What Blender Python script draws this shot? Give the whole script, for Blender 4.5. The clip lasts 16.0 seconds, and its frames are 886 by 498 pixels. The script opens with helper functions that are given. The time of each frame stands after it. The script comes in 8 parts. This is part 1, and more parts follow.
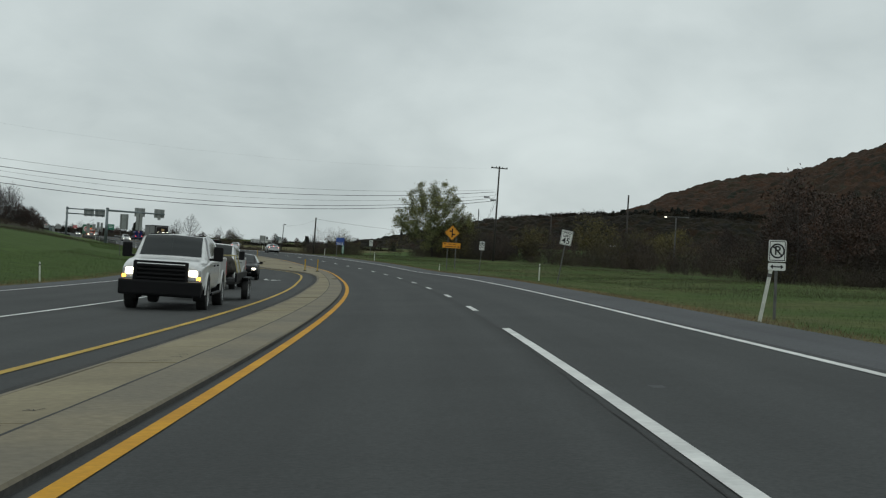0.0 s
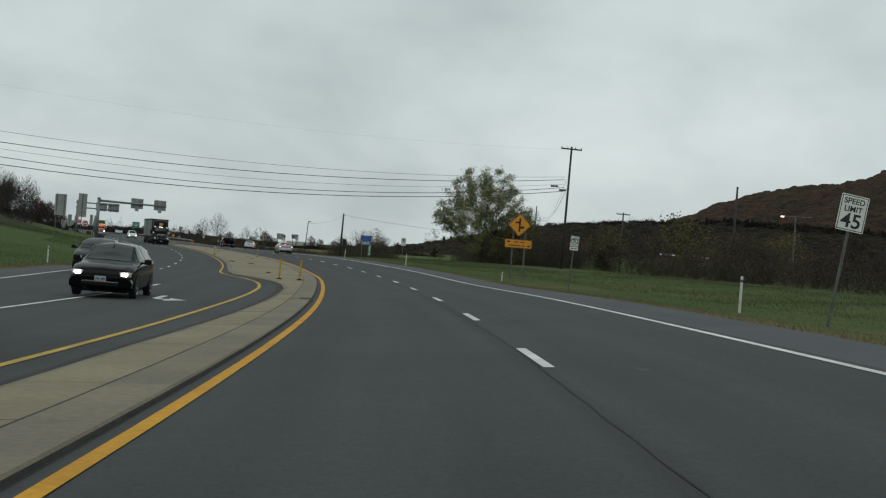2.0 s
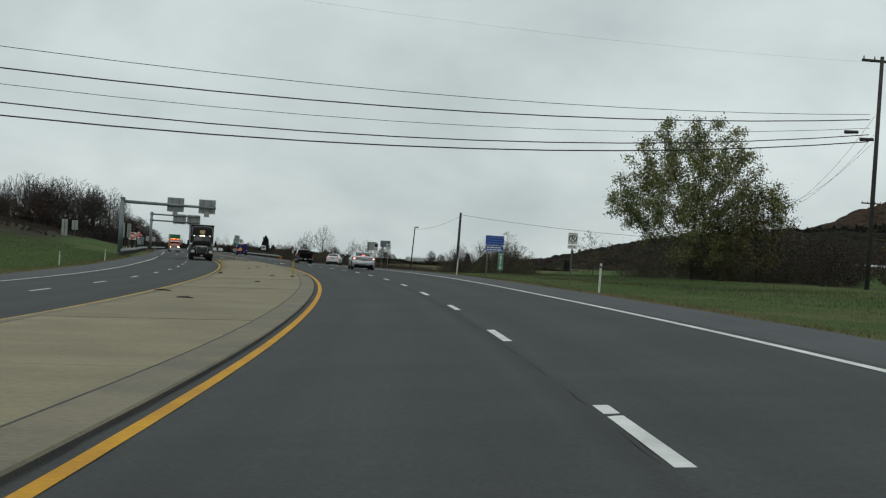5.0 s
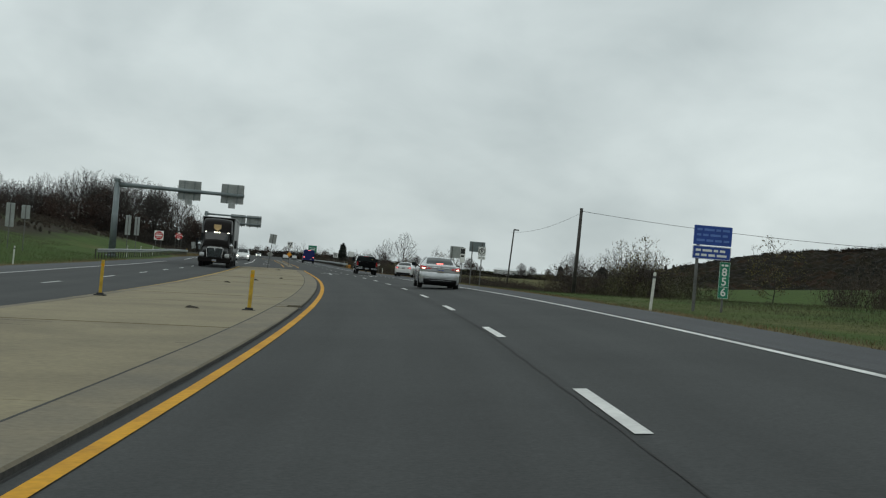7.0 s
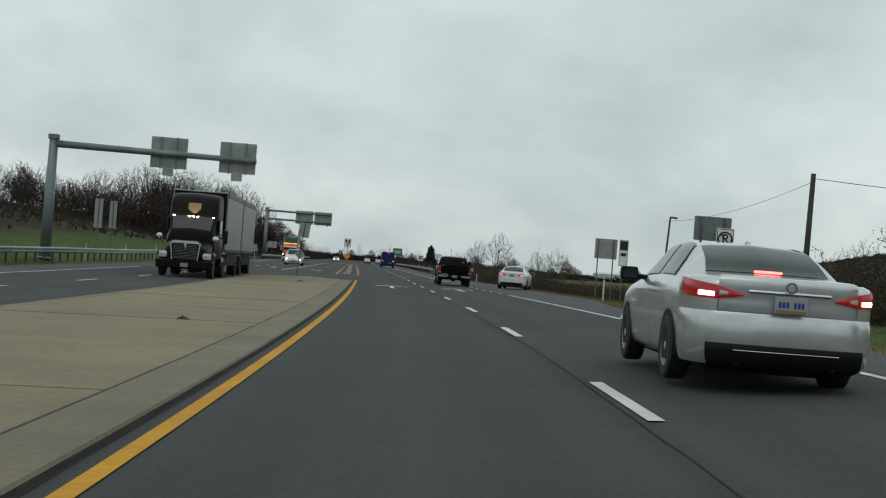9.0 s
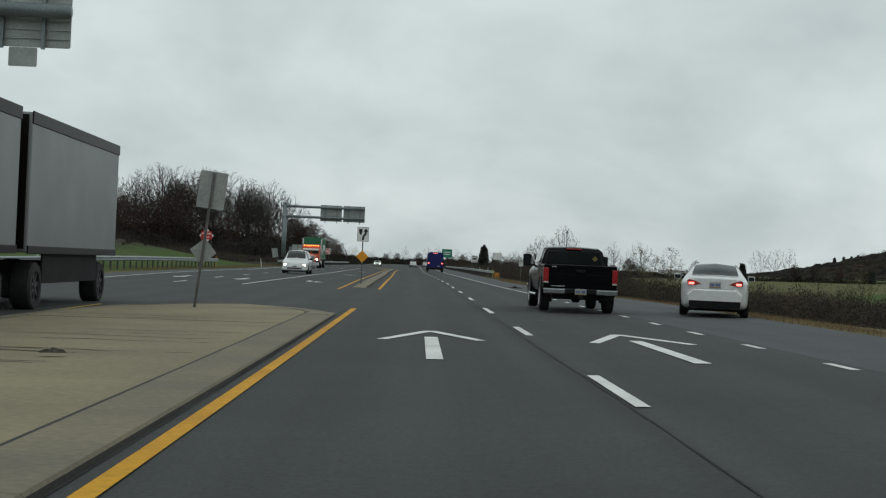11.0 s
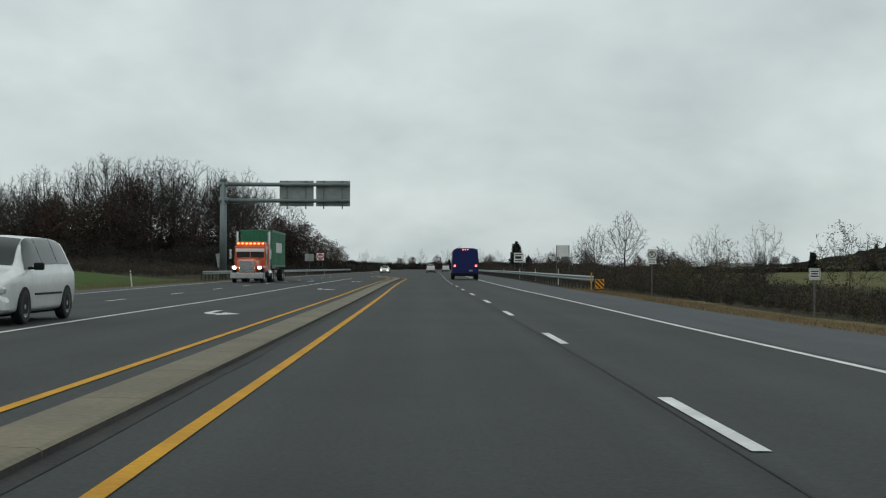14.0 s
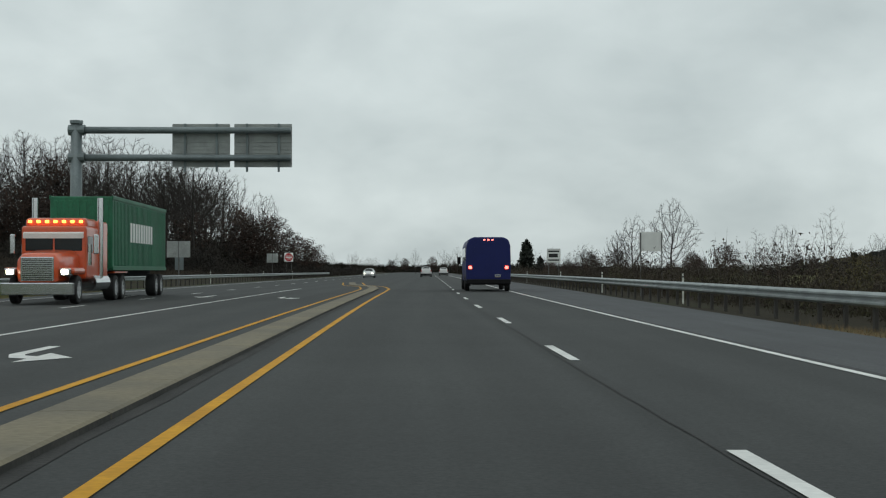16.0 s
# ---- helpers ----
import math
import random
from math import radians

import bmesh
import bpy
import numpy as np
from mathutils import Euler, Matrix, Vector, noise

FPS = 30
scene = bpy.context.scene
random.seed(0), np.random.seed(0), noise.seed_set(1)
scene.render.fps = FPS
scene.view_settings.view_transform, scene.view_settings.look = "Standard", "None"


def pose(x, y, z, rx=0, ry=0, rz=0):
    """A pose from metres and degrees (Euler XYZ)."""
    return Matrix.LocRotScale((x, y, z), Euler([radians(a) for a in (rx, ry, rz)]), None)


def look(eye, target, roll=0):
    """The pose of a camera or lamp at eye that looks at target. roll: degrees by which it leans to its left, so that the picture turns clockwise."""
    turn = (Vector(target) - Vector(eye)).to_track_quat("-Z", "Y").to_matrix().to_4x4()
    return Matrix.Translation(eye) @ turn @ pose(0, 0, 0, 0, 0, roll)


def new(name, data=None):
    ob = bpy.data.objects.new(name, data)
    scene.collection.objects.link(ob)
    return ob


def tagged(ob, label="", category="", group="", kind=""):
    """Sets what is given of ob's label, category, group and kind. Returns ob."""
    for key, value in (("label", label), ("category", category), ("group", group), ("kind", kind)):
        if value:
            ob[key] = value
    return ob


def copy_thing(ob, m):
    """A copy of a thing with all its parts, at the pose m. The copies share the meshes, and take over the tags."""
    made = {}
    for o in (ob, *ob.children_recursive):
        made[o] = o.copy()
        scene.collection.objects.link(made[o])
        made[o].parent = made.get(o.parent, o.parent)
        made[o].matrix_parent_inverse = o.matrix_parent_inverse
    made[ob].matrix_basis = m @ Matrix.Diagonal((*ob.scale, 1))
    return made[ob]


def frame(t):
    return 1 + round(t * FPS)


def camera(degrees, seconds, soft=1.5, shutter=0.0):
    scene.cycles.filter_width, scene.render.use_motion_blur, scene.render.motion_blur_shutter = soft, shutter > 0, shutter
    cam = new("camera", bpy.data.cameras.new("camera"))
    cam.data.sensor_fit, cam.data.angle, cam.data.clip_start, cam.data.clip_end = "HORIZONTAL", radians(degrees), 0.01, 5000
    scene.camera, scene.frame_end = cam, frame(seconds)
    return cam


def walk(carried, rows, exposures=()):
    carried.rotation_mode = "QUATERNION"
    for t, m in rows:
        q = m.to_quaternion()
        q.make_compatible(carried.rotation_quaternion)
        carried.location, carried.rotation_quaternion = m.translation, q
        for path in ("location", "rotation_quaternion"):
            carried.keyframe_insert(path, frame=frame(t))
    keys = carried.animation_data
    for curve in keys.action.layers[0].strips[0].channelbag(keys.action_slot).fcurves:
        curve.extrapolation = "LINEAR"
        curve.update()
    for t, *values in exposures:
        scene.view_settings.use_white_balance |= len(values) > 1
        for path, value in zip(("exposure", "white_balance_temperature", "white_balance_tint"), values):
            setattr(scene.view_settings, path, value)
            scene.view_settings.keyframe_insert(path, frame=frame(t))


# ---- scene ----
cam = camera(36.31, 16.0, 1.2)
# seconds, place, yaw, pitch, roll
PATH = [
    (0.0, -43.332, -32.013, 2.017, -18.470, 0.152, -3.450),
    (0.5, -40.036, -21.715, 1.906, -18.059, -0.103, -3.838),
    (1.0, -36.934, -11.530, 1.795, -17.733, 0.129, -4.198),
    (1.5, -34.005, -1.586, 1.691, -17.305, 0.225, -4.225),
    (2.0, -31.068, 8.618, 1.596, -16.678, 0.304, -4.540),
    (2.5, -28.162, 19.059, 1.509, -15.945, 0.381, -4.596),
    (3.0, -25.286, 30.162, 1.422, -15.015, 0.279, -5.064),
    (3.5, -22.589, 41.373, 1.345, -14.097, 0.374, -5.252),
    (4.0, -20.051, 52.590, 1.296, -13.200, 0.447, -4.773),
    (4.5, -17.673, 63.810, 1.276, -12.294, 0.514, -3.781),
    (5.0, -15.477, 75.091, 1.247, -11.378, 0.593, -3.522),
    (5.5, -13.473, 86.485, 1.204, -10.454, 0.703, -4.316),
    (6.0, -11.641, 98.038, 1.181, -9.531, 0.814, -4.929),
    (6.5, -9.976, 109.748, 1.190, -8.630, 0.758, -4.761),
    (7.0, -8.471, 121.774, 1.213, -7.719, 0.849, -4.710),
    (7.5, -7.145, 133.763, 1.239, -6.797, 0.780, -4.573),
    (8.0, -6.050, 145.481, 1.259, -5.783, 0.521, -4.799),
    (8.5, -5.160, 157.326, 1.268, -4.778, 0.614, -5.287),
    (9.0, -4.555, 169.206, 1.262, -3.854, 0.705, -4.385),
    (9.5, -4.044, 181.058, 1.258, -3.130, 0.690, -3.877),
    (10.0, -3.619, 192.885, 1.252, -2.501, 0.669, -3.313),
    (10.5, -3.275, 204.748, 1.235, -2.035, 0.655, -2.874),
    (11.0, -2.994, 216.705, 1.212, -1.744, 0.660, -2.475),
    (11.5, -2.759, 228.812, 1.189, -1.600, 0.692, -1.971),
    (12.0, -2.553, 241.066, 1.172, -1.333, 0.650, -1.086),
    (12.5, -2.453, 253.686, 1.157, -1.196, 0.632, -0.729),
    (13.0, -2.395, 266.814, 1.149, -1.089, 0.674, -1.127),
    (13.5, -2.255, 279.343, 1.159, -0.993, 0.603, 0.185),
    (14.0, -2.253, 292.333, 1.177, -0.978, 0.795, -0.134),
    (14.5, -2.219, 305.423, 1.187, -0.877, 0.589, -0.019),
    (15.0, -2.180, 318.245, 1.192, -1.084, 0.566, 0.520),
    (15.5, -2.160, 331.461, 1.192, -1.231, 0.778, 0.273),
    (16.0, -2.063, 344.693, 1.192, -1.229, 0.911, 0.033),
]
walk(cam, [(t, pose(x, y, z, 90 + p, r, w)) for t, x, y, z, w, p, r in PATH],
     [(0.0, -0.10), (3.5, -0.06), (7.0, 0.0), (16.0, 0.0)])

# ---- the road's line: curvature, cross fall and grade along it (metres from the first lane dash) ----
CURVE_AT = np.arange(-80, 421, 20.0)
CURVE = np.array([71.9, 72.6, 74.1, 80.7, 102.8, 127.0, 135.6, 138.6, 139.6, 136.5, 137.2, 133.6, 112.1, 113.1, 72.6, 29.0, 14.0, -11.6, 13.1, 33.9, 8.7, 18.5, 1.6, -20.5, -29.0, -30.8])
BANK_AT = np.arange(-80, 421, 25.0)
BANK = np.array([3.07, 3.02, 3.63, 4.35, 4.76, 4.80, 3.18, 4.66, 4.65, 4.57, 4.01, 2.96, 2.16, 1.17, 0.68, -0.30, -0.42, -0.06, -0.09, 0.04, 0.02])
GRADE_AT = np.arange(-80, 421, 50.0)
GRADE = np.array([-10.5, -9.7, -7.4, -2.9, 2.0, -0.8, -3.3, -0.5, 0.5, 0.6, 0.5])


def cubic(nodes, v, s):
    """Smooth curve through evenly spaced values."""
    m, h = np.gradient(v, nodes), nodes[1] - nodes[0]
    s = np.clip(s, nodes[0], nodes[-1] - 1e-9)
    i = np.clip(((s - nodes[0]) / h).astype(int), 0, len(nodes) - 2)
    t = (s - nodes[i]) / h
    return ((2 * t**3 - 3 * t**2 + 1) * v[i] + (t**3 - 2 * t**2 + t) * h * m[i]
            + (3 * t**2 - 2 * t**3) * v[i + 1] + (t**3 - t**2) * h * m[i + 1])


AX_S = np.arange(-1000.0, 4001.0, 2.0)
AX_I = int(np.searchsorted(AX_S, 340))


def summed(a):
    c = np.concatenate([[0], np.cumsum((a[1:] + a[:-1]) / 2 * 2.0)])
    return c - c[AX_I]


AX_T = summed(np.interp(AX_S, CURVE_AT, CURVE * 1e-5, left=0, right=0))
AX_X, AX_Y = summed(-np.sin(AX_T)), summed(np.cos(AX_T)) + 340
AX_Z = summed(np.where((AX_S < -80) | (AX_S > 420), 0, cubic(GRADE_AT, GRADE * 1e-3, AX_S)))
AX_B = np.sin(np.radians(np.where(AX_S > 420, 0, cubic(BANK_AT, BANK, AX_S))))


def heading(s):
    return float(np.interp(s, AX_S, AX_T))


def road_z(s, u):
    u = np.asarray(u, float)
    return np.interp(s, AX_S, AX_Z) + np.interp(s, AX_S, AX_B) * np.where(u > -5, u, -5 + 0.35 * (u + 5))


def plan(s, u):
    t = np.interp(s, AX_S, AX_T)
    return np.interp(s, AX_S, AX_X) + u * np.cos(t), np.interp(s, AX_S, AX_Y) + u * np.sin(t)


# edges of the asphalt
def edge_left(s):
    return np.interp(s, [-1000, 45, 60, 79, 103, 155, 230, 300, 400, 470], [-16.9, -16.9, -16.6, -16.2, -18, -19, -19, -18.4, -19.2, -19.2])


def edge_right(s):
    return np.interp(s, [-10, 60, 90, 165, 212, 228, 268, 300, 330, 368, 430], [5.0, 5.4, 5.2, 4.95, 5.2, 6.9, 7.6, 7.0, 5.9, 6.2, 6.9])


RIGHT_D = [0, 3, 8, 20, 45, 100, 250, 600, 3000]
RIGHT_A = [0, -0.05, 0.08, 0.6, 0.9, 1.2, 6.0, 12, 25]
RIGHT_B = [0, -0.25, -0.7, -1.7, -2.0, -0.8, 1.8, 6, 16]
LEFT_D = [0, 2, 6, 15, 30, 60, 150, 700]
LEFT_A = [0, 0.02, 0.3, 1.4, 3.0, 5.0, 8.0, 11]
LEFT_B = [0, -0.05, -0.15, 0.2, 1.3, 2.6, 5.0, 8]


def ground_z(s, u):
    s, u = np.asarray(s, float), np.asarray(u, float)
    el, er = edge_left(s), edge_right(s)
    inside = road_z(s, np.clip(u, el, er))
    r, l = np.maximum(u - er, 0), np.maximum(el - u, 0)
    f = np.clip((s - 190) / 90, 0, 1)
    g = np.clip((s - 385) / 50, 0, 1)
    k = np.interp(s, [250, 300, 385, 430], [1.0, 1.5, 1.5, 1.0])
    z = inside + (1 - f) * np.interp(r, RIGHT_D, RIGHT_A) + f * np.interp(r, RIGHT_D, RIGHT_B)
    z = z + (1 - g) * k * np.interp(l, LEFT_D, LEFT_A) + g * np.interp(l, LEFT_D, LEFT_B)
    # a low green knoll behind the brush
    z = z + 5.5 * np.exp(-((s - 390) / 110) ** 2) * np.interp(r, [50, 130, 220, 420], [0, 1, 1, 0])
    rough = np.clip((np.maximum(r, l) - 1.5) / 8, 0, 1)
    return z + rough * (0.06 * np.sin(s * 0.11 + u * 0.23) * np.cos(u * 0.17) + 0.02 * np.sin(s * 0.43 - u * 0.3))


def spot(s, u, up=0.0, turn=0.0, on="ground"):
    """Pose of a thing that stands at s, u; its +y runs along the road, turned by so many degrees."""
    x, y = plan(s, u)
    z = float(ground_z(s, u) if on == "ground" else road_z(s, u)) + up
    return pose(float(x), float(y), z, 0, 0, math.degrees(heading(s)) + turn)


# ---- light: an overcast sky and a faint wide sun ----
world = bpy.data.worlds.new("overcast_sky")
scene.world = world
world.use_nodes = True
wn, wl = world.node_tree.nodes, world.node_tree.links
wn.clear()


def wnode(kind, **kw):
    n = wn.new(kind)
    for k, v in kw.items():
        n.inputs[k].default_value = v
    return n


sky = wn.new("ShaderNodeTexSky")
sky.sky_type, sky.sun_disc = "NISHITA", False
sky.sun_elevation, sky.sun_rotation = radians(38), radians(150)
coord = wn.new("ShaderNodeTexCoord")
split = wn.new("ShaderNodeSeparateXYZ")
wl.new(coord.outputs["Generated"], split.inputs[0])


def wmath(op, a, b=None):
    n = wn.new("ShaderNodeMath")
    n.operation = op
    for i, v in enumerate((a, b)):
        if v is None:
            continue
        if isinstance(v, (int, float)):
            n.inputs[i].default_value = v
        else:
            wl.new(v, n.inputs[i])
    return n.outputs[0]


up_z = wmath("MAXIMUM", split.outputs["Z"], 0.0)
deck = wmath("ADD", up_z, 0.5)
flat = wn.new("ShaderNodeCombineXYZ")
wl.new(wmath("DIVIDE", split.outputs["X"], deck), flat.inputs[0])
wl.new(wmath("DIVIDE", split.outputs["Y"], deck), flat.inputs[1])
big = wnode("ShaderNodeTexNoise", Scale=2.1, Detail=4.0, Roughness=0.5, Distortion=0.4)
wl.new(flat.outputs[0], big.inputs["Vector"])
small = wnode("ShaderNodeTexNoise", Scale=6.0, Detail=5.0, Roughness=0.55, Distortion=0.3)
wl.new(flat.outputs[0], small.inputs["Vector"])
mix = wmath("ADD", wmath("MULTIPLY", big.outputs["Fac"], 0.75), wmath("MULTIPLY", small.outputs["Fac"], 0.25))
ramp = wn.new("ShaderNodeValToRGB")
ramp.color_ramp.elements[0].position, ramp.color_ramp.elements[0].color = 0.34, (0.455, 0.522, 0.528, 1)
ramp.color_ramp.elements[1].position, ramp.color_ramp.elements[1].color = 0.66, (0.72, 0.80, 0.795, 1)
wl.new(mix, ramp.inputs[0])
# brighter towards the zenith, as an overcast sky is
lift = wmath("ADD", wmath("MULTIPLY", wmath("POWER", up_z, 1.2), 0.22), 0.98)
cloud = wnode("ShaderNodeVectorMath")
cloud.operation = "SCALE"
wl.new(ramp.outputs[0], cloud.inputs[0])
wl.new(lift, cloud.inputs["Scale"])
clouds = wn.new("ShaderNodeBackground")
wl.new(cloud.outputs[0], clouds.inputs["Color"])
behind = wnode("ShaderNodeBackground", Strength=0.08)
wl.new(sky.outputs[0], behind.inputs["Color"])
both = wnode("ShaderNodeMixShader", Fac=0.96)
wl.new(behind.outputs[0], both.inputs[1])
wl.new(clouds.outputs[0], both.inputs[2])
wout = wn.new("ShaderNodeOutputWorld")
wl.new(both.outputs[0], wout.inputs["Surface"])

sun = bpy.data.lights.new("sun", "SUN")
sun.energy, sun.angle, sun.color = 0.3, radians(40), (1.0, 0.97, 0.93)
new("sun", sun).matrix_basis = look((0, 0, 200), (60, 100, 0))


# ---- materials ----
def material(name, colour, rough=0.6, metal=0.0, var=0.12, scale=2.0, fine=40.0, bump=0.1, coat=0.0, glow=0.0,
             second=None, by_object=0.0, where="Object", spec=0.5, depth=0.02):
    """Procedural surface: a colour that varies at two scales (towards `second`, if given), with fine relief."""
    m = bpy.data.materials.new(name)
    m.use_nodes = True
    n, l = m.node_tree.nodes, m.node_tree.links
    b = n["Principled BSDF"]
    b.inputs["Roughness"].default_value, b.inputs["Metallic"].default_value = rough, metal
    b.inputs["Coat Weight"].default_value, b.inputs["Coat Roughness"].default_value = coat, 0.08
    b.inputs["Specular IOR Level"].default_value = spec
    tc = n.new("ShaderNodeTexCoord")
    if where == "World":
        vec = n.new("ShaderNodeNewGeometry").outputs["Position"]
    else:
        vec = tc.outputs["Object"]
    a, c = n.new("ShaderNodeTexNoise"), n.new("ShaderNodeTexNoise")
    a.inputs["Scale"].default_value, a.inputs["Detail"].default_value = scale, 5
    c.inputs["Scale"].default_value, c.inputs["Detail"].default_value = fine, 4
    l.new(vec, a.inputs["Vector"]), l.new(vec, c.inputs["Vector"])
    s2 = second or tuple(x * (1 - 2.2 * var) for x in colour)
    r = n.new("ShaderNodeValToRGB")
    r.color_ramp.elements[0].position, r.color_ramp.elements[1].position = 0.36, 0.66
    r.color_ramp.elements[0].color, r.color_ramp.elements[1].color = (*s2, 1), (*colour, 1)
    l.new(a.outputs["Fac"], r.inputs[0])
    g = n.new("ShaderNodeMapRange")
    g.inputs["From Min"].default_value, g.inputs["From Max"].default_value = 0.3, 0.7
    g.inputs["To Min"].default_value, g.inputs["To Max"].default_value = 1 - 1.3 * var, 1 + 1.3 * var
    l.new(c.outputs["Fac"], g.inputs[0])
    k = n.new("ShaderNodeVectorMath")
    k.operation = "SCALE"
    l.new(r.outputs[0], k.inputs[0]), l.new(g.outputs[0], k.inputs["Scale"])
    col = k.outputs[0]
    if by_object:
        oi = n.new("ShaderNodeObjectInfo")
        h = n.new("ShaderNodeMapRange")
        h.inputs["To Min"].default_value, h.inputs["To Max"].default_value = 1 - by_object, 1 + by_object
        l.new(oi.outputs["Random"], h.inputs[0])
        k2 = n.new("ShaderNodeVectorMath")
        k2.operation = "SCALE"
        l.new(col, k2.inputs[0]), l.new(h.outputs[0], k2.inputs["Scale"])
        col = k2.outputs[0]
    l.new(col, b.inputs["Base Color"])
    if bump:
        bp = n.new("ShaderNodeBump")
        bp.inputs["Strength"].default_value, bp.inputs["Distance"].default_value = bump, depth
        l.new(c.outputs["Fac"], bp.inputs["Height"]), l.new(bp.outputs[0], b.inputs["Normal"])
    if glow:
        b.inputs["Emission Color"].default_value, b.inputs["Emission Strength"].default_value = (*colour, 1), glow
    return m


def asphalt_material(name, light, dark, wheel=0.10, seam=0.0):
    """Worn asphalt: speckled stone, lengthwise streaks, paler wheel tracks and a dark band along the lane joint."""
    m = bpy.data.materials.new(name)
    m.use_nodes = True
    n, l = m.node_tree.nodes, m.node_tree.links
    b = n["Principled BSDF"]
    b.inputs["Roughness"].default_value, b.inputs["Specular IOR Level"].default_value = 0.88, 0.3
    pos = n.new("ShaderNodeNewGeometry").outputs["Position"]
    lane = n.new("ShaderNodeUVMap")
    lane.uv_map = "lane"
    sep = n.new("ShaderNodeSeparateXYZ")
    l.new(lane.outputs[0], sep.inputs[0])

    def calc(op, x, y=None, z=None):
        k = n.new("ShaderNodeMath")
        k.operation = op
        for i, v in enumerate((x, y, z)):
            if isinstance(v, (int, float)):
                k.inputs[i].default_value = v
            elif v is not None:
                l.new(v, k.inputs[i])
        return k.outputs[0]

    def cloud(scale, detail, vec, rough=0.5):
        t = n.new("ShaderNodeTexNoise")
        t.inputs["Scale"].default_value, t.inputs["Detail"].default_value, t.inputs["Roughness"].default_value = scale, detail, rough
        l.new(vec, t.inputs["Vector"])
        return t.outputs["Fac"]

    def span(x, f0, f1, t0, t1):
        k = n.new("ShaderNodeMapRange")
        for i, v in enumerate((f0, f1, t0, t1)):
            k.inputs[i + 1].default_value = v
        l.new(x, k.inputs[0])
        return k.outputs[0]

    stretch = n.new("ShaderNodeVectorMath")
    stretch.operation = "MULTIPLY"
    stretch.inputs[1].default_value = (1.0, 0.035, 1.0)
    l.new(lane.outputs[0], stretch.inputs[0])
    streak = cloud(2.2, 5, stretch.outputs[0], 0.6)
    blotch = cloud(0.22, 5, pos, 0.6)
    speck = cloud(24.0, 3, pos, 0.75)
    chip = cloud(6.0, 4, pos, 0.6)
    # wheel tracks repeat every half lane
    track = calc("COSINE", calc("MULTIPLY_ADD", sep.outputs[0], 2 * math.pi / 1.8, 0.4))
    base = calc("MULTIPLY_ADD", blotch, 0.55, calc("MULTIPLY", streak, 0.45))
    r = n.new("ShaderNodeValToRGB")
    r.color_ramp.elements[0].position, r.color_ramp.elements[1].position = 0.38, 0.62
    r.color_ramp.elements[0].color, r.color_ramp.elements[1].color = (*dark, 1), (*light, 1)
    l.new(base, r.inputs[0])
    gain = calc("MULTIPLY_ADD", track, wheel, 1.0)
    gain = calc("MULTIPLY", gain, span(speck, 0.3, 0.7, 0.74, 1.26))
    gain = calc("MULTIPLY", gain, span(chip, 0.3, 0.7, 0.95, 1.05))
    if seam:
        off = calc("ABSOLUTE", calc("ADD", calc("ADD", sep.outputs[0], 0.13), calc("MULTIPLY_ADD", streak, 0.16, -0.08)))
        band = span(off, 0.03, 0.24, 1.0 - seam, 1.0)
        gain = calc("MULTIPLY", gain, band)
    k = n.new("ShaderNodeVectorMath")
    k.operation = "SCALE"
    l.new(r.outputs[0], k.inputs[0]), l.new(gain, k.inputs["Scale"])
    l.new(k.outputs[0], b.inputs["Base Color"])
    bp = n.new("ShaderNodeBump")
    bp.inputs["Strength"].default_value, bp.inputs["Distance"].default_value = 0.35, 0.006
    l.new(speck, bp.inputs["Height"]), l.new(bp.outputs[0], b.inputs["Normal"])
    return m


ASPHALT = asphalt_material("asphalt", (0.0450, 0.0475, 0.0470), (0.0345, 0.0365, 0.0365), 0.08, 0.28)
SHOULDER = asphalt_material("shoulder_asphalt", (0.076, 0.079, 0.084), (0.056, 0.058, 0.062), 0.03)
FADED_YELLOW = material("faded_yellow_road_paint", (0.50, 0.33, 0.05), 0.7, var=0.12, scale=0.8, fine=14, bump=0.2, second=(0.36, 0.24, 0.045), where="World", depth=0.004, spec=0.2)
WHITE_LINE = material("white_road_paint", (0.72, 0.72, 0.69), 0.6, var=0.07, scale=0.8, fine=14, bump=0.2, second=(0.52, 0.52, 0.50), where="World", depth=0.004)
YELLOW_LINE = material("yellow_road_paint", (0.58, 0.29, 0.007), 0.7, var=0.10, scale=0.8, fine=14, bump=0.2, second=(0.46, 0.22, 0.007), where="World", depth=0.004, spec=0.2)
CONCRETE = material("median_concrete", (0.222, 0.188, 0.110), 0.85, var=0.10, scale=0.5, fine=11, bump=0.3, second=(0.172, 0.142, 0.084), by_object=0.06, where="World", depth=0.01)
CURB_FACE = material("weathered_curb_concrete", (0.180, 0.152, 0.097), 0.85, var=0.12, scale=0.6, fine=13, bump=0.35, second=(0.13, 0.113, 0.08), by_object=0.06, where="World", depth=0.01)
# upright curb faces: gutter dirt and the shade on them, both in the colour
SOILED_SHADED = material("soiled_shaded_curb_face", (0.050, 0.047, 0.040), 0.9, var=0.25, scale=0.9, fine=16, bump=0.4, second=(0.026, 0.025, 0.022), where="World", depth=0.01)
GRIT = material("gutter_grit", (0.028, 0.027, 0.025), 0.95, var=0.25, scale=0.9, fine=25, bump=0.4, where="World")
SEAM = material("tar_seam", (0.018, 0.018, 0.017), 0.8, var=0.2, scale=3, fine=50, bump=0.2, where="World")
STEEL = material("galvanised_steel", (0.34, 0.37, 0.37), 0.5, 0.55, var=0.12, scale=1.4, fine=24, bump=0.08)
MAST = material("dull_grey_green_steel", (0.19, 0.225, 0.23), 0.5, 0.35, var=0.12, scale=0.9, fine=18, bump=0.06)
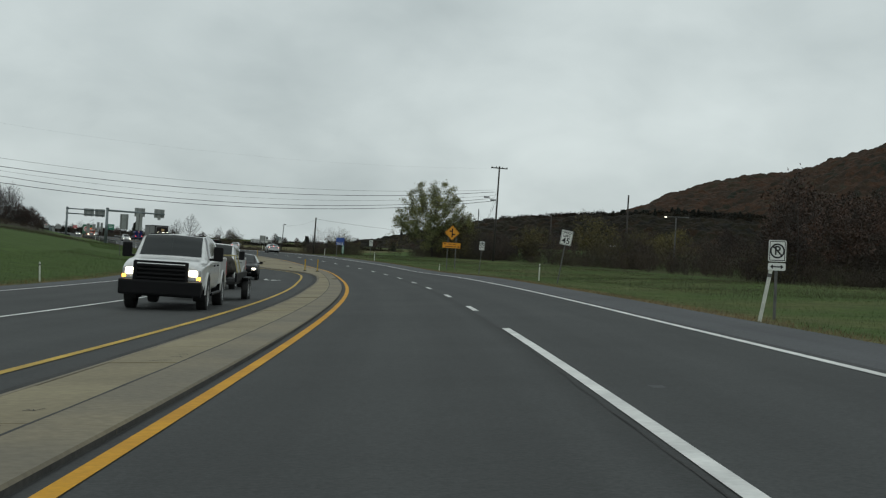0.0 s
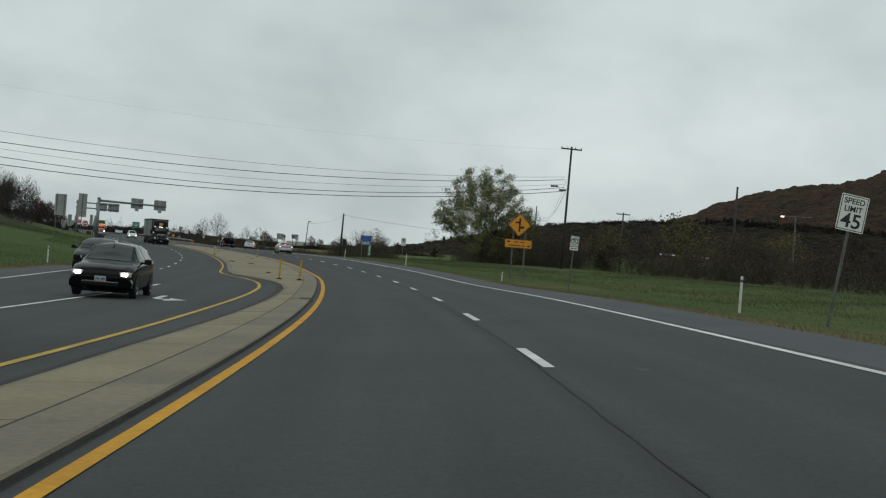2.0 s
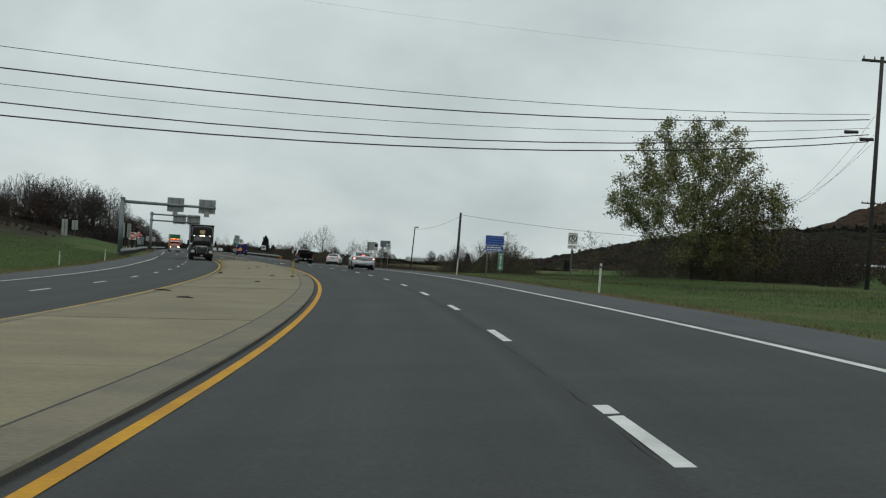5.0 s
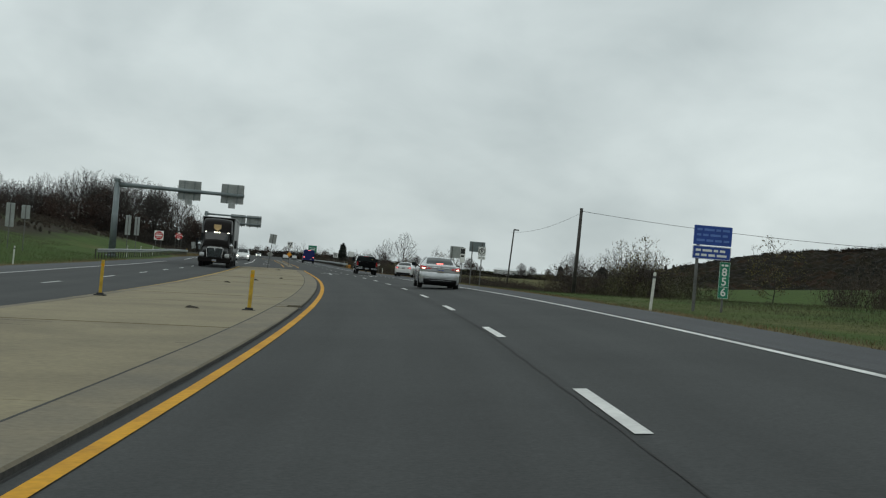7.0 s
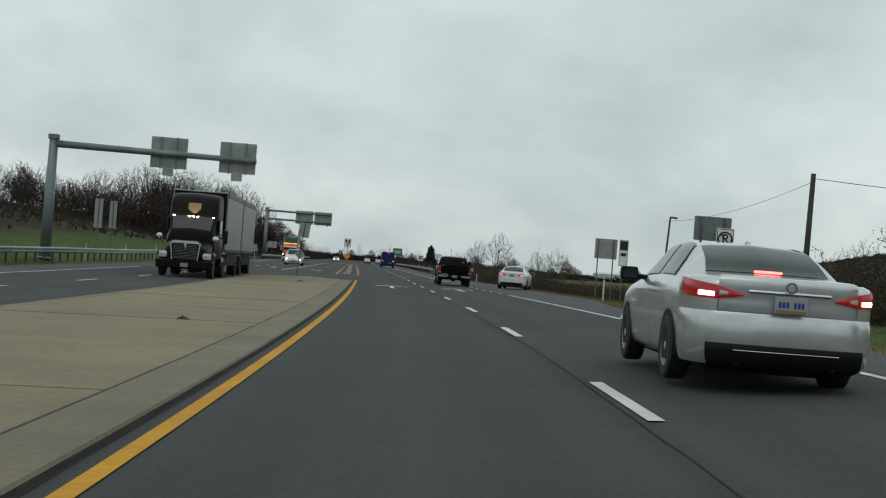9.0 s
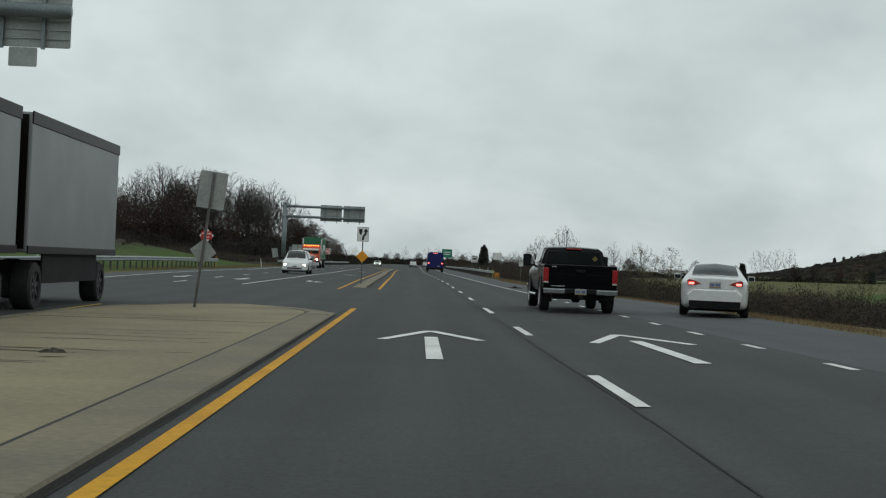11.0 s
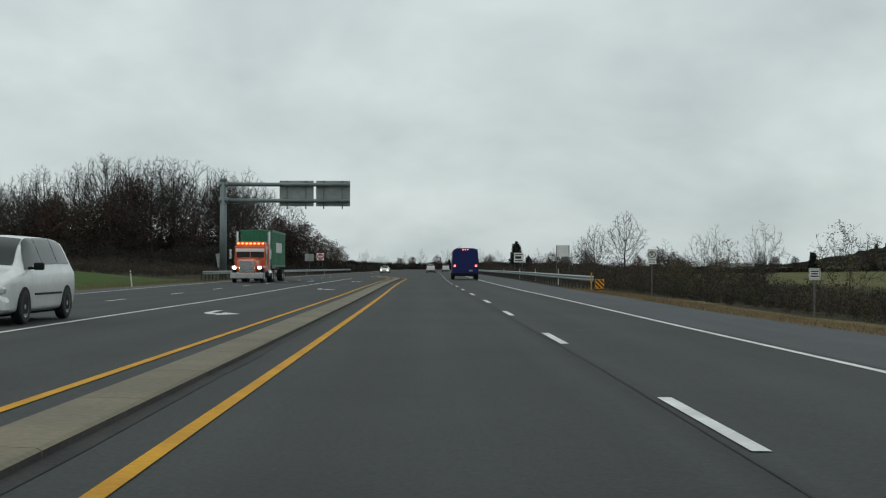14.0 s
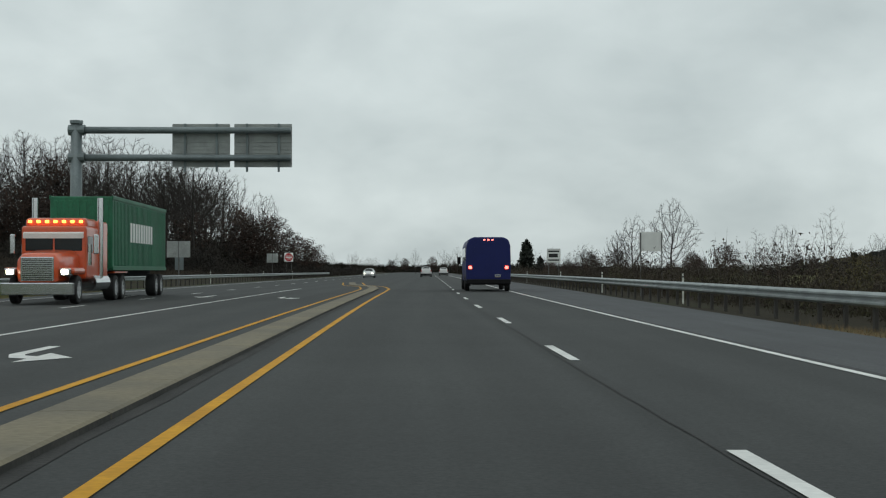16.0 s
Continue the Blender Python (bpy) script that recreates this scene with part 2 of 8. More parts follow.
SIGN_BACK = material("bare_aluminium_sign_back", (0.34, 0.36, 0.345), 0.55, 0.35, var=0.10, scale=1.6, fine=20, bump=0.05)
SIGN_WHITE = material("white_sign_sheeting", (0.74, 0.75, 0.72), 0.45, var=0.04, scale=2, fine=30, bump=0.02)
SIGN_BLACK = material("black_sign_legend", (0.012, 0.012, 0.012), 0.5, var=0.1, bump=0)
SIGN_YELLOW = material("amber_sign_sheeting", (0.72, 0.29, 0.008), 0.45, var=0.05, scale=2, fine=30, bump=0.02)
SIGN_RED = material("red_sign_sheeting", (0.50, 0.022, 0.025), 0.45, var=0.05, bump=0.02)
SIGN_BLUE = material("blue_sign_sheeting", (0.012, 0.055, 0.30), 0.45, var=0.08, bump=0.02)
SIGN_BLUE_PALE = material("faded_blue_sign_lettering", (0.10, 0.20, 0.52), 0.5, var=0.08, bump=0.02)
SIGN_GREEN = material("green_sign_sheeting", (0.006, 0.19, 0.105), 0.45, var=0.06, bump=0.02)
SIGN_BROWN = material("faded_brown_red_legend", (0.22, 0.085, 0.012), 0.5, var=0.1, bump=0)
POST_STEEL = material("weathered_sign_post", (0.15, 0.15, 0.145), 0.6, 0.3, var=0.2, scale=3, bump=0.1)
POST_WHITE = material("white_marker_post", (0.62, 0.63, 0.57), 0.5, var=0.1, scale=5, bump=0.05)
POST_YELLOW = material("yellow_marker_post", (0.50, 0.32, 0.02), 0.5, var=0.15, scale=5, bump=0.05)
POST_RUBBER = material("black_rubber_base", (0.02, 0.02, 0.02), 0.7, var=0.2, bump=0.1)
WOOD_POLE = material("weathered_utility_pole_wood", (0.055, 0.050, 0.044), 0.85, var=0.2, scale=1.5, fine=30, bump=0.3)
CABLE = material("black_cable", (0.03, 0.03, 0.032), 0.6, var=0.1, bump=0)
PORCELAIN = material("grey_insulator", (0.12, 0.12, 0.12), 0.3, var=0.1, bump=0)
TYRE = material("tyre_rubber", (0.018, 0.018, 0.018), 0.75, var=0.15, scale=6, fine=60, bump=0.15)
RIM = material("alloy_rim", (0.60, 0.61, 0.62), 0.32, 0.6, var=0.08, bump=0)
RIM_DARK = material("dark_steel_rim", (0.06, 0.06, 0.065), 0.45, 0.6, var=0.1, bump=0)
GLASS = material("tinted_car_glass", (0.012, 0.016, 0.017), 0.08, 0.0, var=0.1, bump=0, coat=0.0, spec=0.35)
GLASS_GREY = material("rear_window_glass", (0.022, 0.030, 0.030), 0.06, 0.0, var=0.1, bump=0, coat=0.0, spec=0.45)
BLACK_TRIM = material("black_plastic_trim", (0.007, 0.007, 0.008), 0.6, var=0.15, scale=4, bump=0.05, spec=0.18)
CHROME = material("chrome", (0.62, 0.63, 0.64), 0.14, 1.0, var=0.03, bump=0)
# bumper chrome with the dark road's reflection put into its colour
DARK_CHROME = material("road_reflecting_chrome", (0.30, 0.31, 0.32), 0.22, 1.0, var=0.06, bump=0)
UNDERSIDE = material("dark_underbody", (0.010, 0.010, 0.010), 0.9, var=0.2, bump=0.1)
PLATE = material("pale_plate", (0.34, 0.35, 0.34), 0.5, var=0.06, bump=0.02)
TAIL_GLOW = material("glowing_red_lens", (0.34, 0.008, 0.012), 0.18, var=0.05, bump=0, coat=0.15, glow=0.22)
WINDSCREEN = material("windscreen_glass", (0.010, 0.014, 0.014), 0.07, 0.0, var=0.1, bump=0, coat=0.05, spec=0.4)
TAIL_RED = material("red_lamp_lens", (0.33, 0.008, 0.012), 0.15, var=0.06, bump=0, coat=0.6)
TAIL_LIT = material("lit_brake_lamp", (1.0, 0.16, 0.13), 0.3, var=0.02, bump=0, glow=3.5)
TAIL_HOT = material("bright_brake_bulb", (1.0, 0.62, 0.50), 0.3, var=0.02, bump=0, glow=5.0)
LAMP_CLEAR = material("clear_lamp_lens", (0.55, 0.56, 0.57), 0.12, 0.2, var=0.05, bump=0, coat=0.7)
HEAD_LIT = material("lit_headlamp", (1.0, 0.90, 0.68), 0.3, var=0.02, bump=0, glow=9.0)
STREET_LIT = material("lit_street_lamp", (1.0, 0.88, 0.70), 0.3, var=0.02, bump=0, glow=2.0)
AMBER_LIT = material("lit_amber_lamp", (1.0, 0.42, 0.06), 0.3, var=0.02, bump=0, glow=4.0)


def paint(name, colour, rough=0.32, metal=0.0, coat=0.7, spec=0.5):
    return material(name, colour, rough, metal, var=0.05, scale=1.2, fine=8, bump=0.0, coat=coat, spec=spec)


SILVER = paint("silver_car_paint", (0.60, 0.62, 0.63), 0.24, 0.6, coat=0.6)
WHITE_PAINT = paint("white_car_paint", (0.66, 0.67, 0.66), 0.35)
BLACK_PAINT = paint("black_car_paint", (0.002, 0.0023, 0.003), 0.16, coat=0.03, spec=0.10)
DARK_PAINT = paint("dark_grey_car_paint", (0.008, 0.008, 0.009), 0.3, coat=0.06, spec=0.15)
BLUE_PAINT = paint("deep_blue_bus_paint", (0.004, 0.010, 0.095), 0.5, coat=0.05, spec=0.3)
BROWN_PAINT = paint("dark_brown_truck_paint", (0.007, 0.0056, 0.005), 0.35, coat=0.0, spec=0.10)
ORANGE_PAINT = paint("orange_truck_paint", (0.62, 0.085, 0.018), 0.35)
GREEN_BOX = material("green_container_steel", (0.012, 0.15, 0.072), 0.5, var=0.12, scale=0.8, fine=10, bump=0.05)
TRAILER_SIDE = material("grey_trailer_skin", (0.22, 0.23, 0.23), 0.4, 0.3, var=0.08, scale=0.7, bump=0.03)
GOLD = material("tarnished_gold_shield", (0.35, 0.24, 0.10), 0.4, 0.3, var=0.1, bump=0)
STRAP = material("pale_yellow_strap", (0.42, 0.36, 0.16), 0.7, var=0.1, bump=0.05)
CARGO = material("brown_canvas_load", (0.055, 0.047, 0.036), 0.9, var=0.3, scale=5, bump=0.4)
BARK = material("grey_brown_bark", (0.055, 0.047, 0.041), 0.95, var=0.25, scale=2, fine=20, bump=0.4, by_object=0.25)
TWIG = material("bare_twigs", (0.052, 0.044, 0.039), 0.95, var=0.2, scale=0.6, bump=0, by_object=0.25)
LEAF_GREEN = material("olive_green_leaves", (0.190, 0.190, 0.060), 0.7, var=0.25, scale=0.5, fine=3, bump=0, second=(0.090, 0.105, 0.036))
LEAF_RUST = material("rust_brown_leaves", (0.056, 0.028, 0.018), 0.8, var=0.25, scale=0.5, fine=3, bump=0, second=(0.020, 0.014, 0.010), by_object=0.45)
LEAF_BROWN = material("dull_brown_leaves", (0.070, 0.048, 0.030), 0.85, var=0.25, scale=0.5, fine=3, bump=0, second=(0.034, 0.025, 0.017), by_object=0.45)
LEAF_OLIVE = material("dull_olive_leaves", (0.105, 0.088, 0.026), 0.85, var=0.25, scale=0.5, fine=3, bump=0, second=(0.055, 0.046, 0.017), by_object=0.35)
LEAF_DARK = material("dark_pine_needles", (0.020, 0.026, 0.017), 0.8, var=0.25, scale=0.5, fine=3, bump=0, by_object=0.2)
LEAF_YELLOW = material("yellow_green_leaves", (0.13, 0.105, 0.022), 0.75, var=0.25, scale=0.5, fine=3, bump=0, second=(0.06, 0.055, 0.02), by_object=0.2)
SCRUB = material("brown_scrub_twigs", (0.058, 0.042, 0.028), 0.95, var=0.25, scale=0.12, fine=2.5, bump=0, second=(0.030, 0.024, 0.017), where="World")
SCRUB_GREEN = material("dull_olive_scrub", (0.060, 0.058, 0.022), 0.9, var=0.25, scale=0.15, fine=2.5, bump=0, second=(0.033, 0.028, 0.016), where="World")
GRASS_BLADE = material("verge_grass_blades", (0.046, 0.092, 0.015), 0.8, var=0.2, scale=0.12, fine=3, bump=0, second=(0.062, 0.074, 0.022), where="World")
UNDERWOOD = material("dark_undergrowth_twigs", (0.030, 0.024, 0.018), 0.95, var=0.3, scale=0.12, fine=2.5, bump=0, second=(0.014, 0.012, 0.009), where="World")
DRY_BLADE = material("dry_verge_stalks", (0.20, 0.135, 0.06), 0.85, var=0.3, scale=0.4, fine=4, bump=0, second=(0.12, 0.085, 0.045), where="World")
BARN = material("brown_barn_boards", (0.13, 0.10, 0.085), 0.8, var=0.15, scale=1, bump=0.1)
BARN_WHITE = material("white_farm_sheeting", (0.62, 0.63, 0.63), 0.5, var=0.08, scale=0.6, bump=0.05)
BARN_ROOF = material("pale_metal_roof", (0.26, 0.27, 0.27), 0.5, var=0.1, scale=0.5, bump=0.05)


def land_material():
    """Meadow, dry grass and bare scrub floor, chosen by the sheet's own cover values."""
    m = bpy.data.materials.new("meadow_and_scrub")
    m.use_nodes = True
    n, l = m.node_tree.nodes, m.node_tree.links
    b = n["Principled BSDF"]
    b.inputs["Roughness"].default_value, b.inputs["Specular IOR Level"].default_value = 0.95, 0.1
    pos = n.new("ShaderNodeNewGeometry").outputs["Position"]
    at = n.new("ShaderNodeAttribute")
    at.attribute_name = "cover"
    nz = []
    for sc, dt in ((0.09, 5), (0.8, 5), (9.0, 4)):
        t = n.new("ShaderNodeTexNoise")
        t.inputs["Scale"].default_value, t.inputs["Detail"].default_value = sc, dt
        l.new(pos, t.inputs["Vector"])
        nz.append(t.outputs["Fac"])
    sp = n.new("ShaderNodeSeparateColor")
    l.new(at.outputs["Color"], sp.inputs[0])

    def rampof(src, a, c, p0=0.35, p1=0.65):
        r = n.new("ShaderNodeValToRGB")
        r.color_ramp.elements[0].position, r.color_ramp.elements[1].position = p0, p1
        r.color_ramp.elements[0].color, r.color_ramp.elements[1].color = (*a, 1), (*c, 1)
        l.new(src, r.inputs[0])
        return r.outputs[0]

    def mixof(f, a, c):
        x = n.new("ShaderNodeMix")
        x.data_type = "RGBA"
        l.new(f, x.inputs[0]), l.new(a, x.inputs[6]), l.new(c, x.inputs[7])
        return x.outputs[2]

    green = rampof(nz[1], (0.038, 0.064, 0.013), (0.054, 0.090, 0.018))
    dry = rampof(nz[1], (0.10, 0.078, 0.038), (0.165, 0.125, 0.062))
    floor = rampof(nz[1], (0.018, 0.015, 0.009), (0.034, 0.027, 0.015))
    # patchy change from one cover to the next
    def patch(src):
        a = n.new("ShaderNodeMath")
        a.operation = "ADD"
        l.new(src, a.inputs[0])
        s = n.new("ShaderNodeMath")
        s.operation = "MULTIPLY_ADD"
        l.new(nz[0], s.inputs[0])
        s.inputs[1].default_value, s.inputs[2].default_value = 0.9, -0.45
        l.new(s.outputs[0], a.inputs[1])
        k = n.new("ShaderNodeMapRange")
        k.inputs["From Min"].default_value, k.inputs["From Max"].default_value = 0.3, 0.7
        l.new(a.outputs[0], k.inputs[0])
        return k.outputs[0]

    c = mixof(patch(sp.outputs[1]), mixof(patch(sp.outputs[0]), green, dry), floor)
    k = n.new("ShaderNodeVectorMath")
    k.operation = "SCALE"
    g = n.new("ShaderNodeMapRange")
    g.inputs["From Min"].default_value, g.inputs["From Max"].default_value = 0.3, 0.7
    g.inputs["To Min"].default_value, g.inputs["To Max"].default_value = 0.72, 1.28
    l.new(nz[2], g.inputs[0]), l.new(c, k.inputs[0]), l.new(g.outputs[0], k.inputs["Scale"])
    l.new(k.outputs[0], b.inputs["Base Color"])
    bp = n.new("ShaderNodeBump")
    bp.inputs["Strength"].default_value, bp.inputs["Distance"].default_value = 0.25, 0.05
    l.new(nz[2], bp.inputs["Height"]), l.new(bp.outputs[0], b.inputs["Normal"])
    return m


LAND = land_material()


# ---- building helpers ----
def raw(name, verts, faces, mat, parent=None, label="", smooth=False):
    me = bpy.data.meshes.new(name)
    me.from_pydata([tuple(map(float, v)) for v in verts], [], faces)
    me.materials.append(mat)
    if smooth:
        me.shade_smooth()
    ob = new(name, me)
    ob.parent = parent
    return tagged(ob, label)


def part(name, bm, mat, parent=None, label="", smooth=False):
    """Links a bmesh as one mesh object under a thing or under a part."""
    bmesh.ops.recalc_face_normals(bm, faces=bm.faces)
    me = bpy.data.meshes.new(name)
    bm.to_mesh(me)
    bm.free()
    me.materials.append(mat)
    if smooth:
        me.shade_smooth()
    ob = new(name, me)
    ob.parent = parent
    return tagged(ob, label)


def thing(name, label, category, m=None, group="", kind=""):
    ob = new(name)
    ob.empty_display_size = 0.2
    if m is not None:
        ob.matrix_basis = m
    return tagged(ob, label, category, group, kind)


def rbox(x0, x1, y0, y1, z0, z1, r=0.0, seg=1, bm=None):
    b = bmesh.new()
    bmesh.ops.create_cube(b, size=1)
    for v in b.verts:
        v.co = Vector(((x0 + x1) / 2 + v.co.x * (x1 - x0), (y0 + y1) / 2 + v.co.y * (y1 - y0), (z0 + z1) / 2 + v.co.z * (z1 - z0)))
    if r:
        bmesh.ops.bevel(b, geom=list(b.edges), offset=r, segments=seg, affect="EDGES", profile=0.6)
    if bm is None:
        return b
    return joined(bm, b)


def joined(bm, other):
    me = bpy.data.meshes.new("join")
    other.to_mesh(me)
    other.free()
    bm.from_mesh(me)
    bpy.data.meshes.remove(me)
    return bm


def tube(p0, p1, r0, r1=None, seg=10, bm=None, caps=True):
    b = bm or bmesh.new()
    p0, p1 = Vector(p0), Vector(p1)
    r1 = r0 if r1 is None else r1
    q = (p1 - p0).to_track_quat("Z", "Y")
    rings = []
    for p, r in ((p0, r0), (p1, r1)):
        rings.append([b.verts.new(p + q @ Vector((r * math.cos(2 * math.pi * i / seg), r * math.sin(2 * math.pi * i / seg), 0))) for i in range(seg)])
    for i in range(seg):
        b.faces.new((rings[0][i], rings[0][(i + 1) % seg], rings[1][(i + 1) % seg], rings[1][i]))
    if caps:
        b.faces.new(rings[0][::-1]), b.faces.new(rings[1])
    return b


def prism(points, y0, y1, bm=None, r=0.0):
    """A flat outline in x, z made solid from y0 to y1."""
    b = bmesh.new()
    lo = [b.verts.new((x, y0, z)) for x, z in points]
    hi = [b.verts.new((x, y1, z)) for x, z in points]
    n = len(points)
    b.faces.new(lo), b.faces.new(hi[::-1])
    for i in range(n):
        b.faces.new((lo[i], hi[i], hi[(i + 1) % n], lo[(i + 1) % n]))
    if r:
        bmesh.ops.bevel(b, geom=list(b.edges), offset=r, segments=1, affect="EDGES")
    return b if bm is None else joined(bm, b)


def side_prism(points, x0, x1, bm=None, r=0.0):
    """A flat outline in y, z made solid from x0 to x1."""
    b = prism([(y, z) for y, z in points], x0, x1, None, r)
    for v in b.verts:
        v.co = Vector((v.co.y, v.co.x, v.co.z))
    return b if bm is None else joined(bm, b)


def lathe(profile, seg=24, axis="x", bm=None, caps=True):
    """Turns an outline of (along, radius) round the x axis."""
    b = bm or bmesh.new()
    rings = []
    for a, r in profile:
        rings.append([b.verts.new((a, r * math.cos(2 * math.pi * i / seg), r * math.sin(2 * math.pi * i / seg))) for i in range(seg)])
    for p, q in zip(rings, rings[1:]):
        for i in range(seg):
            b.faces.new((p[i], p[(i + 1) % seg], q[(i + 1) % seg], q[i]))
    if caps:
        b.faces.new(rings[0]), b.faces.new(rings[-1][::-1])
    return b


def lettering(words, size, x, y, z, mat, parent, name="lettering", stretch=1.0):
    """Upright words facing -y, centred at x, z."""
    cu = bpy.data.curves.new(name, "FONT")
    cu.body, cu.size, cu.align_x, cu.align_y, cu.extrude = words, size, "CENTER", "CENTER", 0.002
    cu.offset = size * 0.016
    tmp = new("tmp_words", cu)
    me = bpy.data.meshes.new_from_object(tmp)
    bpy.data.objects.remove(tmp)
    me.transform(pose(x, y, z, 90) @ Matrix.Diagonal((stretch, 1, 1, 1)))
    me.materials.clear()
    me.materials.append(mat)
    ob = new(name, me)
    ob.parent = parent
    return ob


def strip(name, s0, s1, mid, width, mat, parent, up=0.009, step=3.0475, label=""):
    """A painted band on the road along a line u = mid(s)."""
    f = mid if callable(mid) else (lambda s: mid + 0 * s)
    n = max(1, int(math.ceil((s1 - s0) / step)))
    s = np.linspace(s0, s1, n + 1)
    vs, fs = [], []
    for side in (-0.5, 0.5):
        u = f(s) + side * width
        x, y = plan(s, u)
        vs.append(np.stack([x, y, road_z(s, u) + up], 1))
    v = np.concatenate(vs)
    for i in range(n):
        fs.append((i, n + 1 + i, n + 2 + i, i + 1))
    return raw(name, v, fs, mat, parent, label)


def flat_patch(name, outline, mat, parent, up=0.009, label=""):
    """A painted outline of (s, u) corners."""
    vs = []
    for s, u in outline:
        x, y = plan(s, u)
        vs.append((x, y, float(road_z(s, u)) + up))
    return raw(name, vs, [tuple(range(len(vs)))], mat, parent, label)


# ---- the land and the road ----
S_LIST = np.concatenate([np.arange(-1000, -100, 60), np.arange(-100, 640, 6.095), np.arange(640, 1000, 20), np.arange(1000, 4001, 150)])


def make_ground():
    ld = [690, 560, 450, 350, 270, 200, 150, 110, 80, 60, 48, 38, 30, 24, 19, 15, 12, 9, 7, 5, 3.5, 2, 1, 0.35, 0]
    rd = [0, 0.35, 1, 2, 3.5, 5, 7, 9, 12, 15, 19, 24, 30, 38, 48, 60, 80, 100, 130, 170, 220, 290, 380, 500, 700, 1000, 1500, 2200, 3000]
    cols, verts, cover = len(ld) + len(rd) + 3, [], []
    rng = np.random.RandomState(5)
    for s in S_LIST:
        el, er = float(edge_left(s)), float(edge_right(s))
        u = np.array([el - d for d in ld] + [el * 0.66 + er * 0.34, -5.0, el * 0.2 + er * 0.8] + [er + d for d in rd])
        z = ground_z(s + 0 * u, u)
        z = np.where((u > el - 0.01) & (u < er + 0.01), z - 0.12, z - np.where((u > el - 0.5) & (u < er + 0.5), 0.02, 0))
        x, y = plan(s, u)
        verts += list(zip(x, y, z))
        for uu in u:
            r, l = uu - er, el - uu
            dry, bare = 0.0, 0.0
            if r > 0:
                f = min(max((s - 215) / 60, 0), 1)
                dry = max(0.75 - r * 0.4, 0.34 if s < 190 else 0.32)
                dry = dry * (1 - f) + f * ((0.9 if s < 374 else 0.35) if r < 6 else 0.45)
                bare = f * ((0.1 if s < 374 else 0.75) if r < 5 else 0.75 if r < 50 else 0.1) + (1 - f) * (0.45 if 22 < r < 50 else 0.0)
                if r > 55:
                    dry = 0.05 if s < 430 else 0.52
                if r > 260:
                    dry, bare = (0.12, 0.2) if s < 300 else (0.35, 0.2)
            elif l > 0:
                f = min(max((s - 170) / 90, 0), 1)
                dry = max(0.8 - l * 0.6, 0.05 + 0.2 * f)
                e = 11 + 19 * (1 - f)
                bare = 0.12 if l < e else 0.42 if l < e + 4 else 0.85 if s < 235 or l > 26 else 0.7
                if s > 412:
                    bare = 0.75 if l > 1.5 else 0.5
            cover.append((dry, bare, 0, 1))
    faces = []
    for i in range(len(S_LIST) - 1):
        for j in range(cols - 1):
            a = i * cols + j
            faces.append((a, a + 1, a + cols + 1, a + cols))
    ob = raw("ground", verts, faces, LAND, smooth=True)
    lay = ob.data.color_attributes.new("cover", "FLOAT_COLOR", "POINT")
    lay.data.foreach_set("color", np.array(cover, np.float32).ravel())
    return tagged(ob, "autumn meadow and brown scrub land beside the highway", "ground", kind="structure")


make_ground()
ROAD_S = np.concatenate([np.arange(-100, 640, 3.0475), np.arange(640, 1500, 20)])


def road_sheet(name, left, right, mat, label, category, inner=()):
    verts, faces = [], []
    k = 2 + len(inner)
    for s in ROAD_S:
        u = np.array([left(s), *inner, right(s)])
        x, y = plan(s, u)
        verts += list(zip(x, y, road_z(s, u)))
    for i in range(len(ROAD_S) - 1):
        for j in range(k - 1):
            a = i * k + j
            faces.append((a, a + 1, a + k + 1, a + k))
    ob = raw(name, verts, faces, mat)
    # across and along the road, in metres, for wear that follows the lanes
    uv = ob.data.uv_layers.new(name="lane")
    flat_uv = np.array([(u, s) for s in ROAD_S for u in (left(s), *inner, right(s))])
    idx = np.zeros(len(ob.data.loops), int)
    ob.data.loops.foreach_get("vertex_index", idx)
    uv.data.foreach_set("uv", flat_uv[idx].astype(np.float32).ravel())
    return tagged(ob, label, category, kind="structure")


EDGE_LINE = lambda s: np.interp(s, [-10, 20, 60, 100, 160, 210, 250, 285, 300, 320, 345, 362, 390], [3.24, 3.49, 3.58, 3.48, 3.43, 3.4, 3.48, 3.5, 3.34, 3.2, 3.12, 3.06, 3.1])
YELLOW_AT = lambda s: np.interp(s, [-40, 0, 40, 100, 160, 250, 280, 300, 340, 370, 400], [-3.64, -3.63, -3.58, -3.63, -3.6, -3.64, -3.68, -3.82, -3.85, -3.78, -3.75])
OPP_EDGE = lambda s: np.interp(s, [-100, 25, 50, 76, 100, 190, 250, 350, 400, 460], [-15.2, -15.2, -14.8, -14.4, -16.0, -16.4, -16.4, -16.9, -17.7, -17.8])
road = road_sheet("road", lambda s: float(OPP_EDGE(s)) - 0.3, lambda s: float(EDGE_LINE(s)) + 0.25, ASPHALT, "dark grey worn asphalt divided highway", "road", inner=(-9.0, -5.0))
shoulder = road_sheet("shoulder", lambda s: float(EDGE_LINE(s)) + 0.25, lambda s: float(edge_right(s)), SHOULDER, "lighter grey asphalt hard shoulder", "road shoulder")
road_sheet("shoulder", lambda s: float(edge_left(s)), lambda s: float(OPP_EDGE(s)) - 0.3, SHOULDER, "grey asphalt shoulder of the oncoming lanes", "road shoulder")

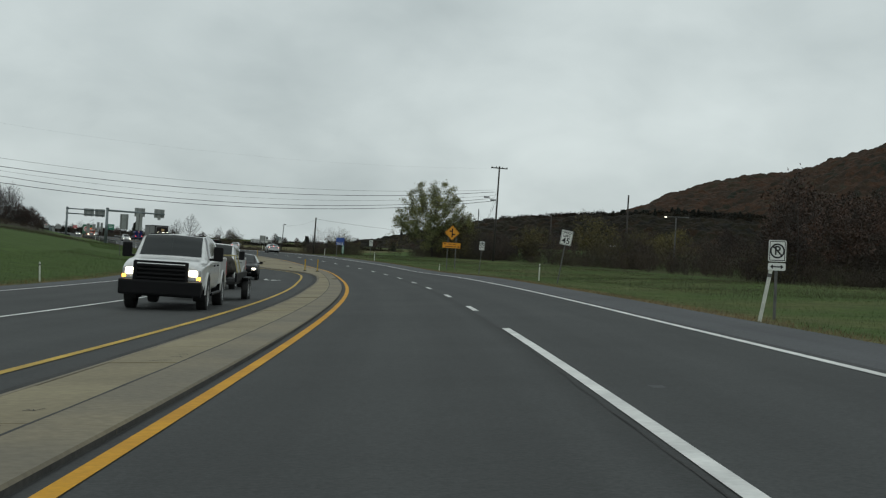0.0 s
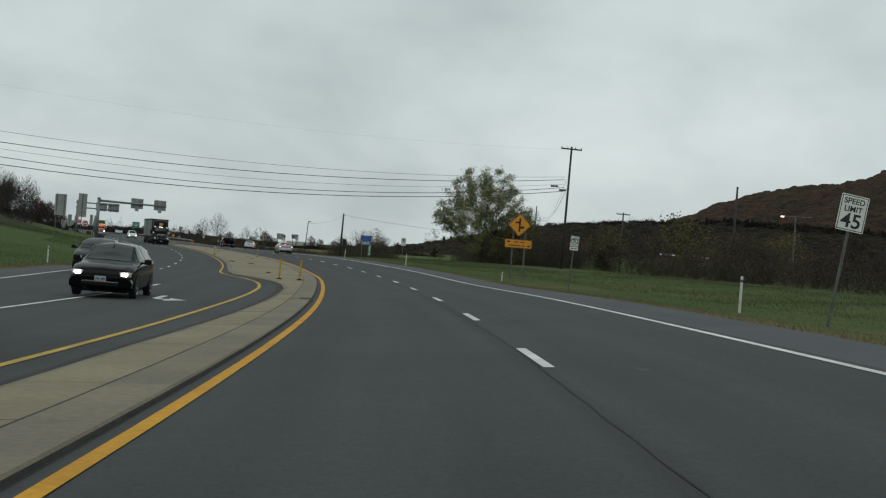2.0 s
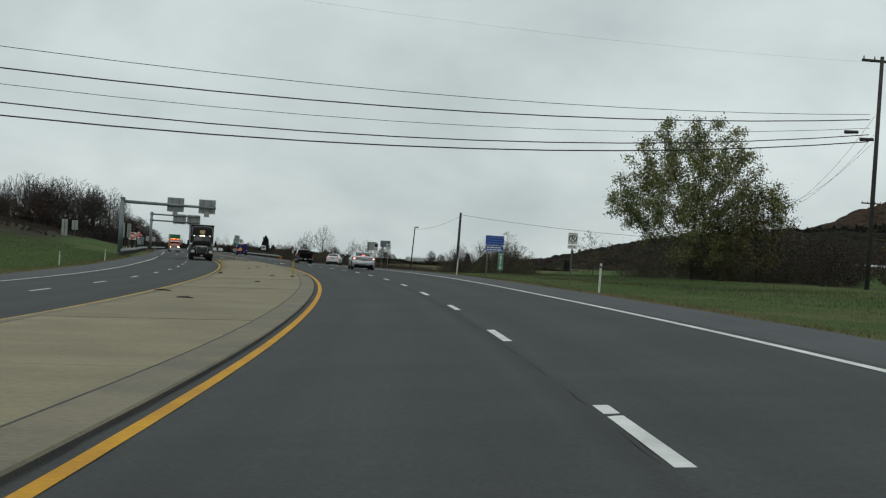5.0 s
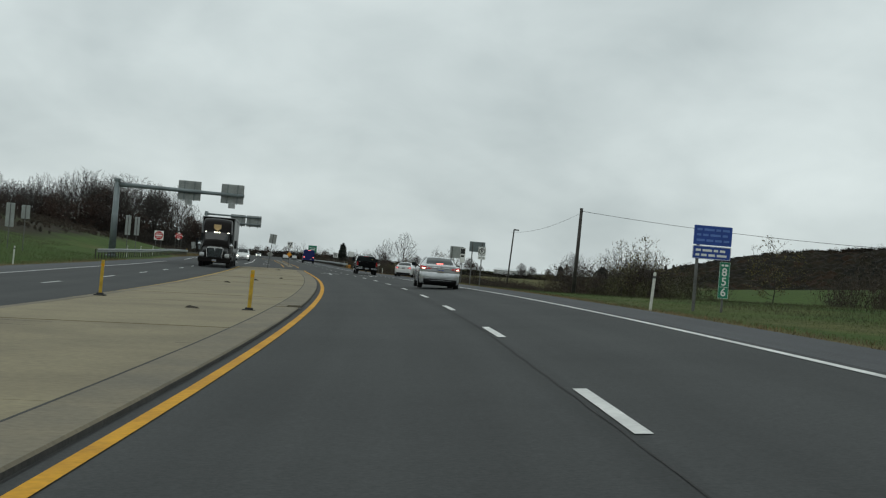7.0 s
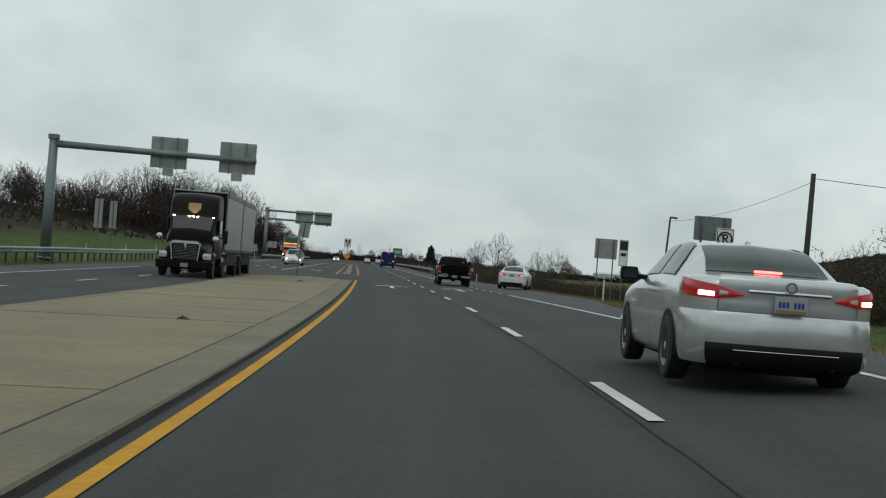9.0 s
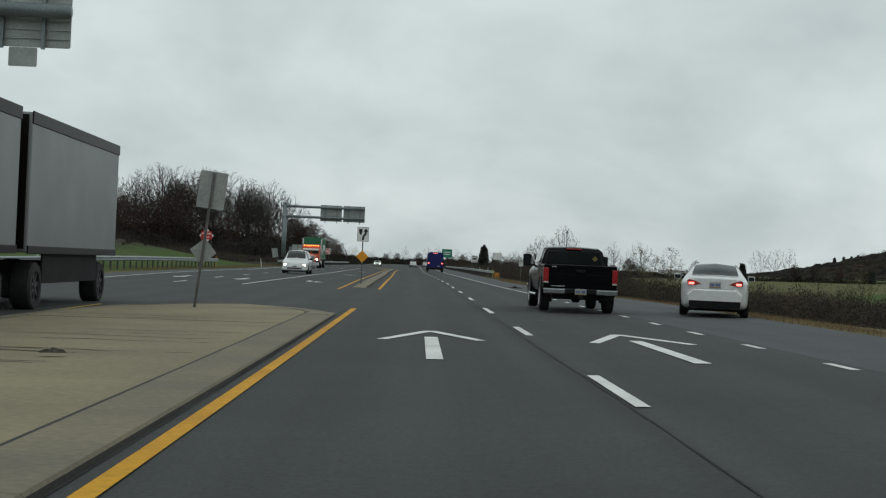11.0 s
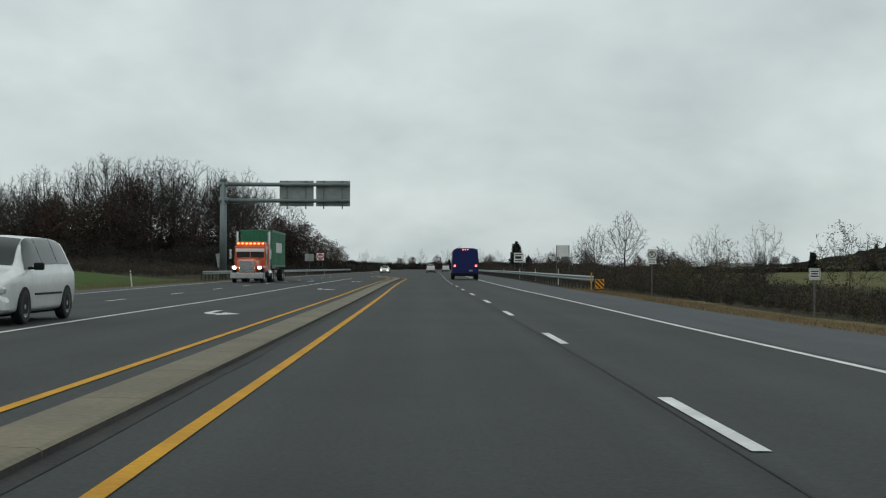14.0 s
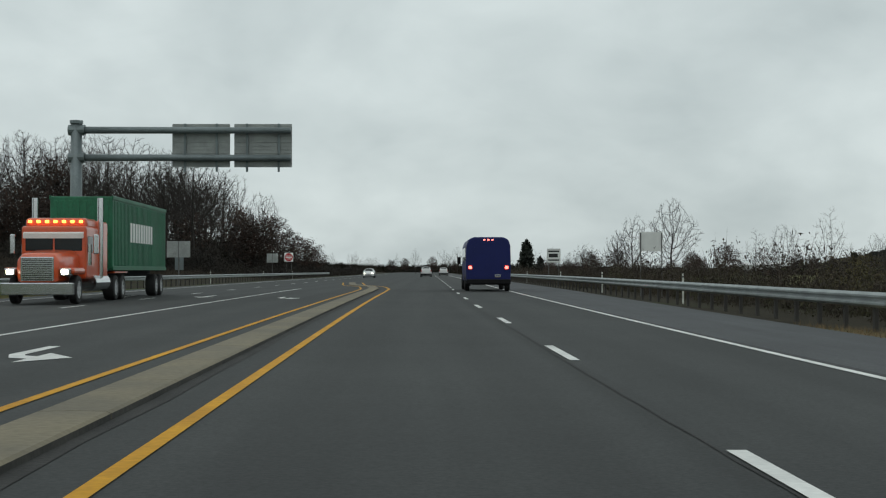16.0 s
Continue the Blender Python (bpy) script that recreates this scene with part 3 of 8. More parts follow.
# ---- road paint ----
CYCLE = 12.19
strip("solid_lane_line", -100, -CYCLE, 0.07, 0.14, WHITE_LINE, road)
for k in range(0, 62):
    wob = 0.02 * math.sin(k * 2.3)
    strip("lane_dash", k * CYCLE - (4.3 if k == 21 else 3.35 if k < 12 else 3.5) + 0.15 * math.sin(k * 1.7), k * CYCLE, 0.07 + wob, 0.135, WHITE_LINE, road)
strip("edge_line", -100, 229, EDGE_LINE, 0.13, WHITE_LINE, road)
for s in np.arange(233, 273, 4.5):
    strip("dotted_edge_dash", s, s + 1.2, EDGE_LINE, 0.13, WHITE_LINE, road)
strip("edge_line", 275, 900, EDGE_LINE, 0.13, WHITE_LINE, road)
strip("yellow_line", -100, 252.6, lambda s: YELLOW_AT(s) + 0.075, 0.145, YELLOW_LINE, road)
POCKET = lambda s: np.interp(s, [278, 300, 340, 385, 418, 428, 439, 450, 470], [-3.68, -3.82, -3.85, -3.8, -3.76, -3.85, -4.5, -6.4, -7.6])
strip("yellow_line", 278, 470, lambda s: POCKET(s) + 0.035, 0.13, YELLOW_LINE, road)
MEDIAN_LEFT = lambda s: np.interp(s, [-100, -20, 25, 48, 56, 61, 65, 70, 75, 85, 100, 140, 244, 248, 250.0, 251.2, 252],
                                  [-5.25, -5.32, -5.35, -5.0, -4.95, -5.2, -5.7, -6.8, -7.9, -8.6, -9.0, -9.4, -9.4, -8.9, -7.9, -6.9, -6.2])
OPP_LINE = lambda s: np.interp(s, [-100, 40, 55, 61, 66, 70, 75, 80, 90, 140, 250], [-6.15, -6.15, -5.9, -6.0, -6.5, -7.3, -8.3, -8.8, -9.2, -9.65, -9.65])
OPP_YELLOW = lambda s: sum(OPP_LINE(s + d) for d in (-4, -2.5, -1, 1, 2.5, 4)) / 6
strip("yellow_line", -100, 250, OPP_YELLOW, 0.13, FADED_YELLOW, road, step=1.0)
strip("yellow_line", 276, 470, lambda s: POCKET(s) - 1.70, 0.12, YELLOW_LINE, road)
strip("solid_lane_line", -100, 56, lambda s: np.interp(s, [-100, 40, 56], [-10.05, -9.95, -9.5]), 0.13, WHITE_LINE, road)
strip("solid_lane_line", 278, 430, lambda s: np.interp(s, [278, 300, 430], [-9.8, -9.45, -9.45]), 0.13, WHITE_LINE, road)
for k in range(6, 60):
    s = k * CYCLE
    if 253 < s < 278:
        continue
    strip("lane_dash", s - 3.2, s, lambda q: np.interp(q, [72, 100, 300, 420], [-11.9, -12.8, -12.75, -13.1]), 0.13, WHITE_LINE, road)
strip("edge_line", -100, 250, OPP_EDGE, 0.13, WHITE_LINE, road)
strip("edge_line", 276, 900, OPP_EDGE, 0.13, WHITE_LINE, road)


def straight_arrow(s, u, length=3.4):
    """Long open arrowhead with a shaft, pointing along the road."""
    for side in (-1, 1):
        flat_patch("lane_arrow_arm", [(s, u), (s - 0.42, u), (s - 3.05, u + side * 0.72), (s - 2.95, u + side * 0.88), (s - 0.05, u + side * 0.12)][::side], WHITE_LINE, road)
    flat_patch("lane_arrow_shaft", [(s - 2.1, u - 0.11), (s - 2.1 - length - 2, u - 0.11), (s - 2.1 - length - 2, u + 0.11), (s - 2.1, u + 0.11)], WHITE_LINE, road)


straight_arrow(241.4, -1.66)
straight_arrow(241.3, 1.75)


def turn_arrow(s, u):
    """Left-turn arrow for the oncoming lane: shaft, bend and head."""
    flat_patch("turn_arrow_shaft", [(s + 2.6, u - 0.28), (s + 0.6, u - 0.30), (s + 0.6, u - 0.08), (s + 2.6, u - 0.10)], WHITE_LINE, road)
    flat_patch("turn_arrow_bend", [(s + 0.6, u - 0.30), (s - 0.1, u - 0.1), (s - 0.35, u + 0.25), (s + 0.15, u + 0.25), (s + 0.35, u + 0.0), (s + 0.6, u - 0.08)], WHITE_LINE, road)
    flat_patch("turn_arrow_head", [(s - 1.0, u + 0.2), (s - 0.1, u + 0.75), (s + 0.9, u + 0.2)], WHITE_LINE, road)


for s, u in ((325.6, -7.35), (363.0, -7.35), (401, -7.5), (44, -7.9), (289, -7.6)):
    turn_arrow(s, u)
for s, u in ((288, -11.2), (288, -14.4), (404, -11.3), (404, -15.0)):
    flat_patch("lane_arrow_shaft", [(s, u - 0.1), (s + 3.4, u - 0.1), (s + 3.4, u + 0.1), (s, u + 0.1)], WHITE_LINE, road)
    flat_patch("lane_arrow_head", [(s - 1.2, u), (s + 0.3, u - 0.45), (s + 0.3, u + 0.45)], WHITE_LINE, road)
# tar seam beside the dashes
strip("tar_seam", -60, 520, lambda s: -0.06 + 0.018 * np.sin(s * 0.31) + 0.008 * np.sin(s * 2.7), 0.018, GRIT, road, up=0.006, step=1.1)
strip("gutter_grit", -100, 252, lambda s: -3.757 + 0.006 * np.sin(s * 0.7), 0.03, GRIT, road, up=0.005, step=3)
strip("gutter_grit", 280, 440, lambda s: POCKET(s) - 0.53 + 0.03 * np.sin(s * 0.9), 0.17, GRIT, road, up=0.005, step=3)
strip("gutter_grit", -100, 60, lambda s: MEDIAN_LEFT(s) - 0.12, 0.28, GRIT, road, up=0.005, step=3)


# ---- raised concrete median: curb stones and slabs, piece by piece ----
def sweep(name, s0, s1, profile, mat, parent, cuts=1, face=None):
    """A solid piece with an outline of (u, height) that may depend on s."""
    n = len(profile(s0))
    vs, fs = [], []
    ss = np.linspace(s0, s1, cuts + 1)
    for s in ss:
        for u, h in profile(s):
            x, y = plan(s, u)
            vs.append((x, y, float(road_z(s, u)) + h))
    for i in range(cuts):
        for j in range(n):
            a, b = i * n + j, i * n + (j + 1) % n
            fs.append((a, b, b + n, a + n))
    fs.append(tuple(range(n))[::-1])
    fs.append(tuple(cuts * n + j for j in range(n)))
    ob = raw(name, vs, fs, mat, parent)
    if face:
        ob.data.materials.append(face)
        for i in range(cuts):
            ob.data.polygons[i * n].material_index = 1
    return ob


median = thing("median", "raised weathered concrete median with curb stones and cracked slabs", "median", kind="structure")
rnd = random.Random(3)


def right_curb(s):
    return [(-3.765, -0.05), (-3.772, 0.045), (-3.79, 0.068), (-4.372, 0.088), (-4.372, -0.05)]


def left_curb(s):
    m = float(MEDIAN_LEFT(s))
    w = 0.32 if m < -5.75 else 0.12
    return [(m + w, -0.05), (m + w, 0.086), (m + 0.05, 0.078), (m, 0.06), (m, -0.05)]


def slab(s):
    m = float(MEDIAN_LEFT(s))
    w = 0.335 if m < -5.75 else 0.128
    r = -4.392 if s < 246.3 else min(-4.392, -4.345 - 1.9 * ((s - 246.3) / 5.0) ** 2.2)
    k = min(m + w, r - 0.12)
    return [(r, -0.05), (r, 0.086), (k, 0.084), (k, -0.05)]


s = -70.0
while s < 251.2:
    ln = 3.05 if s < 58 else 1.5 if s < 82 else 6.1
    if s > 243.8:
        ln = 1.0
    e = min(s + ln, 251.4)
    for stop in (45.8, 47.2, 154.8, 156.2):
        if s < stop - 0.01 < e:
            e = stop
            break
    gap = 0.003
    drain = 45.79 < s < 47.1 or 154.79 < s < 156.1
    if not drain and s < 246.3:
        sweep("curb_stone", s + gap, e - gap, right_curb, CURB_FACE, median, 2, SOILED_SHADED)
    sweep("curb_stone", s + gap, e - gap, left_curb, CURB_FACE, median, 2)
    if s < 246.3:
        sweep("joint_filler", s, e, lambda q: [(-4.366 + 0.004 * math.sin(q * 3.1), 0.02), (-4.366 + 0.004 * math.sin(q * 3.1), 0.089), (-4.392 + 0.005 * math.sin(q * 4.7), 0.0905), (-4.394, 0.02)], SEAM, median, 3)
    lift = rnd.uniform(-0.006, 0.006)
    sweep("slab", s + gap, e - gap, lambda q: [(u, h + (lift if h > 0 else 0)) for u, h in slab(q)], CONCRETE, median, 4)
    if drain:
        sweep("drain_recess", s + gap, e - gap, lambda q: [(-3.70, -0.03), (-3.70, 0.012), (-4.41, 0.02), (-4.41, -0.03)], GRIT, median, 2)
        sweep("drain_lintel", s + 0.2, e - 0.2, lambda q: [(-4.1, 0.06), (-4.1, 0.082), (-4.385, 0.088), (-4.385, 0.06)], CURB_FACE, median, 1)
    s = e


# hairline cracks across the slabs
crnd = random.Random(12)
for k in range(110):
    s = crnd.uniform(-30, 60) if k < 26 else crnd.uniform(84, 243)
    wide = abs(float(MEDIAN_LEFT(s))) - 4.5
    a = crnd.uniform(0, 0.35)
    b = min(1.0, a + crnd.uniform(0.25, 0.75))
    u, q, vs = np.linspace(-4.42 - a * (wide - 0.4), -4.42 - b * (wide - 0.4), 9), s, []
    for uu in u:
        q += crnd.uniform(-0.09, 0.11)
        for d in (-1, 1):
            x, y = plan(q + d * crnd.uniform(0.008, 0.034), uu)
            vs.append((x, y, float(road_z(q, uu)) + 0.0925))
    raw("crack", vs, [(2 * i, 2 * i + 1, 2 * i + 3, 2 * i + 2) for i in range(8)], SEAM, median)


# rounded nose of the wide median
def nose(s):
    k = max(0.0, (s - 246.3) / 5.0)
    r = -3.78 - 1.9 * k**2.2
    return [(r, -0.05), (r - 0.01, 0.06), (r - 0.05, 0.076), (min(r - 0.55, -4.372), 0.088), (min(r - 0.55, -4.372), -0.05)]


for a in np.arange(246.4, 251.2, 0.8):
    sweep("curb_stone", a, min(a + 0.79, 251.7), nose, CURB_FACE, median, 2, SOILED_SHADED)

median_narrow = thing("median", "narrow raised concrete divider with worn edges", "median", kind="structure")


def divider(s):
    r = float(POCKET(s)) - 0.60
    return [(r, -0.05), (r - 0.006, 0.05), (r - 0.04, 0.068), (r - 0.31, 0.075), (r - 0.58, 0.068), (r - 0.614, 0.05), (r - 0.62, -0.05)]


for a in np.arange(279.2, 468, 3.05):
    if a < 280:
        sweep("curb_stone", a, a + 3.03, lambda q: [(u, h * min(1, 0.35 + (q - 279.2) * 0.6)) for u, h in divider(q)], CURB_FACE, median_narrow, 3)
    else:
        sweep("curb_stone", a + rnd.uniform(0, 0.012), a + 3.036, divider, CURB_FACE, median_narrow, 2, SOILED_SHADED)


# ---- posts, signs, rails ----
def marker_post(name, s, u, h, mat, label, lean=0.0, base=True, w=0.075, up=0.0):
    t = thing(name, label, "marker post", spot(s, u, up) @ pose(0, 0, 0, 0, lean, 0))
    part("post", rbox(-w / 2, w / 2, -0.012, 0.012, 0.0 if not base else 0.05, h, 0.008), mat, t)
    part("cap", rbox(-w / 2 - 0.002, w / 2 + 0.002, -0.015, 0.015, h - 0.16, h - 0.09, 0.003), POST_STEEL if mat is POST_WHITE else YELLOW_LINE, t, "reflector band")
    if base:
        b = rbox(-0.15, 0.15, -0.12, 0.12, -0.03, 0.03, 0.012)
        rbox(-0.09, 0.09, -0.06, 0.06, 0.02, 0.075, 0.015, bm=b)
        part("base", b, POST_RUBBER, t, "black rubber base")
    return t


for s, u, ln in ((67.5, -5.47, 0), (66.9, -4.55, 1), (157.0, -9.0, 0.5), (152.0, -4.75, 1)):
    marker_post("marker_post", s, u, 0.92, POST_YELLOW, "yellow flexible marker post with black rubber foot on the median", ln, True, 0.085, 0.085)
for s, u, h, ln in ((-10.7, 5.15, 1.05, 9), (41.5, 7.86, 1.0, 0), (79.7, 6.57, 0.55, 2), (118.8, 5.79, 1.0, 1), (156.2, 5.25, 1.0, 3), (230.5, 7.9, 1.1, 0),
                   (24.6, -17.2, 0.9, -3), (78, -17.6, 0.9, 0), (112.4, -18.5, 0.95, 2), (167, -19.9, 0.95, 0), (192.8, -19.3, 0.95, 1), (371, -18.9, 0.95, -6), (310, 8.6, 0.9, 0),
                   (255, -20.6, 1.1, 0), (270, -20.8, 1.1, 0), (284, -20.8, 1.1, 2), (440, -21.4, 1.1, 0), (470, -21.6, 1.1, 0), (510, -21.6, 1.1, 0), (545, -21.6, 1.1, 0),
                   (398, 8.6, 1.2, 0), (424, 8.8, 1.2, 0), (450, 8.9, 1.2, 0), (486, 8.9, 1.2, 0)):
    marker_post("delineator_post", s, u, h, POST_WHITE, "slim white roadside delineator post in the grass" if ln < 5 else "leaning white delineator post at the grass edge", ln, False)


def round_rect(w, h, r=0.03, n=4, cx=0.0, cz=0.0):
    pts = []
    for qx, qz, a0 in ((1, 1, 0), (-1, 1, 90), (-1, -1, 180), (1, -1, 270)):
        for i in range(n + 1):
            a = radians(a0 + 90 * i / n)
            pts.append((cx + qx * (w / 2 - r) + r * math.cos(a), cz + qz * (h / 2 - r) + r * math.sin(a)))
    return pts


def turned(pts, deg, cx=0.0, cz=0.0):
    c, s = math.cos(radians(deg)), math.sin(radians(deg))
    return [(cx + (x - cx) * c - (z - cz) * s, cz + (x - cx) * s + (z - cz) * c) for x, z in pts]


def panel(t, pts, y, mat, name="panel", thick=0.006, label=""):
    return part(name, prism(pts, y, y + thick), mat, t, label)


def border(t, w, h, cz, mat, y=-0.0065, inset=0.02, bw=0.016, turn=0.0, cx=0.0):
    """A thin printed frame inside a panel's edge."""
    b = bmesh.new()
    for x0, x1, z0, z1 in ((-w / 2 + inset, w / 2 - inset, h / 2 - inset - bw, h / 2 - inset), (-w / 2 + inset, w / 2 - inset, -h / 2 + inset, -h / 2 + inset + bw),
                           (-w / 2 + inset, -w / 2 + inset + bw, -h / 2 + inset + bw, h / 2 - inset - bw), (w / 2 - inset - bw, w / 2 - inset, -h / 2 + inset + bw, h / 2 - inset - bw)):
        prism(turned([(x0 + cx, z0 + cz), (x1 + cx, z0 + cz), (x1 + cx, z1 + cz), (x0 + cx, z1 + cz)], turn, cx, cz), y, y + 0.003, b)
    return part("border", b, mat, t)


def sign_post(t, x, top, w=0.06, y=0.012, name="post", mat=None):
    b = rbox(x - w / 2, x + w / 2, y, y + 0.035, -0.25, top, 0.006)
    return part(name, b, mat or POST_STEEL, t)


def ring(cx, cz, r0, r1, y, n=28):
    """One closed flat band."""
    b = bmesh.new()
    loops = [[b.verts.new((cx + r * math.cos(2 * math.pi * i / n), yy, cz + r * math.sin(2 * math.pi * i / n))) for i in range(n)]
             for r, yy in ((r0, y), (r1, y), (r1, y + 0.002), (r0, y + 0.002))]
    for k in range(4):
        p, q = loops[k], loops[(k + 1) % 4]
        for i in range(n):
            b.faces.new((p[i], p[(i + 1) % n], q[(i + 1) % n], q[i]))
    return b


def no_parking(s, u, top, w=0.42, lean=0.0, turn=0.0):
    """White panel: letter P in a slashed ring, over a smaller plate with a double arrow."""
    g = float(ground_z(s, u))
    t = thing("no_parking_sign", "white no-parking sign with double arrow plate on a steel post", "road sign", spot(s, u, 0, turn) @ pose(0, 0, 0, 0, lean, 0))
    z = top - g
    h = w * 1.2
    panel(t, round_rect(w, h, cz=z - h / 2), -0.006, SIGN_WHITE)
    cz = z - h / 2
    border(t, w, h, cz, SIGN_BLACK)
    part("ring", ring(0, cz, w * 0.33, w * 0.42, -0.009), SIGN_BLACK, t)
    lettering("P", w * 0.70, 0.0, -0.009, cz, SIGN_BLACK, t)
    part("slash", prism(turned([(-w * 0.38, cz - 0.018), (w * 0.38, cz - 0.018), (w * 0.38, cz + 0.018), (-w * 0.38, cz + 0.018)], -45, 0, cz), -0.0105, -0.0095), SIGN_BLACK, t)
    h2 = w * 0.42
    c2 = z - h - 0.03 - h2 / 2
    panel(t, round_rect(w, h2, cz=c2), -0.006, SIGN_WHITE, "plate")
    b = prism([(-w * 0.25, c2 - 0.014), (w * 0.25, c2 - 0.014), (w * 0.25, c2 + 0.014), (-w * 0.25, c2 + 0.014)], -0.009, -0.007)
    for q in (-1, 1):
        prism([(q * w * 0.38, c2), (q * w * 0.22, c2 + 0.05), (q * w * 0.22, c2 - 0.05)][::q], -0.009, -0.007, b)
    part("double_arrow", b, SIGN_BLACK, t)
    sign_post(t, 0, z - 0.05)
    return t


AXIS_Z = lambda s: float(np.interp(s, AX_S, AX_Z))
no_parking(-8.4, 6.1, AXIS_Z(-8.4) + 2.05, 0.38, -1)
no_parking(72.2, 8.78, AXIS_Z(72.2) + 2.96, 0.42, 3)
no_parking(138.6, 8.52, AXIS_Z(138.6) + 2.9, 0.46, 1)
no_parking(203.2, 6.25, AXIS_Z(203) + 2.62, 0.46, 0)
no_parking(363.0, 9.95, AXIS_Z(363) + 2.16, 0.46, 0)


def speed_sign():
    s, u = 33.9, 8.05
    t = thing("speed_limit_sign", "white speed limit 45 sign on a leaning post", "road sign", spot(s, u - 0.45) @ pose(0, 0, 0, 0, 8, 0))
    z = AXIS_Z(s) + 3.27 - float(ground_z(s, u))
    panel(t, round_rect(0.61, 0.78, cz=z - 0.39), -0.006, SIGN_WHITE)
    border(t, 0.61, 0.78, z - 0.39, SIGN_BLACK)
    lettering("SPEED", 0.17, 0, -0.009, z - 0.14, SIGN_BLACK, t)
    lettering("LIMIT", 0.17, 0, -0.009, z - 0.31, SIGN_BLACK, t)
    lettering("45", 0.43, 0, -0.009, z - 0.57, SIGN_BLACK, t, stretch=1.05)
    sign_post(t, 0, z - 0.05)


speed_sign()


def side_road_sign():
    s, u = 89.6, 9.15
    t = thing("side_road_warning_sign", "amber diamond sign for offset side roads with a plate", "road sign", spot(s, u))
    z = AXIS_Z(s) + 3.80 - float(ground_z(s, u))
    panel(t, turned(round_rect(1.02, 1.02, 0.05, cz=z), 45, 0, z), -0.008, SIGN_YELLOW)
    border(t, 1.02, 1.02, z, SIGN_BLACK, y=-0.010, turn=45, inset=0.025, bw=0.02)
    b = rbox(-0.055, 0.055, -0.0115, -0.009, z - 0.42, z + 0.42)
    rbox(-0.28, -0.05, -0.0115, -0.009, z + 0.10, z + 0.21, bm=b)
    rbox(0.05, 0.30, -0.0115, -0.009, z - 0.21, z - 0.08, bm=b)
    part("side_road_symbol", b, SIGN_BLACK, t)
    c = z - 1.18
    panel(t, round_rect(1.72, 0.52, 0.03, cz=c), -0.008, SIGN_YELLOW, "plate")
    border(t, 1.72, 0.52, c, SIGN_BLACK, y=-0.010, inset=0.012, bw=0.01)
    b = bmesh.new()
    for x, w2 in ((-0.30, 0.30), (0.12, 0.26)):
        rbox(x, x + w2, -0.0115, -0.009, c + 0.07, c + 0.15, bm=b)
    for x, w2 in ((-0.62, 0.78), (0.24, 0.18)):
        rbox(x, x + w2, -0.0115, -0.009, c - 0.16, c - 0.08, bm=b)
    part("illegible_legend", b, SIGN_BROWN, t)
    for x, q, zz in ((-0.62, -1, c + 0.11), (0.66, 1, c - 0.12)):
        part("arrow", prism([(x + q * 0.13, zz), (x, zz + 0.08), (x, zz + 0.03), (x - q * 0.1, zz + 0.03), (x - q * 0.1, zz - 0.03), (x, zz - 0.03), (x, zz - 0.08)][::q], -0.0115, -0.009), SIGN_BLACK, t)
    for x in (-0.36, 0.42):
        sign_post(t, x, z + 0.1, 0.09)


side_road_sign()


def blue_sign():
    s, u = 163.8, 8.8
    t = thing("blue_information_sign", "faded blue two-panel information sign on a post", "road sign", spot(s, u))
    z = AXIS_Z(s) + 3.08 - float(ground_z(s, u))
    panel(t, round_rect(1.24, 0.62, 0.03, cz=z - 0.31), -0.008, SIGN_BLUE)
    border(t, 1.24, 0.62, z - 0.31, SIGN_BLUE_PALE, y=-0.010, inset=0.01, bw=0.01)
    panel(t, round_rect(1.24, 0.42, 0.03, cz=z - 0.86), -0.008, SIGN_BLUE, "lower_panel")
    border(t, 1.24, 0.42, z - 0.86, SIGN_WHITE, y=-0.010, inset=0.01, bw=0.012)
    rr = random.Random(8)
    for zz, hh, mat in ((z - 0.13, 0.07, SIGN_BLUE_PALE), (z - 0.30, 0.07, SIGN_BLUE_PALE), (z - 0.47, 0.07, SIGN_BLUE_PALE), (z - 0.79, 0.075, SIGN_WHITE), (z - 0.94, 0.075, SIGN_WHITE)):
        b, x = bmesh.new(), -0.52
        while x < 0.45:
            w2 = rr.uniform(0.12, 0.34)
            rbox(x, min(x + w2, 0.54), -0.0115, -0.009, zz - hh / 2, zz + hh / 2, bm=b)
            x += w2 + 0.06
        part("illegible_legend", b, mat, t)
    sign_post(t, -0.45, z - 0.05, 0.10)
    t = thing("mile_marker_sign", "green vertical mile marker with white digits 856", "road sign", spot(s + 0.05, u + 0.48))
    z = AXIS_Z(s) + 1.96 - float(ground_z(s, u))
    panel(t, round_rect(0.34, 1.17, 0.02, cz=z - 0.585), -0.006, SIGN_GREEN)
    border(t, 0.34, 1.17, z - 0.585, SIGN_WHITE, y=-0.008, inset=0.006, bw=0.008)
    for d, zz in (("8", 0.34), ("5", 0.64), ("6", 0.98)):
        lettering(d, 0.36, 0, -0.0095, z - zz, SIGN_WHITE, t, "digit")
    part("line", rbox(-0.13, 0.13, -0.0095, -0.007, z - 0.81, z - 0.80), SIGN_WHITE, t)
    rb = rbox(-0.11, -0.03, -0.0095, -0.007, z - 0.14, z - 0.08)
    rbox(0.0, 0.11, -0.0095, -0.007, z - 0.14, z - 0.08, bm=rb)
    part("illegible_legend", rb, SIGN_WHITE, t)
    sign_post(t, 0, z - 0.1, 0.07)


blue_sign()


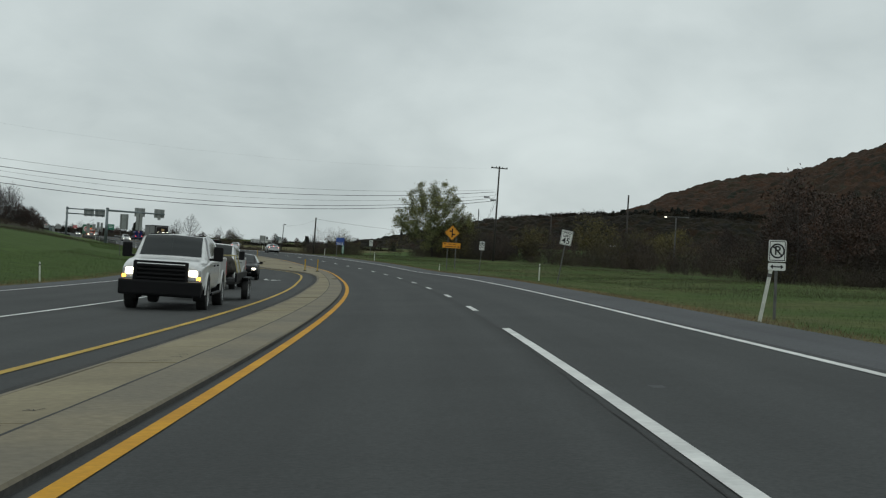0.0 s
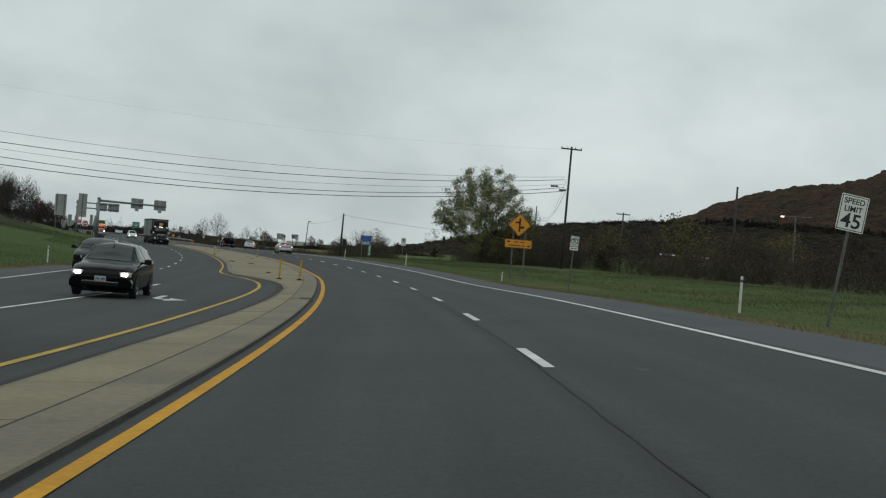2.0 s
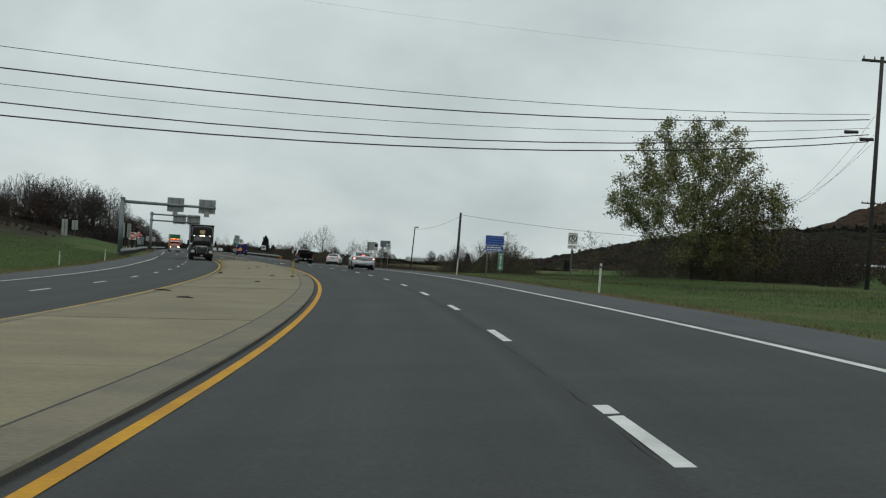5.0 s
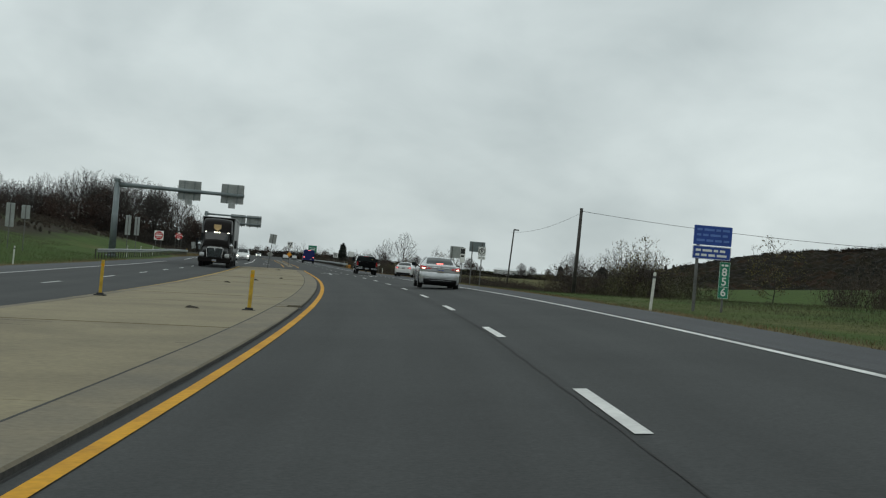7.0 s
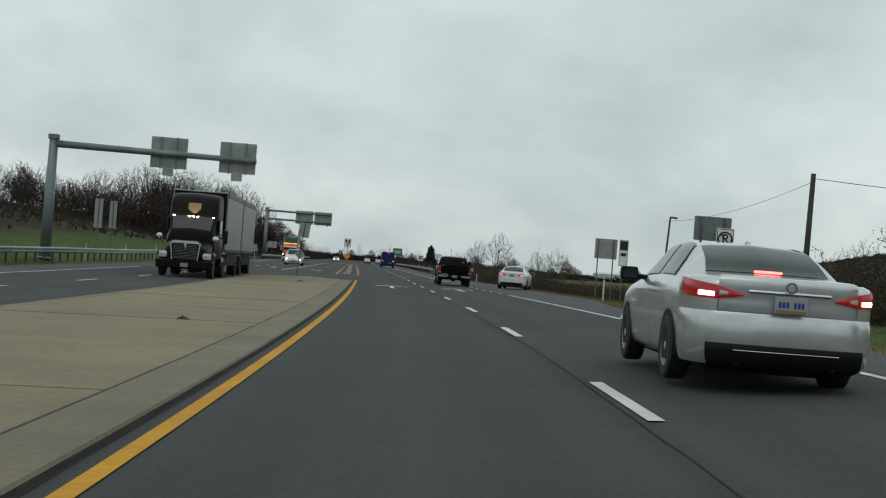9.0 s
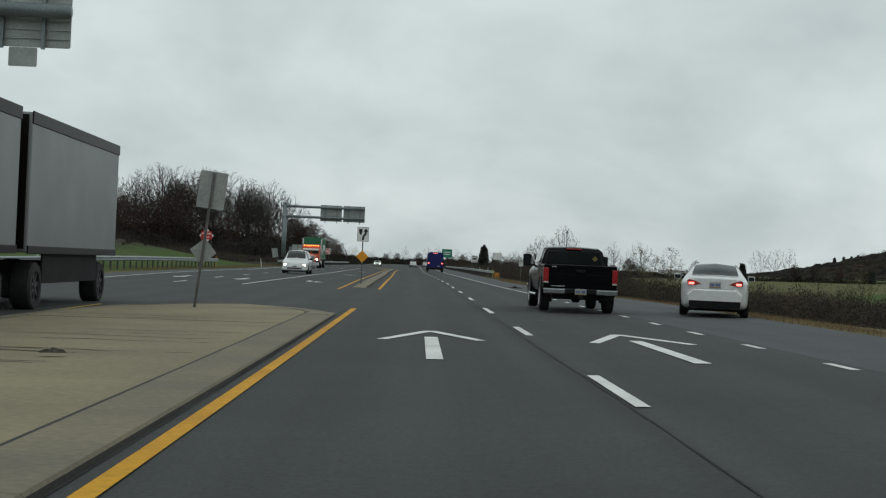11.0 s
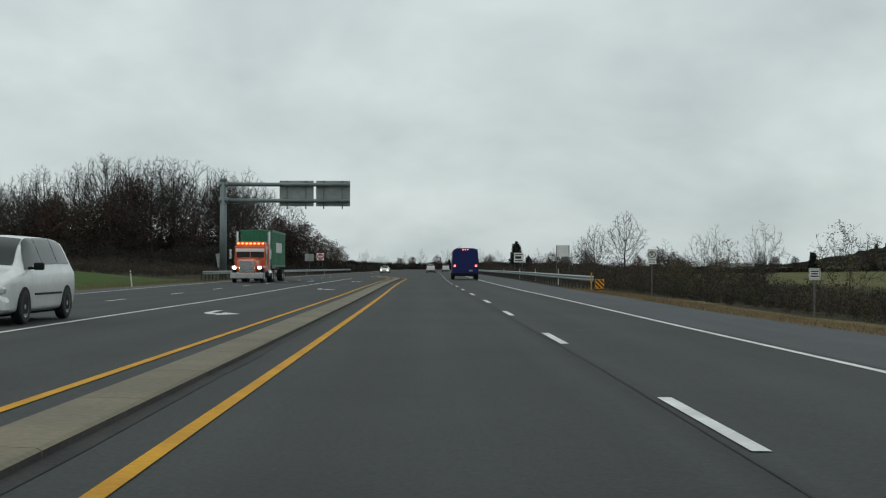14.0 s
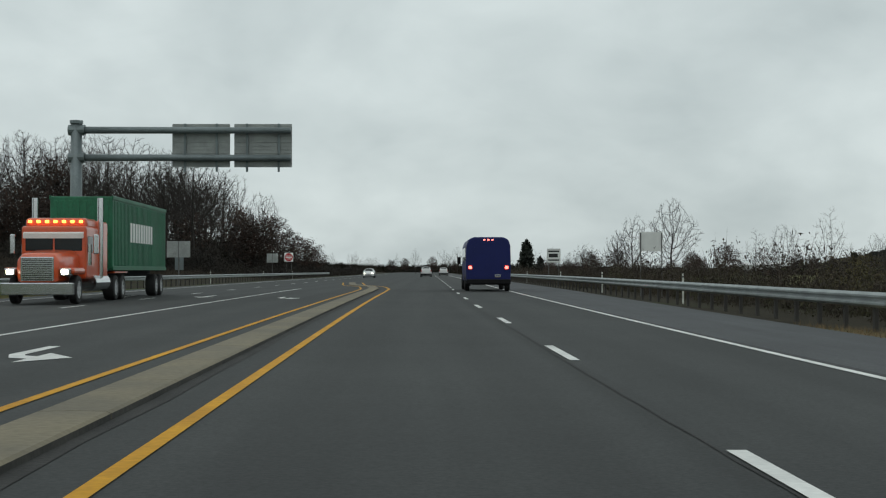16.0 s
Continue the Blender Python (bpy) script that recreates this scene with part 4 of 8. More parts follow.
def back_panel(s, u, w, h, top, posts, label, mat=None, turn=0.0, lean=0.0, ribs=True, diamond=None, name="road_sign"):
    """A sign seen from behind: sheet, stiffeners and posts."""
    t = thing(name, label, "road sign", spot(s, u, 0, turn) @ pose(0, 0, 0, 0, lean, 0))
    z = AXIS_Z(s) + top - float(ground_z(s, u))
    panel(t, round_rect(w, h, 0.03, cz=z - h / 2), 0.02, mat or SIGN_BACK)
    if ribs:
        for k in (0.25, 0.75):
            part("stiffener", rbox(-w * 0.47, w * 0.47, 0.0, 0.019, z - h * k - 0.02, z - h * k + 0.02, 0.004), SIGN_BACK, t)
    if diamond:
        d, cz = diamond
        panel(t, turned(round_rect(d, d, 0.02, cz=z - cz), 45, 0, z - cz), 0.02, mat or SIGN_BACK, "diamond_panel")
    for x in posts:
        part("post", rbox(x - 0.03, x + 0.03, -0.04, -0.001, -0.25, z - 0.03, 0.006), POST_STEEL, t)
    return t


back_panel(203.4, 5.97, 0.96, 0.62, 2.9, (-0.3, 0.3), "dark grey back of a rectangular sign beside the shoulder", mat=MAST, ribs=False)
back_panel(237.2, 9.05, 1.14, 1.02, 3.22, (-0.4, 0.38), "bare aluminium back of a square sign on two posts")
back_panel(248.0, -7.05, 0.64, 0.86, 3.14, (0.0,), "bare backs of a rectangular and a diamond sign on one post", lean=6, ribs=False, diamond=(0.44, 1.86))
back_panel(421, 11.2, 1.30, 1.08, 3.31, (-0.6, 0.6), "pale back of a square sign on two posts behind the guardrail", mat=SIGN_WHITE, ribs=False)
back_panel(457.2, -22.2, 1.95, 1.35, 3.6, (0.0,), "grey back of a wide sign on a wooden post", ribs=True)
back_panel(440, -24, 0.95, 1.5, 2.7, (0.2,), "tilted pale back of a tall sign near the mast", mat=SIGN_BACK, lean=-10, ribs=False)
back_panel(223, -25.7, 0.62, 1.75, 3.37, (0.0,), "grey back of a tall narrow sign assembly on the bank", ribs=True)
back_panel(223.5, -24.7, 0.62, 1.0, 3.3, (0.0,), "grey back of a small square sign on the bank", ribs=False)
back_panel(263, -21.6, 0.55, 2.0, 4.06, (0.0,), "grey back of a stacked route sign assembly", ribs=True)
back_panel(264, -20.8, 0.5, 1.9, 4.0, (0.0,), "grey back of a stacked route sign assembly", ribs=True)
back_panel(118, -22.5, 0.9, 1.7, 4.0, (-0.3, 0.3), "grey back of a large sign on the grass bank", ribs=True)
back_panel(119, -20.9, 0.7, 1.9, 4.2, (0.0,), "grey back of a tall sign on the grass bank", ribs=True)
back_panel(540, -24, 1.6, 1.3, 3.6, (0.0,), "distant grey back of a road sign", ribs=True)
back_panel(470, -24.5, 0.8, 2.1, 3.3, (0.0,), "dark back of a tall sign by the woods", mat=MAST, ribs=False)


def front_sign(name, s, u, w, h, top, label, mat, posts=(0.0,), legend=None, words=()):
    t = thing(name, label, "road sign", spot(s, u))
    z = AXIS_Z(s) + top - float(ground_z(s, u))
    panel(t, round_rect(w, h, 0.03, cz=z - h / 2), -0.006, mat)
    if mat is SIGN_WHITE:
        border(t, w, h, z - h / 2, SIGN_BLACK)
    for x0, x1, z0, z1 in legend or ():
        part("illegible_legend", rbox(x0 * w, x1 * w, -0.010, -0.007, z - z1 * h, z - z0 * h), SIGN_BLACK if mat is SIGN_WHITE else SIGN_WHITE, t)
    for text, size, zz in words:
        lettering(text, size, 0, -0.010, z - zz * h, SIGN_WHITE if mat is SIGN_RED else SIGN_BLACK, t)
    for x in posts:
        sign_post(t, x, z - 0.05)
    return t, z


front_sign("lane_sign", 464, 9.65, 1.2, 1.25, 3.07, "white square lane sign with illegible black legend", SIGN_WHITE, (-0.45, 0.45),
           ((-0.4, 0.4, 0.14, 0.24), (-0.36, 0.3, 0.36, 0.62), (-0.4, 0.42, 0.76, 0.86)))
front_sign("small_roadside_sign", 334.6, 10.15, 0.36, 0.36, 1.19, "small white square sign with illegible legend on a thin post", SIGN_WHITE, (0.0,),
           ((-0.35, 0.35, 0.2, 0.32), (-0.3, 0.3, 0.42, 0.54), (-0.35, 0.35, 0.64, 0.76)))
front_sign("highway_guide_sign", 640, 8.4, 3.2, 2.6, 6.0, "distant green guide sign beside the road", SIGN_GREEN, (-1.2, 1.2), ((-0.35, 0.35, 0.3, 0.4), (-0.3, 0.3, 0.55, 0.65)))
front_sign("stacked_route_sign", 230, 8.6, 0.42, 1.2, 3.0, "narrow stacked black and white route sign", SIGN_WHITE, (0.0,), ((-0.4, 0.4, 0.05, 0.4), (-0.3, 0.3, 0.5, 0.62)))

# wrong way and do not enter, facing the wrong-way driver
t, z = front_sign("wrong_way_sign", 348.2, -22.0, 1.05, 0.80, 3.45, "red wrong way sign over white diamond panels on posts", SIGN_RED, (-0.5, 0.0, 0.45), None, (("WRONG", 0.24, 0.3), ("WAY", 0.24, 0.72)))
panel(t, turned(round_rect(0.98, 0.98, 0.03, cz=z - 0.42), 45, 0, z - 0.42), 0.004, SIGN_WHITE, "diamond_panel")


def do_not_enter(s, u, top, w):
    t = thing("do_not_enter_sign", "white square do not enter sign with red disc", "road sign", spot(s, u))
    z = AXIS_Z(s) + top - float(ground_z(s, u)) - w / 2
    panel(t, round_rect(w, w, 0.04, cz=z), -0.006, SIGN_WHITE)
    n = 28
    panel(t, [(w * 0.46 * math.cos(2 * math.pi * i / n), z + w * 0.46 * math.sin(2 * math.pi * i / n)) for i in range(n)], -0.010, SIGN_RED, "disc", 0.003)
    part("bar", rbox(-w * 0.35, w * 0.35, -0.0125, -0.0105, z - w * 0.07, z + w * 0.07), SIGN_WHITE, t)
    lettering("DO NOT", w * 0.17, 0, -0.0125, z + w * 0.2, SIGN_WHITE, t)
    lettering("ENTER", w * 0.17, 0, -0.0125, z - w * 0.2, SIGN_WHITE, t)
    for x in (-w * 0.3, w * 0.3):
        sign_post(t, x, z)


do_not_enter(303, -21.8, 3.18, 1.2)
do_not_enter(560, -23.7, 3.97, 1.4)


def keep_right():
    s, u = 286.0, -4.80
    t = thing("keep_right_sign", "white keep-to-side sign above a plain amber diamond on a post", "road sign", spot(s, u, 0.06, 0, "road"))
    top = AXIS_Z(s) + 2.98 - float(road_z(s, u)) - 0.06
    c = top - 0.375
    panel(t, round_rect(0.60, 0.75, 0.03, cz=c), -0.006, SIGN_WHITE)
    border(t, 0.60, 0.75, c, SIGN_BLACK, inset=0.012, bw=0.014)
    part("median_symbol", prism([(-0.22, c + 0.27), (-0.03, c + 0.27), (-0.04, c + 0.12), (-0.08, c + 0.01), (-0.125, c - 0.05), (-0.17, c + 0.01), (-0.21, c + 0.12)], -0.0095, -0.007), SIGN_BLACK, t)
    part("arrow_head", prism([(0.14, c + 0.31), (0.01, c + 0.13), (0.27, c + 0.13)], -0.0095, -0.007), SIGN_BLACK, t)
    part("arrow_shaft", prism([(0.09, c + 0.14), (0.19, c + 0.14), (0.185, c + 0.02), (0.08, c - 0.13), (0.06, c - 0.30), (-0.05, c - 0.30), (-0.03, c - 0.10), (0.08, c + 0.04)], -0.0095, -0.007), SIGN_BLACK, t)
    cz = c - 0.375 - 0.76
    panel(t, turned(round_rect(0.45, 0.45, 0.02, cz=cz), 45, 0, cz), -0.006, SIGN_YELLOW, "amber_diamond")
    sign_post(t, 0, top - 0.03, 0.06)


keep_right()


def hazard_panel():
    s, u = 366.0, 7.6
    t = thing("hazard_marker", "black and yellow striped hazard panel at the guardrail end", "road sign", spot(s, u))
    z = AXIS_Z(s) + 0.56 - float(ground_z(s, u))
    panel(t, round_rect(0.5, 0.52, 0.02, cz=z - 0.26), -0.006, SIGN_YELLOW)
    for k in range(-1, 3):
        lo = -0.26 + k * 0.24
        pts = []
        for x0 in np.linspace(-0.235, 0.235, 9):
            q0, q1 = lo - x0 - 0.11, lo - x0 + 0.01
            pts.append((x0, max(-0.245, min(0.245, q0 + 0.11)), max(-0.245, min(0.245, q1 + 0.11))))
        keep = [p for p in pts if p[2] - p[1] > 0.01]
        if len(keep) > 1:
            part("stripe", prism([(x, z - 0.26 + a) for x, a, _ in keep] + [(x, z - 0.26 + d) for x, _, d in keep[::-1]], -0.010, -0.007), SIGN_BLACK, t)
    sign_post(t, -0.1, z - 0.05, 0.12)
    marker_post("marker_post", 366.0, 7.15, 1.0, POST_YELLOW, "yellow marker post at the guardrail end", 0, False)


hazard_panel()


def guardrail(s0, s1, u, label, start_flare=0.0):
    """W-beam on steel posts, following the road."""
    t = thing("guardrail", label, "guardrail", kind="structure")
    prof = [(0.0, 0.42), (0.06, 0.47), (0.06, 0.51), (0.0, 0.55), (0.0, 0.59), (0.06, 0.63), (0.06, 0.67), (0.0, 0.73), (-0.012, 0.73), (0.045, 0.665), (0.045, 0.635), (-0.012, 0.595), (-0.012, 0.545), (0.045, 0.505), (0.045, 0.475), (-0.012, 0.42)]
    side = -1 if u > 0 else 1
    s = s0
    while s < s1:
        e = min(s + 3.81, s1)
        vs, fs, n = [], [], len(prof)
        for q in (s, e + 0.04):
            for a, h in prof:
                uu = u(q) if callable(u) else u
                x, y = plan(q, uu + side * a)
                vs.append((x, y, float(ground_z(q, uu)) + h + 0.10))
        for j in range(n):
            fs.append((j, (j + 1) % n, n + (j + 1) % n, n + j))
        fs += [tuple(range(n)), tuple(range(n, 2 * n))]
        raw("beam", vs, fs, STEEL, t)
        for q in (s + 0.1, s + 2.0):
            p = part("post", rbox(-0.04, 0.04, -0.07, 0.07, -0.3, 0.80, 0.006), WOOD_POLE, t)
            p.matrix_basis = spot(q, (u(q) if callable(u) else u) - side * 0.10)
        s = e
    return t


guardrail(366.4, 600, 7.35, "galvanised w-beam guardrail beside the shoulder")
guardrail(229, 343, -20.1, "galvanised w-beam guardrail beside the oncoming lanes")
guardrail(404, 600, -20.2, "galvanised w-beam guardrail below the woods")
for s in (343.3,):
    marker_post("marker_post", s, -20.3, 1.0, POST_YELLOW, "yellow marker post at the guardrail end", 0, False)


def gantry_one():
    s, u = 246.0, -21.0
    t = thing("sign_gantry", "single-mast cantilever sign gantry with two square sign backs", "sign gantry", spot(s, u))
    g = float(ground_z(s, u))
    o = AXIS_Z(s) - g
    part("mast", tube((0, 0, -0.4), (0, 0, o + 6.75), 0.33, 0.24, 16), MAST, t, smooth=True)
    part("mast_cap", rbox(-0.28, 0.28, -0.28, 0.28, o + 6.65, o + 6.95, 0.05), MAST, t)
    part("arm", tube((0.1, 0, o + 6.42), (11.35, -0.05, o + 6.30), 0.21, 0.15, 14), MAST, t, smooth=True)
    part("base_plate", rbox(-0.5, 0.5, -0.5, 0.5, o - 0.05, o + 0.05, 0.02), MAST, t)
    for x in (6.4, 10.27):
        p = panel(t, round_rect(2.05, 1.75, 0.05, cx=x, cz=o + 6.42), 0.24, SIGN_BACK, "panel")
        for k in range(1, 9):
            zz = o + 6.42 - 0.875 + k * 0.195
            part("rib", rbox(x - 1.0, x + 1.0, 0.205, 0.238, zz - 0.014, zz + 0.014), SIGN_BACK, p)
        for dx in (-0.45, 0.45):
            part("bracket", rbox(x + dx - 0.04, x + dx + 0.04, 0.12, 0.2, o + 5.5, o + 7.3, 0.005), MAST, p)
        panel(t, round_rect(0.62, 0.42, 0.03, cx=x, cz=o + 5.33), 0.24, SIGN_BACK, "tab_panel")


gantry_one()


def gantry_two():
    s, u = 419.8, -20.95
    t = thing("sign_gantry", "cantilever sign gantry with twin arms and two ribbed sign backs", "sign gantry", spot(s, u))
    o = AXIS_Z(s) - float(ground_z(s, u))
    part("mast", tube((0, 0, -0.5), (0, 0, o + 9.35), 0.36, 0.30, 18), MAST, t, smooth=True)
    part("mast_cap", tube((0, 0, o + 9.3), (0, 0, o + 9.48), 0.36, 0.36, 18), MAST, t)
    for k, zz in enumerate((8.95, 7.42)):
        part("arm", tube((0.1, -0.02, o + zz), (11.9, -0.02, o + zz - 0.02), 0.20, 0.17, 14), MAST, t, smooth=True)
        part("collar", tube((-0.42, 0, o + zz), (0.48, 0, o + zz), 0.30, 0.30, 12), MAST, t)
    part("base_plate", rbox(-0.55, 0.55, -0.55, 0.55, o - 0.35, o - 0.25, 0.02), MAST, t)
    for x in (6.87, 10.32):
        p = panel(t, round_rect(3.22, 2.42, 0.05, cx=x, cz=o + 8.12), 0.30, SIGN_BACK, "panel")
        for k in range(1, 12):
            zz = o + 8.12 - 1.21 + k * 0.2
            part("rib", rbox(x - 1.58, x + 1.58, 0.262, 0.298, zz - 0.016, zz + 0.016), SIGN_BACK, p)
        for dx in (-0.88, 0.88):
            part("bracket", rbox(x + dx - 0.06, x + dx + 0.06, 0.17, 0.255, o + 6.65, o + 9.34, 0.006), MAST, p)


gantry_two()


# ---- utility poles and wires ----
def utility_pole(s, u, top, label, arm=True, lean=0.0, name="utility_pole", r=0.15):
    t = thing(name, label, "utility pole", spot(s, u) @ pose(0, 0, 0, 0, lean, 0))
    h = AXIS_Z(s) + top - float(ground_z(s, u))
    part("pole", tube((0, 0, -0.5), (0, 0, h), r, r * 0.72, 10), WOOD_POLE, t, smooth=True)
    if arm:
        part("crossarm", rbox(-1.2, 1.2, -0.06, 0.06, h - 0.35, h - 0.2, 0.01), WOOD_POLE, t)
        for x in (-1.1, -0.45, 0.45, 1.1):
            part("insulator", tube((x, 0, h - 0.2), (x, 0, h - 0.02), 0.05, 0.03, 8), PORCELAIN, t)
    return t, h


t, h = utility_pole(148.6, 28.0, 14.45, "tall weathered wooden utility pole with crossarm", True, 0.6)
for x, z in ((-0.55, h - 4.85), (-1.5, h - 4.5)):
    part("cable_clamp", tube((x - 0.45, 0, z), (x + 0.35, 0, z + 0.05), 0.11, 0.09, 10), CABLE, t)
utility_pole(146.3, 46.8, 11.6, "plain wooden utility pole behind the brush", False, 0)
utility_pole(239.6, 20.1, 7.6, "dark wooden pole with a single wire", False, 1, r=0.19)
utility_pole(215.5, 47.0, 10.8, "slim wooden pole carrying service drops behind the brush", False, 0, r=0.12)
utility_pole(215, 62, 11.0, "wooden utility pole far behind the brush", True)
t, h = utility_pole(272, 19.6, 6.3, "short dark pole with a small lamp head", False, 3, name="lamp_pole", r=0.1)
part("lamp_head", rbox(-0.05, 0.55, -0.1, 0.1, h - 0.05, h + 0.1, 0.03), POST_STEEL, t)


def lamp_post():
    s, u = 150, 56
    t = thing("street_lamp", "street lamp with twin arms and one lit head", "street lamp", spot(s, u))
    h = AXIS_Z(s) + 9.0 - float(ground_z(s, u))
    part("pole", tube((0, 0, -0.3), (0, 0, h), 0.12, 0.08, 10), POST_STEEL, t)
    part("arm", tube((-1.6, 0, h + 0.05), (1.6, 0, h + 0.12), 0.05, 0.05, 8), POST_STEEL, t)
    part("lamp_head", rbox(1.3, 2.0, -0.15, 0.15, h + 0.02, h + 0.18, 0.04), POST_STEEL, t)
    part("lit_lamp", rbox(-1.85, -1.5, -0.12, 0.12, h - 0.08, h + 0.08, 0.04), STREET_LIT, t, "lit lamp head")


lamp_post()


def wire(name, p0, p1, sag, r, parent, n=26):
    """A sagging cable between two places."""
    p0, p1 = Vector(p0), Vector(p1)
    pts = [p0.lerp(p1, i / n) - Vector((0, 0, sag * 4 * (i / n) * (1 - i / n))) for i in range(n + 1)]
    across = (p1 - p0).cross(Vector((0, 0, 1))).normalized() * r
    vs, fs = [], []
    for q in pts:
        vs += [q + across, q + Vector((0, 0, r)), q - across, q - Vector((0, 0, r))]
    for i in range(n):
        for j in range(4):
            fs.append((4 * i + j, 4 * i + (j + 1) % 4, 4 * i + 4 + (j + 1) % 4, 4 * i + 4 + j))
    return raw(name, vs, fs, CABLE, parent)


def at(s, u, z):
    x, y = plan(s, u)
    return (float(x), float(y), AXIS_Z(s) + z)


lines = thing("overhead_cables", "dark overhead cables sagging across the highway", "overhead cables")
for z0, z1, sag, r, ds in ((9.51, 12.74, 5.1, 0.03, 0), (9.91, 14.15, 5.41, 0.026, 0.2), (10.29, 13.9, 4.78, 0.012, 0), (10.78, 13.51, 4.23, 0.028, 0.2), (11.08, 14.15, 3.79, 0.014, 0.4), (14.1, 17.6, 3.2, 0.003, 0.5)):
    wire("cable", at(148.6 + ds * 0.1, 27.6, z0), at(100 + ds, -76, z1), sag, r, lines)
drops = thing("service_drops", "three thin service drops slung between two wooden poles", "overhead cables")
for z0, z1, sag in ((9.5, 10.5, 2.2), (9.9, 10.3, 2.7), (11.0, 10.1, 3.0)):
    wire("cable", at(148.6, 27.9, z0), at(215.5, 47.0, z1), sag, 0.011, drops)
service = thing("service_wire", "single thin wire from a roadside pole", "overhead cables")
wire("cable", at(239.6, 20.1, 7.35), at(205, 66, 6.6), 1.4, 0.018, service)
wire("cable", at(239.6, 20.1, 7.1), at(272, 19.6, 6.0), 0.5, 0.012, service)


# ---- vehicles ----
def monotone(xs, ys, x):
    """Smooth curve through points with no overshoot."""
    xs, ys = np.asarray(xs, float), np.asarray(ys, float)
    h = np.diff(xs)
    d = np.diff(ys) / h
    m = np.zeros(len(xs))
    m[0], m[-1] = d[0], d[-1]
    for i in range(1, len(xs) - 1):
        if d[i - 1] * d[i] > 0:
            m[i] = 2 * d[i - 1] * d[i] / (d[i - 1] + d[i])
    i = np.clip(np.searchsorted(xs, x, side="right") - 1, 0, len(xs) - 2)
    t = (x - xs[i]) / h[i]
    return (2 * t**3 - 3 * t**2 + 1) * ys[i] + (t**3 - 2 * t**2 + t) * h[i] * m[i] + (3 * t**2 - 2 * t**3) * ys[i + 1] + (t**3 - t**2) * h[i] * m[i + 1]


class Shell:
    """A car body as a skin over cross sections: (y, half width, sill, shoulder, half width on top, top)."""

    def __init__(self, stations, round_top=0.05):
        self.st = np.array(stations, float)
        self.round_top = round_top

    def half(self, y):
        """Right half outline at y, from the middle of the floor to the middle of the roof."""
        w, lo, sh, wt, tp = (float(monotone(self.st[:, 0], self.st[:, k], y)) for k in range(1, 6))
        mid = lo + (sh - lo) * 0.55
        p = [(0, lo), (w * 0.80, lo), (w * 0.97, lo + (sh - lo) * 0.10), (w, mid), (w * 0.985, sh - (sh - lo) * 0.08), (w * 0.955, sh),
             (wt + (w * 0.955 - wt) * 0.12, tp - (tp - sh) * 0.10), (wt * 0.9, tp), (0, tp + self.round_top * (0.4 if tp - sh < 0.2 else 1))]
        for _ in range(2):
            q = [p[0]]
            for a, b in zip(p, p[1:]):
                q += [(a[0] * 0.83 + b[0] * 0.17, a[1] * 0.83 + b[1] * 0.17), (a[0] * 0.17 + b[0] * 0.83, a[1] * 0.17 + b[1] * 0.83)]
            p = q + [p[-1]]
        return p

    def body(self, n=44):
        b = bmesh.new()
        ys = np.unique(np.concatenate([np.linspace(self.st[0, 0], self.st[-1, 0], n), self.st[:, 0]]))
        rings = []
        for y in ys:
            h = self.half(y)
            rg = [b.verts.new((x, y, z)) for x, z in h] + [b.verts.new((-x, y, z)) for x, z in h[-2:0:-1]]
            rings.append(rg)
        k = len(rings[0])
        for p, q in zip(rings, rings[1:]):
            for i in range(k):
                b.faces.new((p[i], p[(i + 1) % k], q[(i + 1) % k], q[i]))
        b.faces.new(rings[0][::-1]), b.faces.new(rings[-1])
        return b

    def point(self, y, v):
        h = self.half(y)
        i = v * (len(h) - 1)
        a = min(int(i), len(h) - 2)
        f = i - a
        return Vector((h[a][0] * (1 - f) + h[a + 1][0] * f, y, h[a][1] * (1 - f) + h[a + 1][1] * f))

    def patch(self, y0, y1, v0, v1, side=1, off=0.012, ny=10, nv=6, bm=None):
        """A piece of the skin, set proud; y0 and y1 are (at v0, at v1)."""
        b = bm or bmesh.new()
        grid = []
        for i in range(ny + 1):
            row = []
            for j in range(nv + 1):
                f, g = i / ny, j / nv
                v = v0 + (v1 - v0) * g
                y = (y0[0] + (y0[1] - y0[0]) * g) * (1 - f) + (y1[0] + (y1[1] - y1[0]) * g) * f
                p = self.point(y, v)
                ty, tv = self.point(y + 0.02, v) - self.point(y - 0.02, v), self.point(y, min(v + 0.01, 1)) - self.point(y, v - 0.01)
                nrm = tv.cross(ty)
                nrm = nrm.normalized() if nrm.length > 1e-9 else Vector((0, 0, 1))
                if nrm.dot(Vector((p.x, 0, p.z - 0.7))) < 0:
                    nrm = -nrm
                p = p + nrm * off
                row.append(b.verts.new((p.x * side, p.y, p.z)))
            grid.append(row)
        for i in range(ny):
            for j in range(nv):
                b.faces.new((grid[i][j], grid[i + 1][j], grid[i + 1][j + 1], grid[i][j + 1]))
        return b


WHEELS = {}


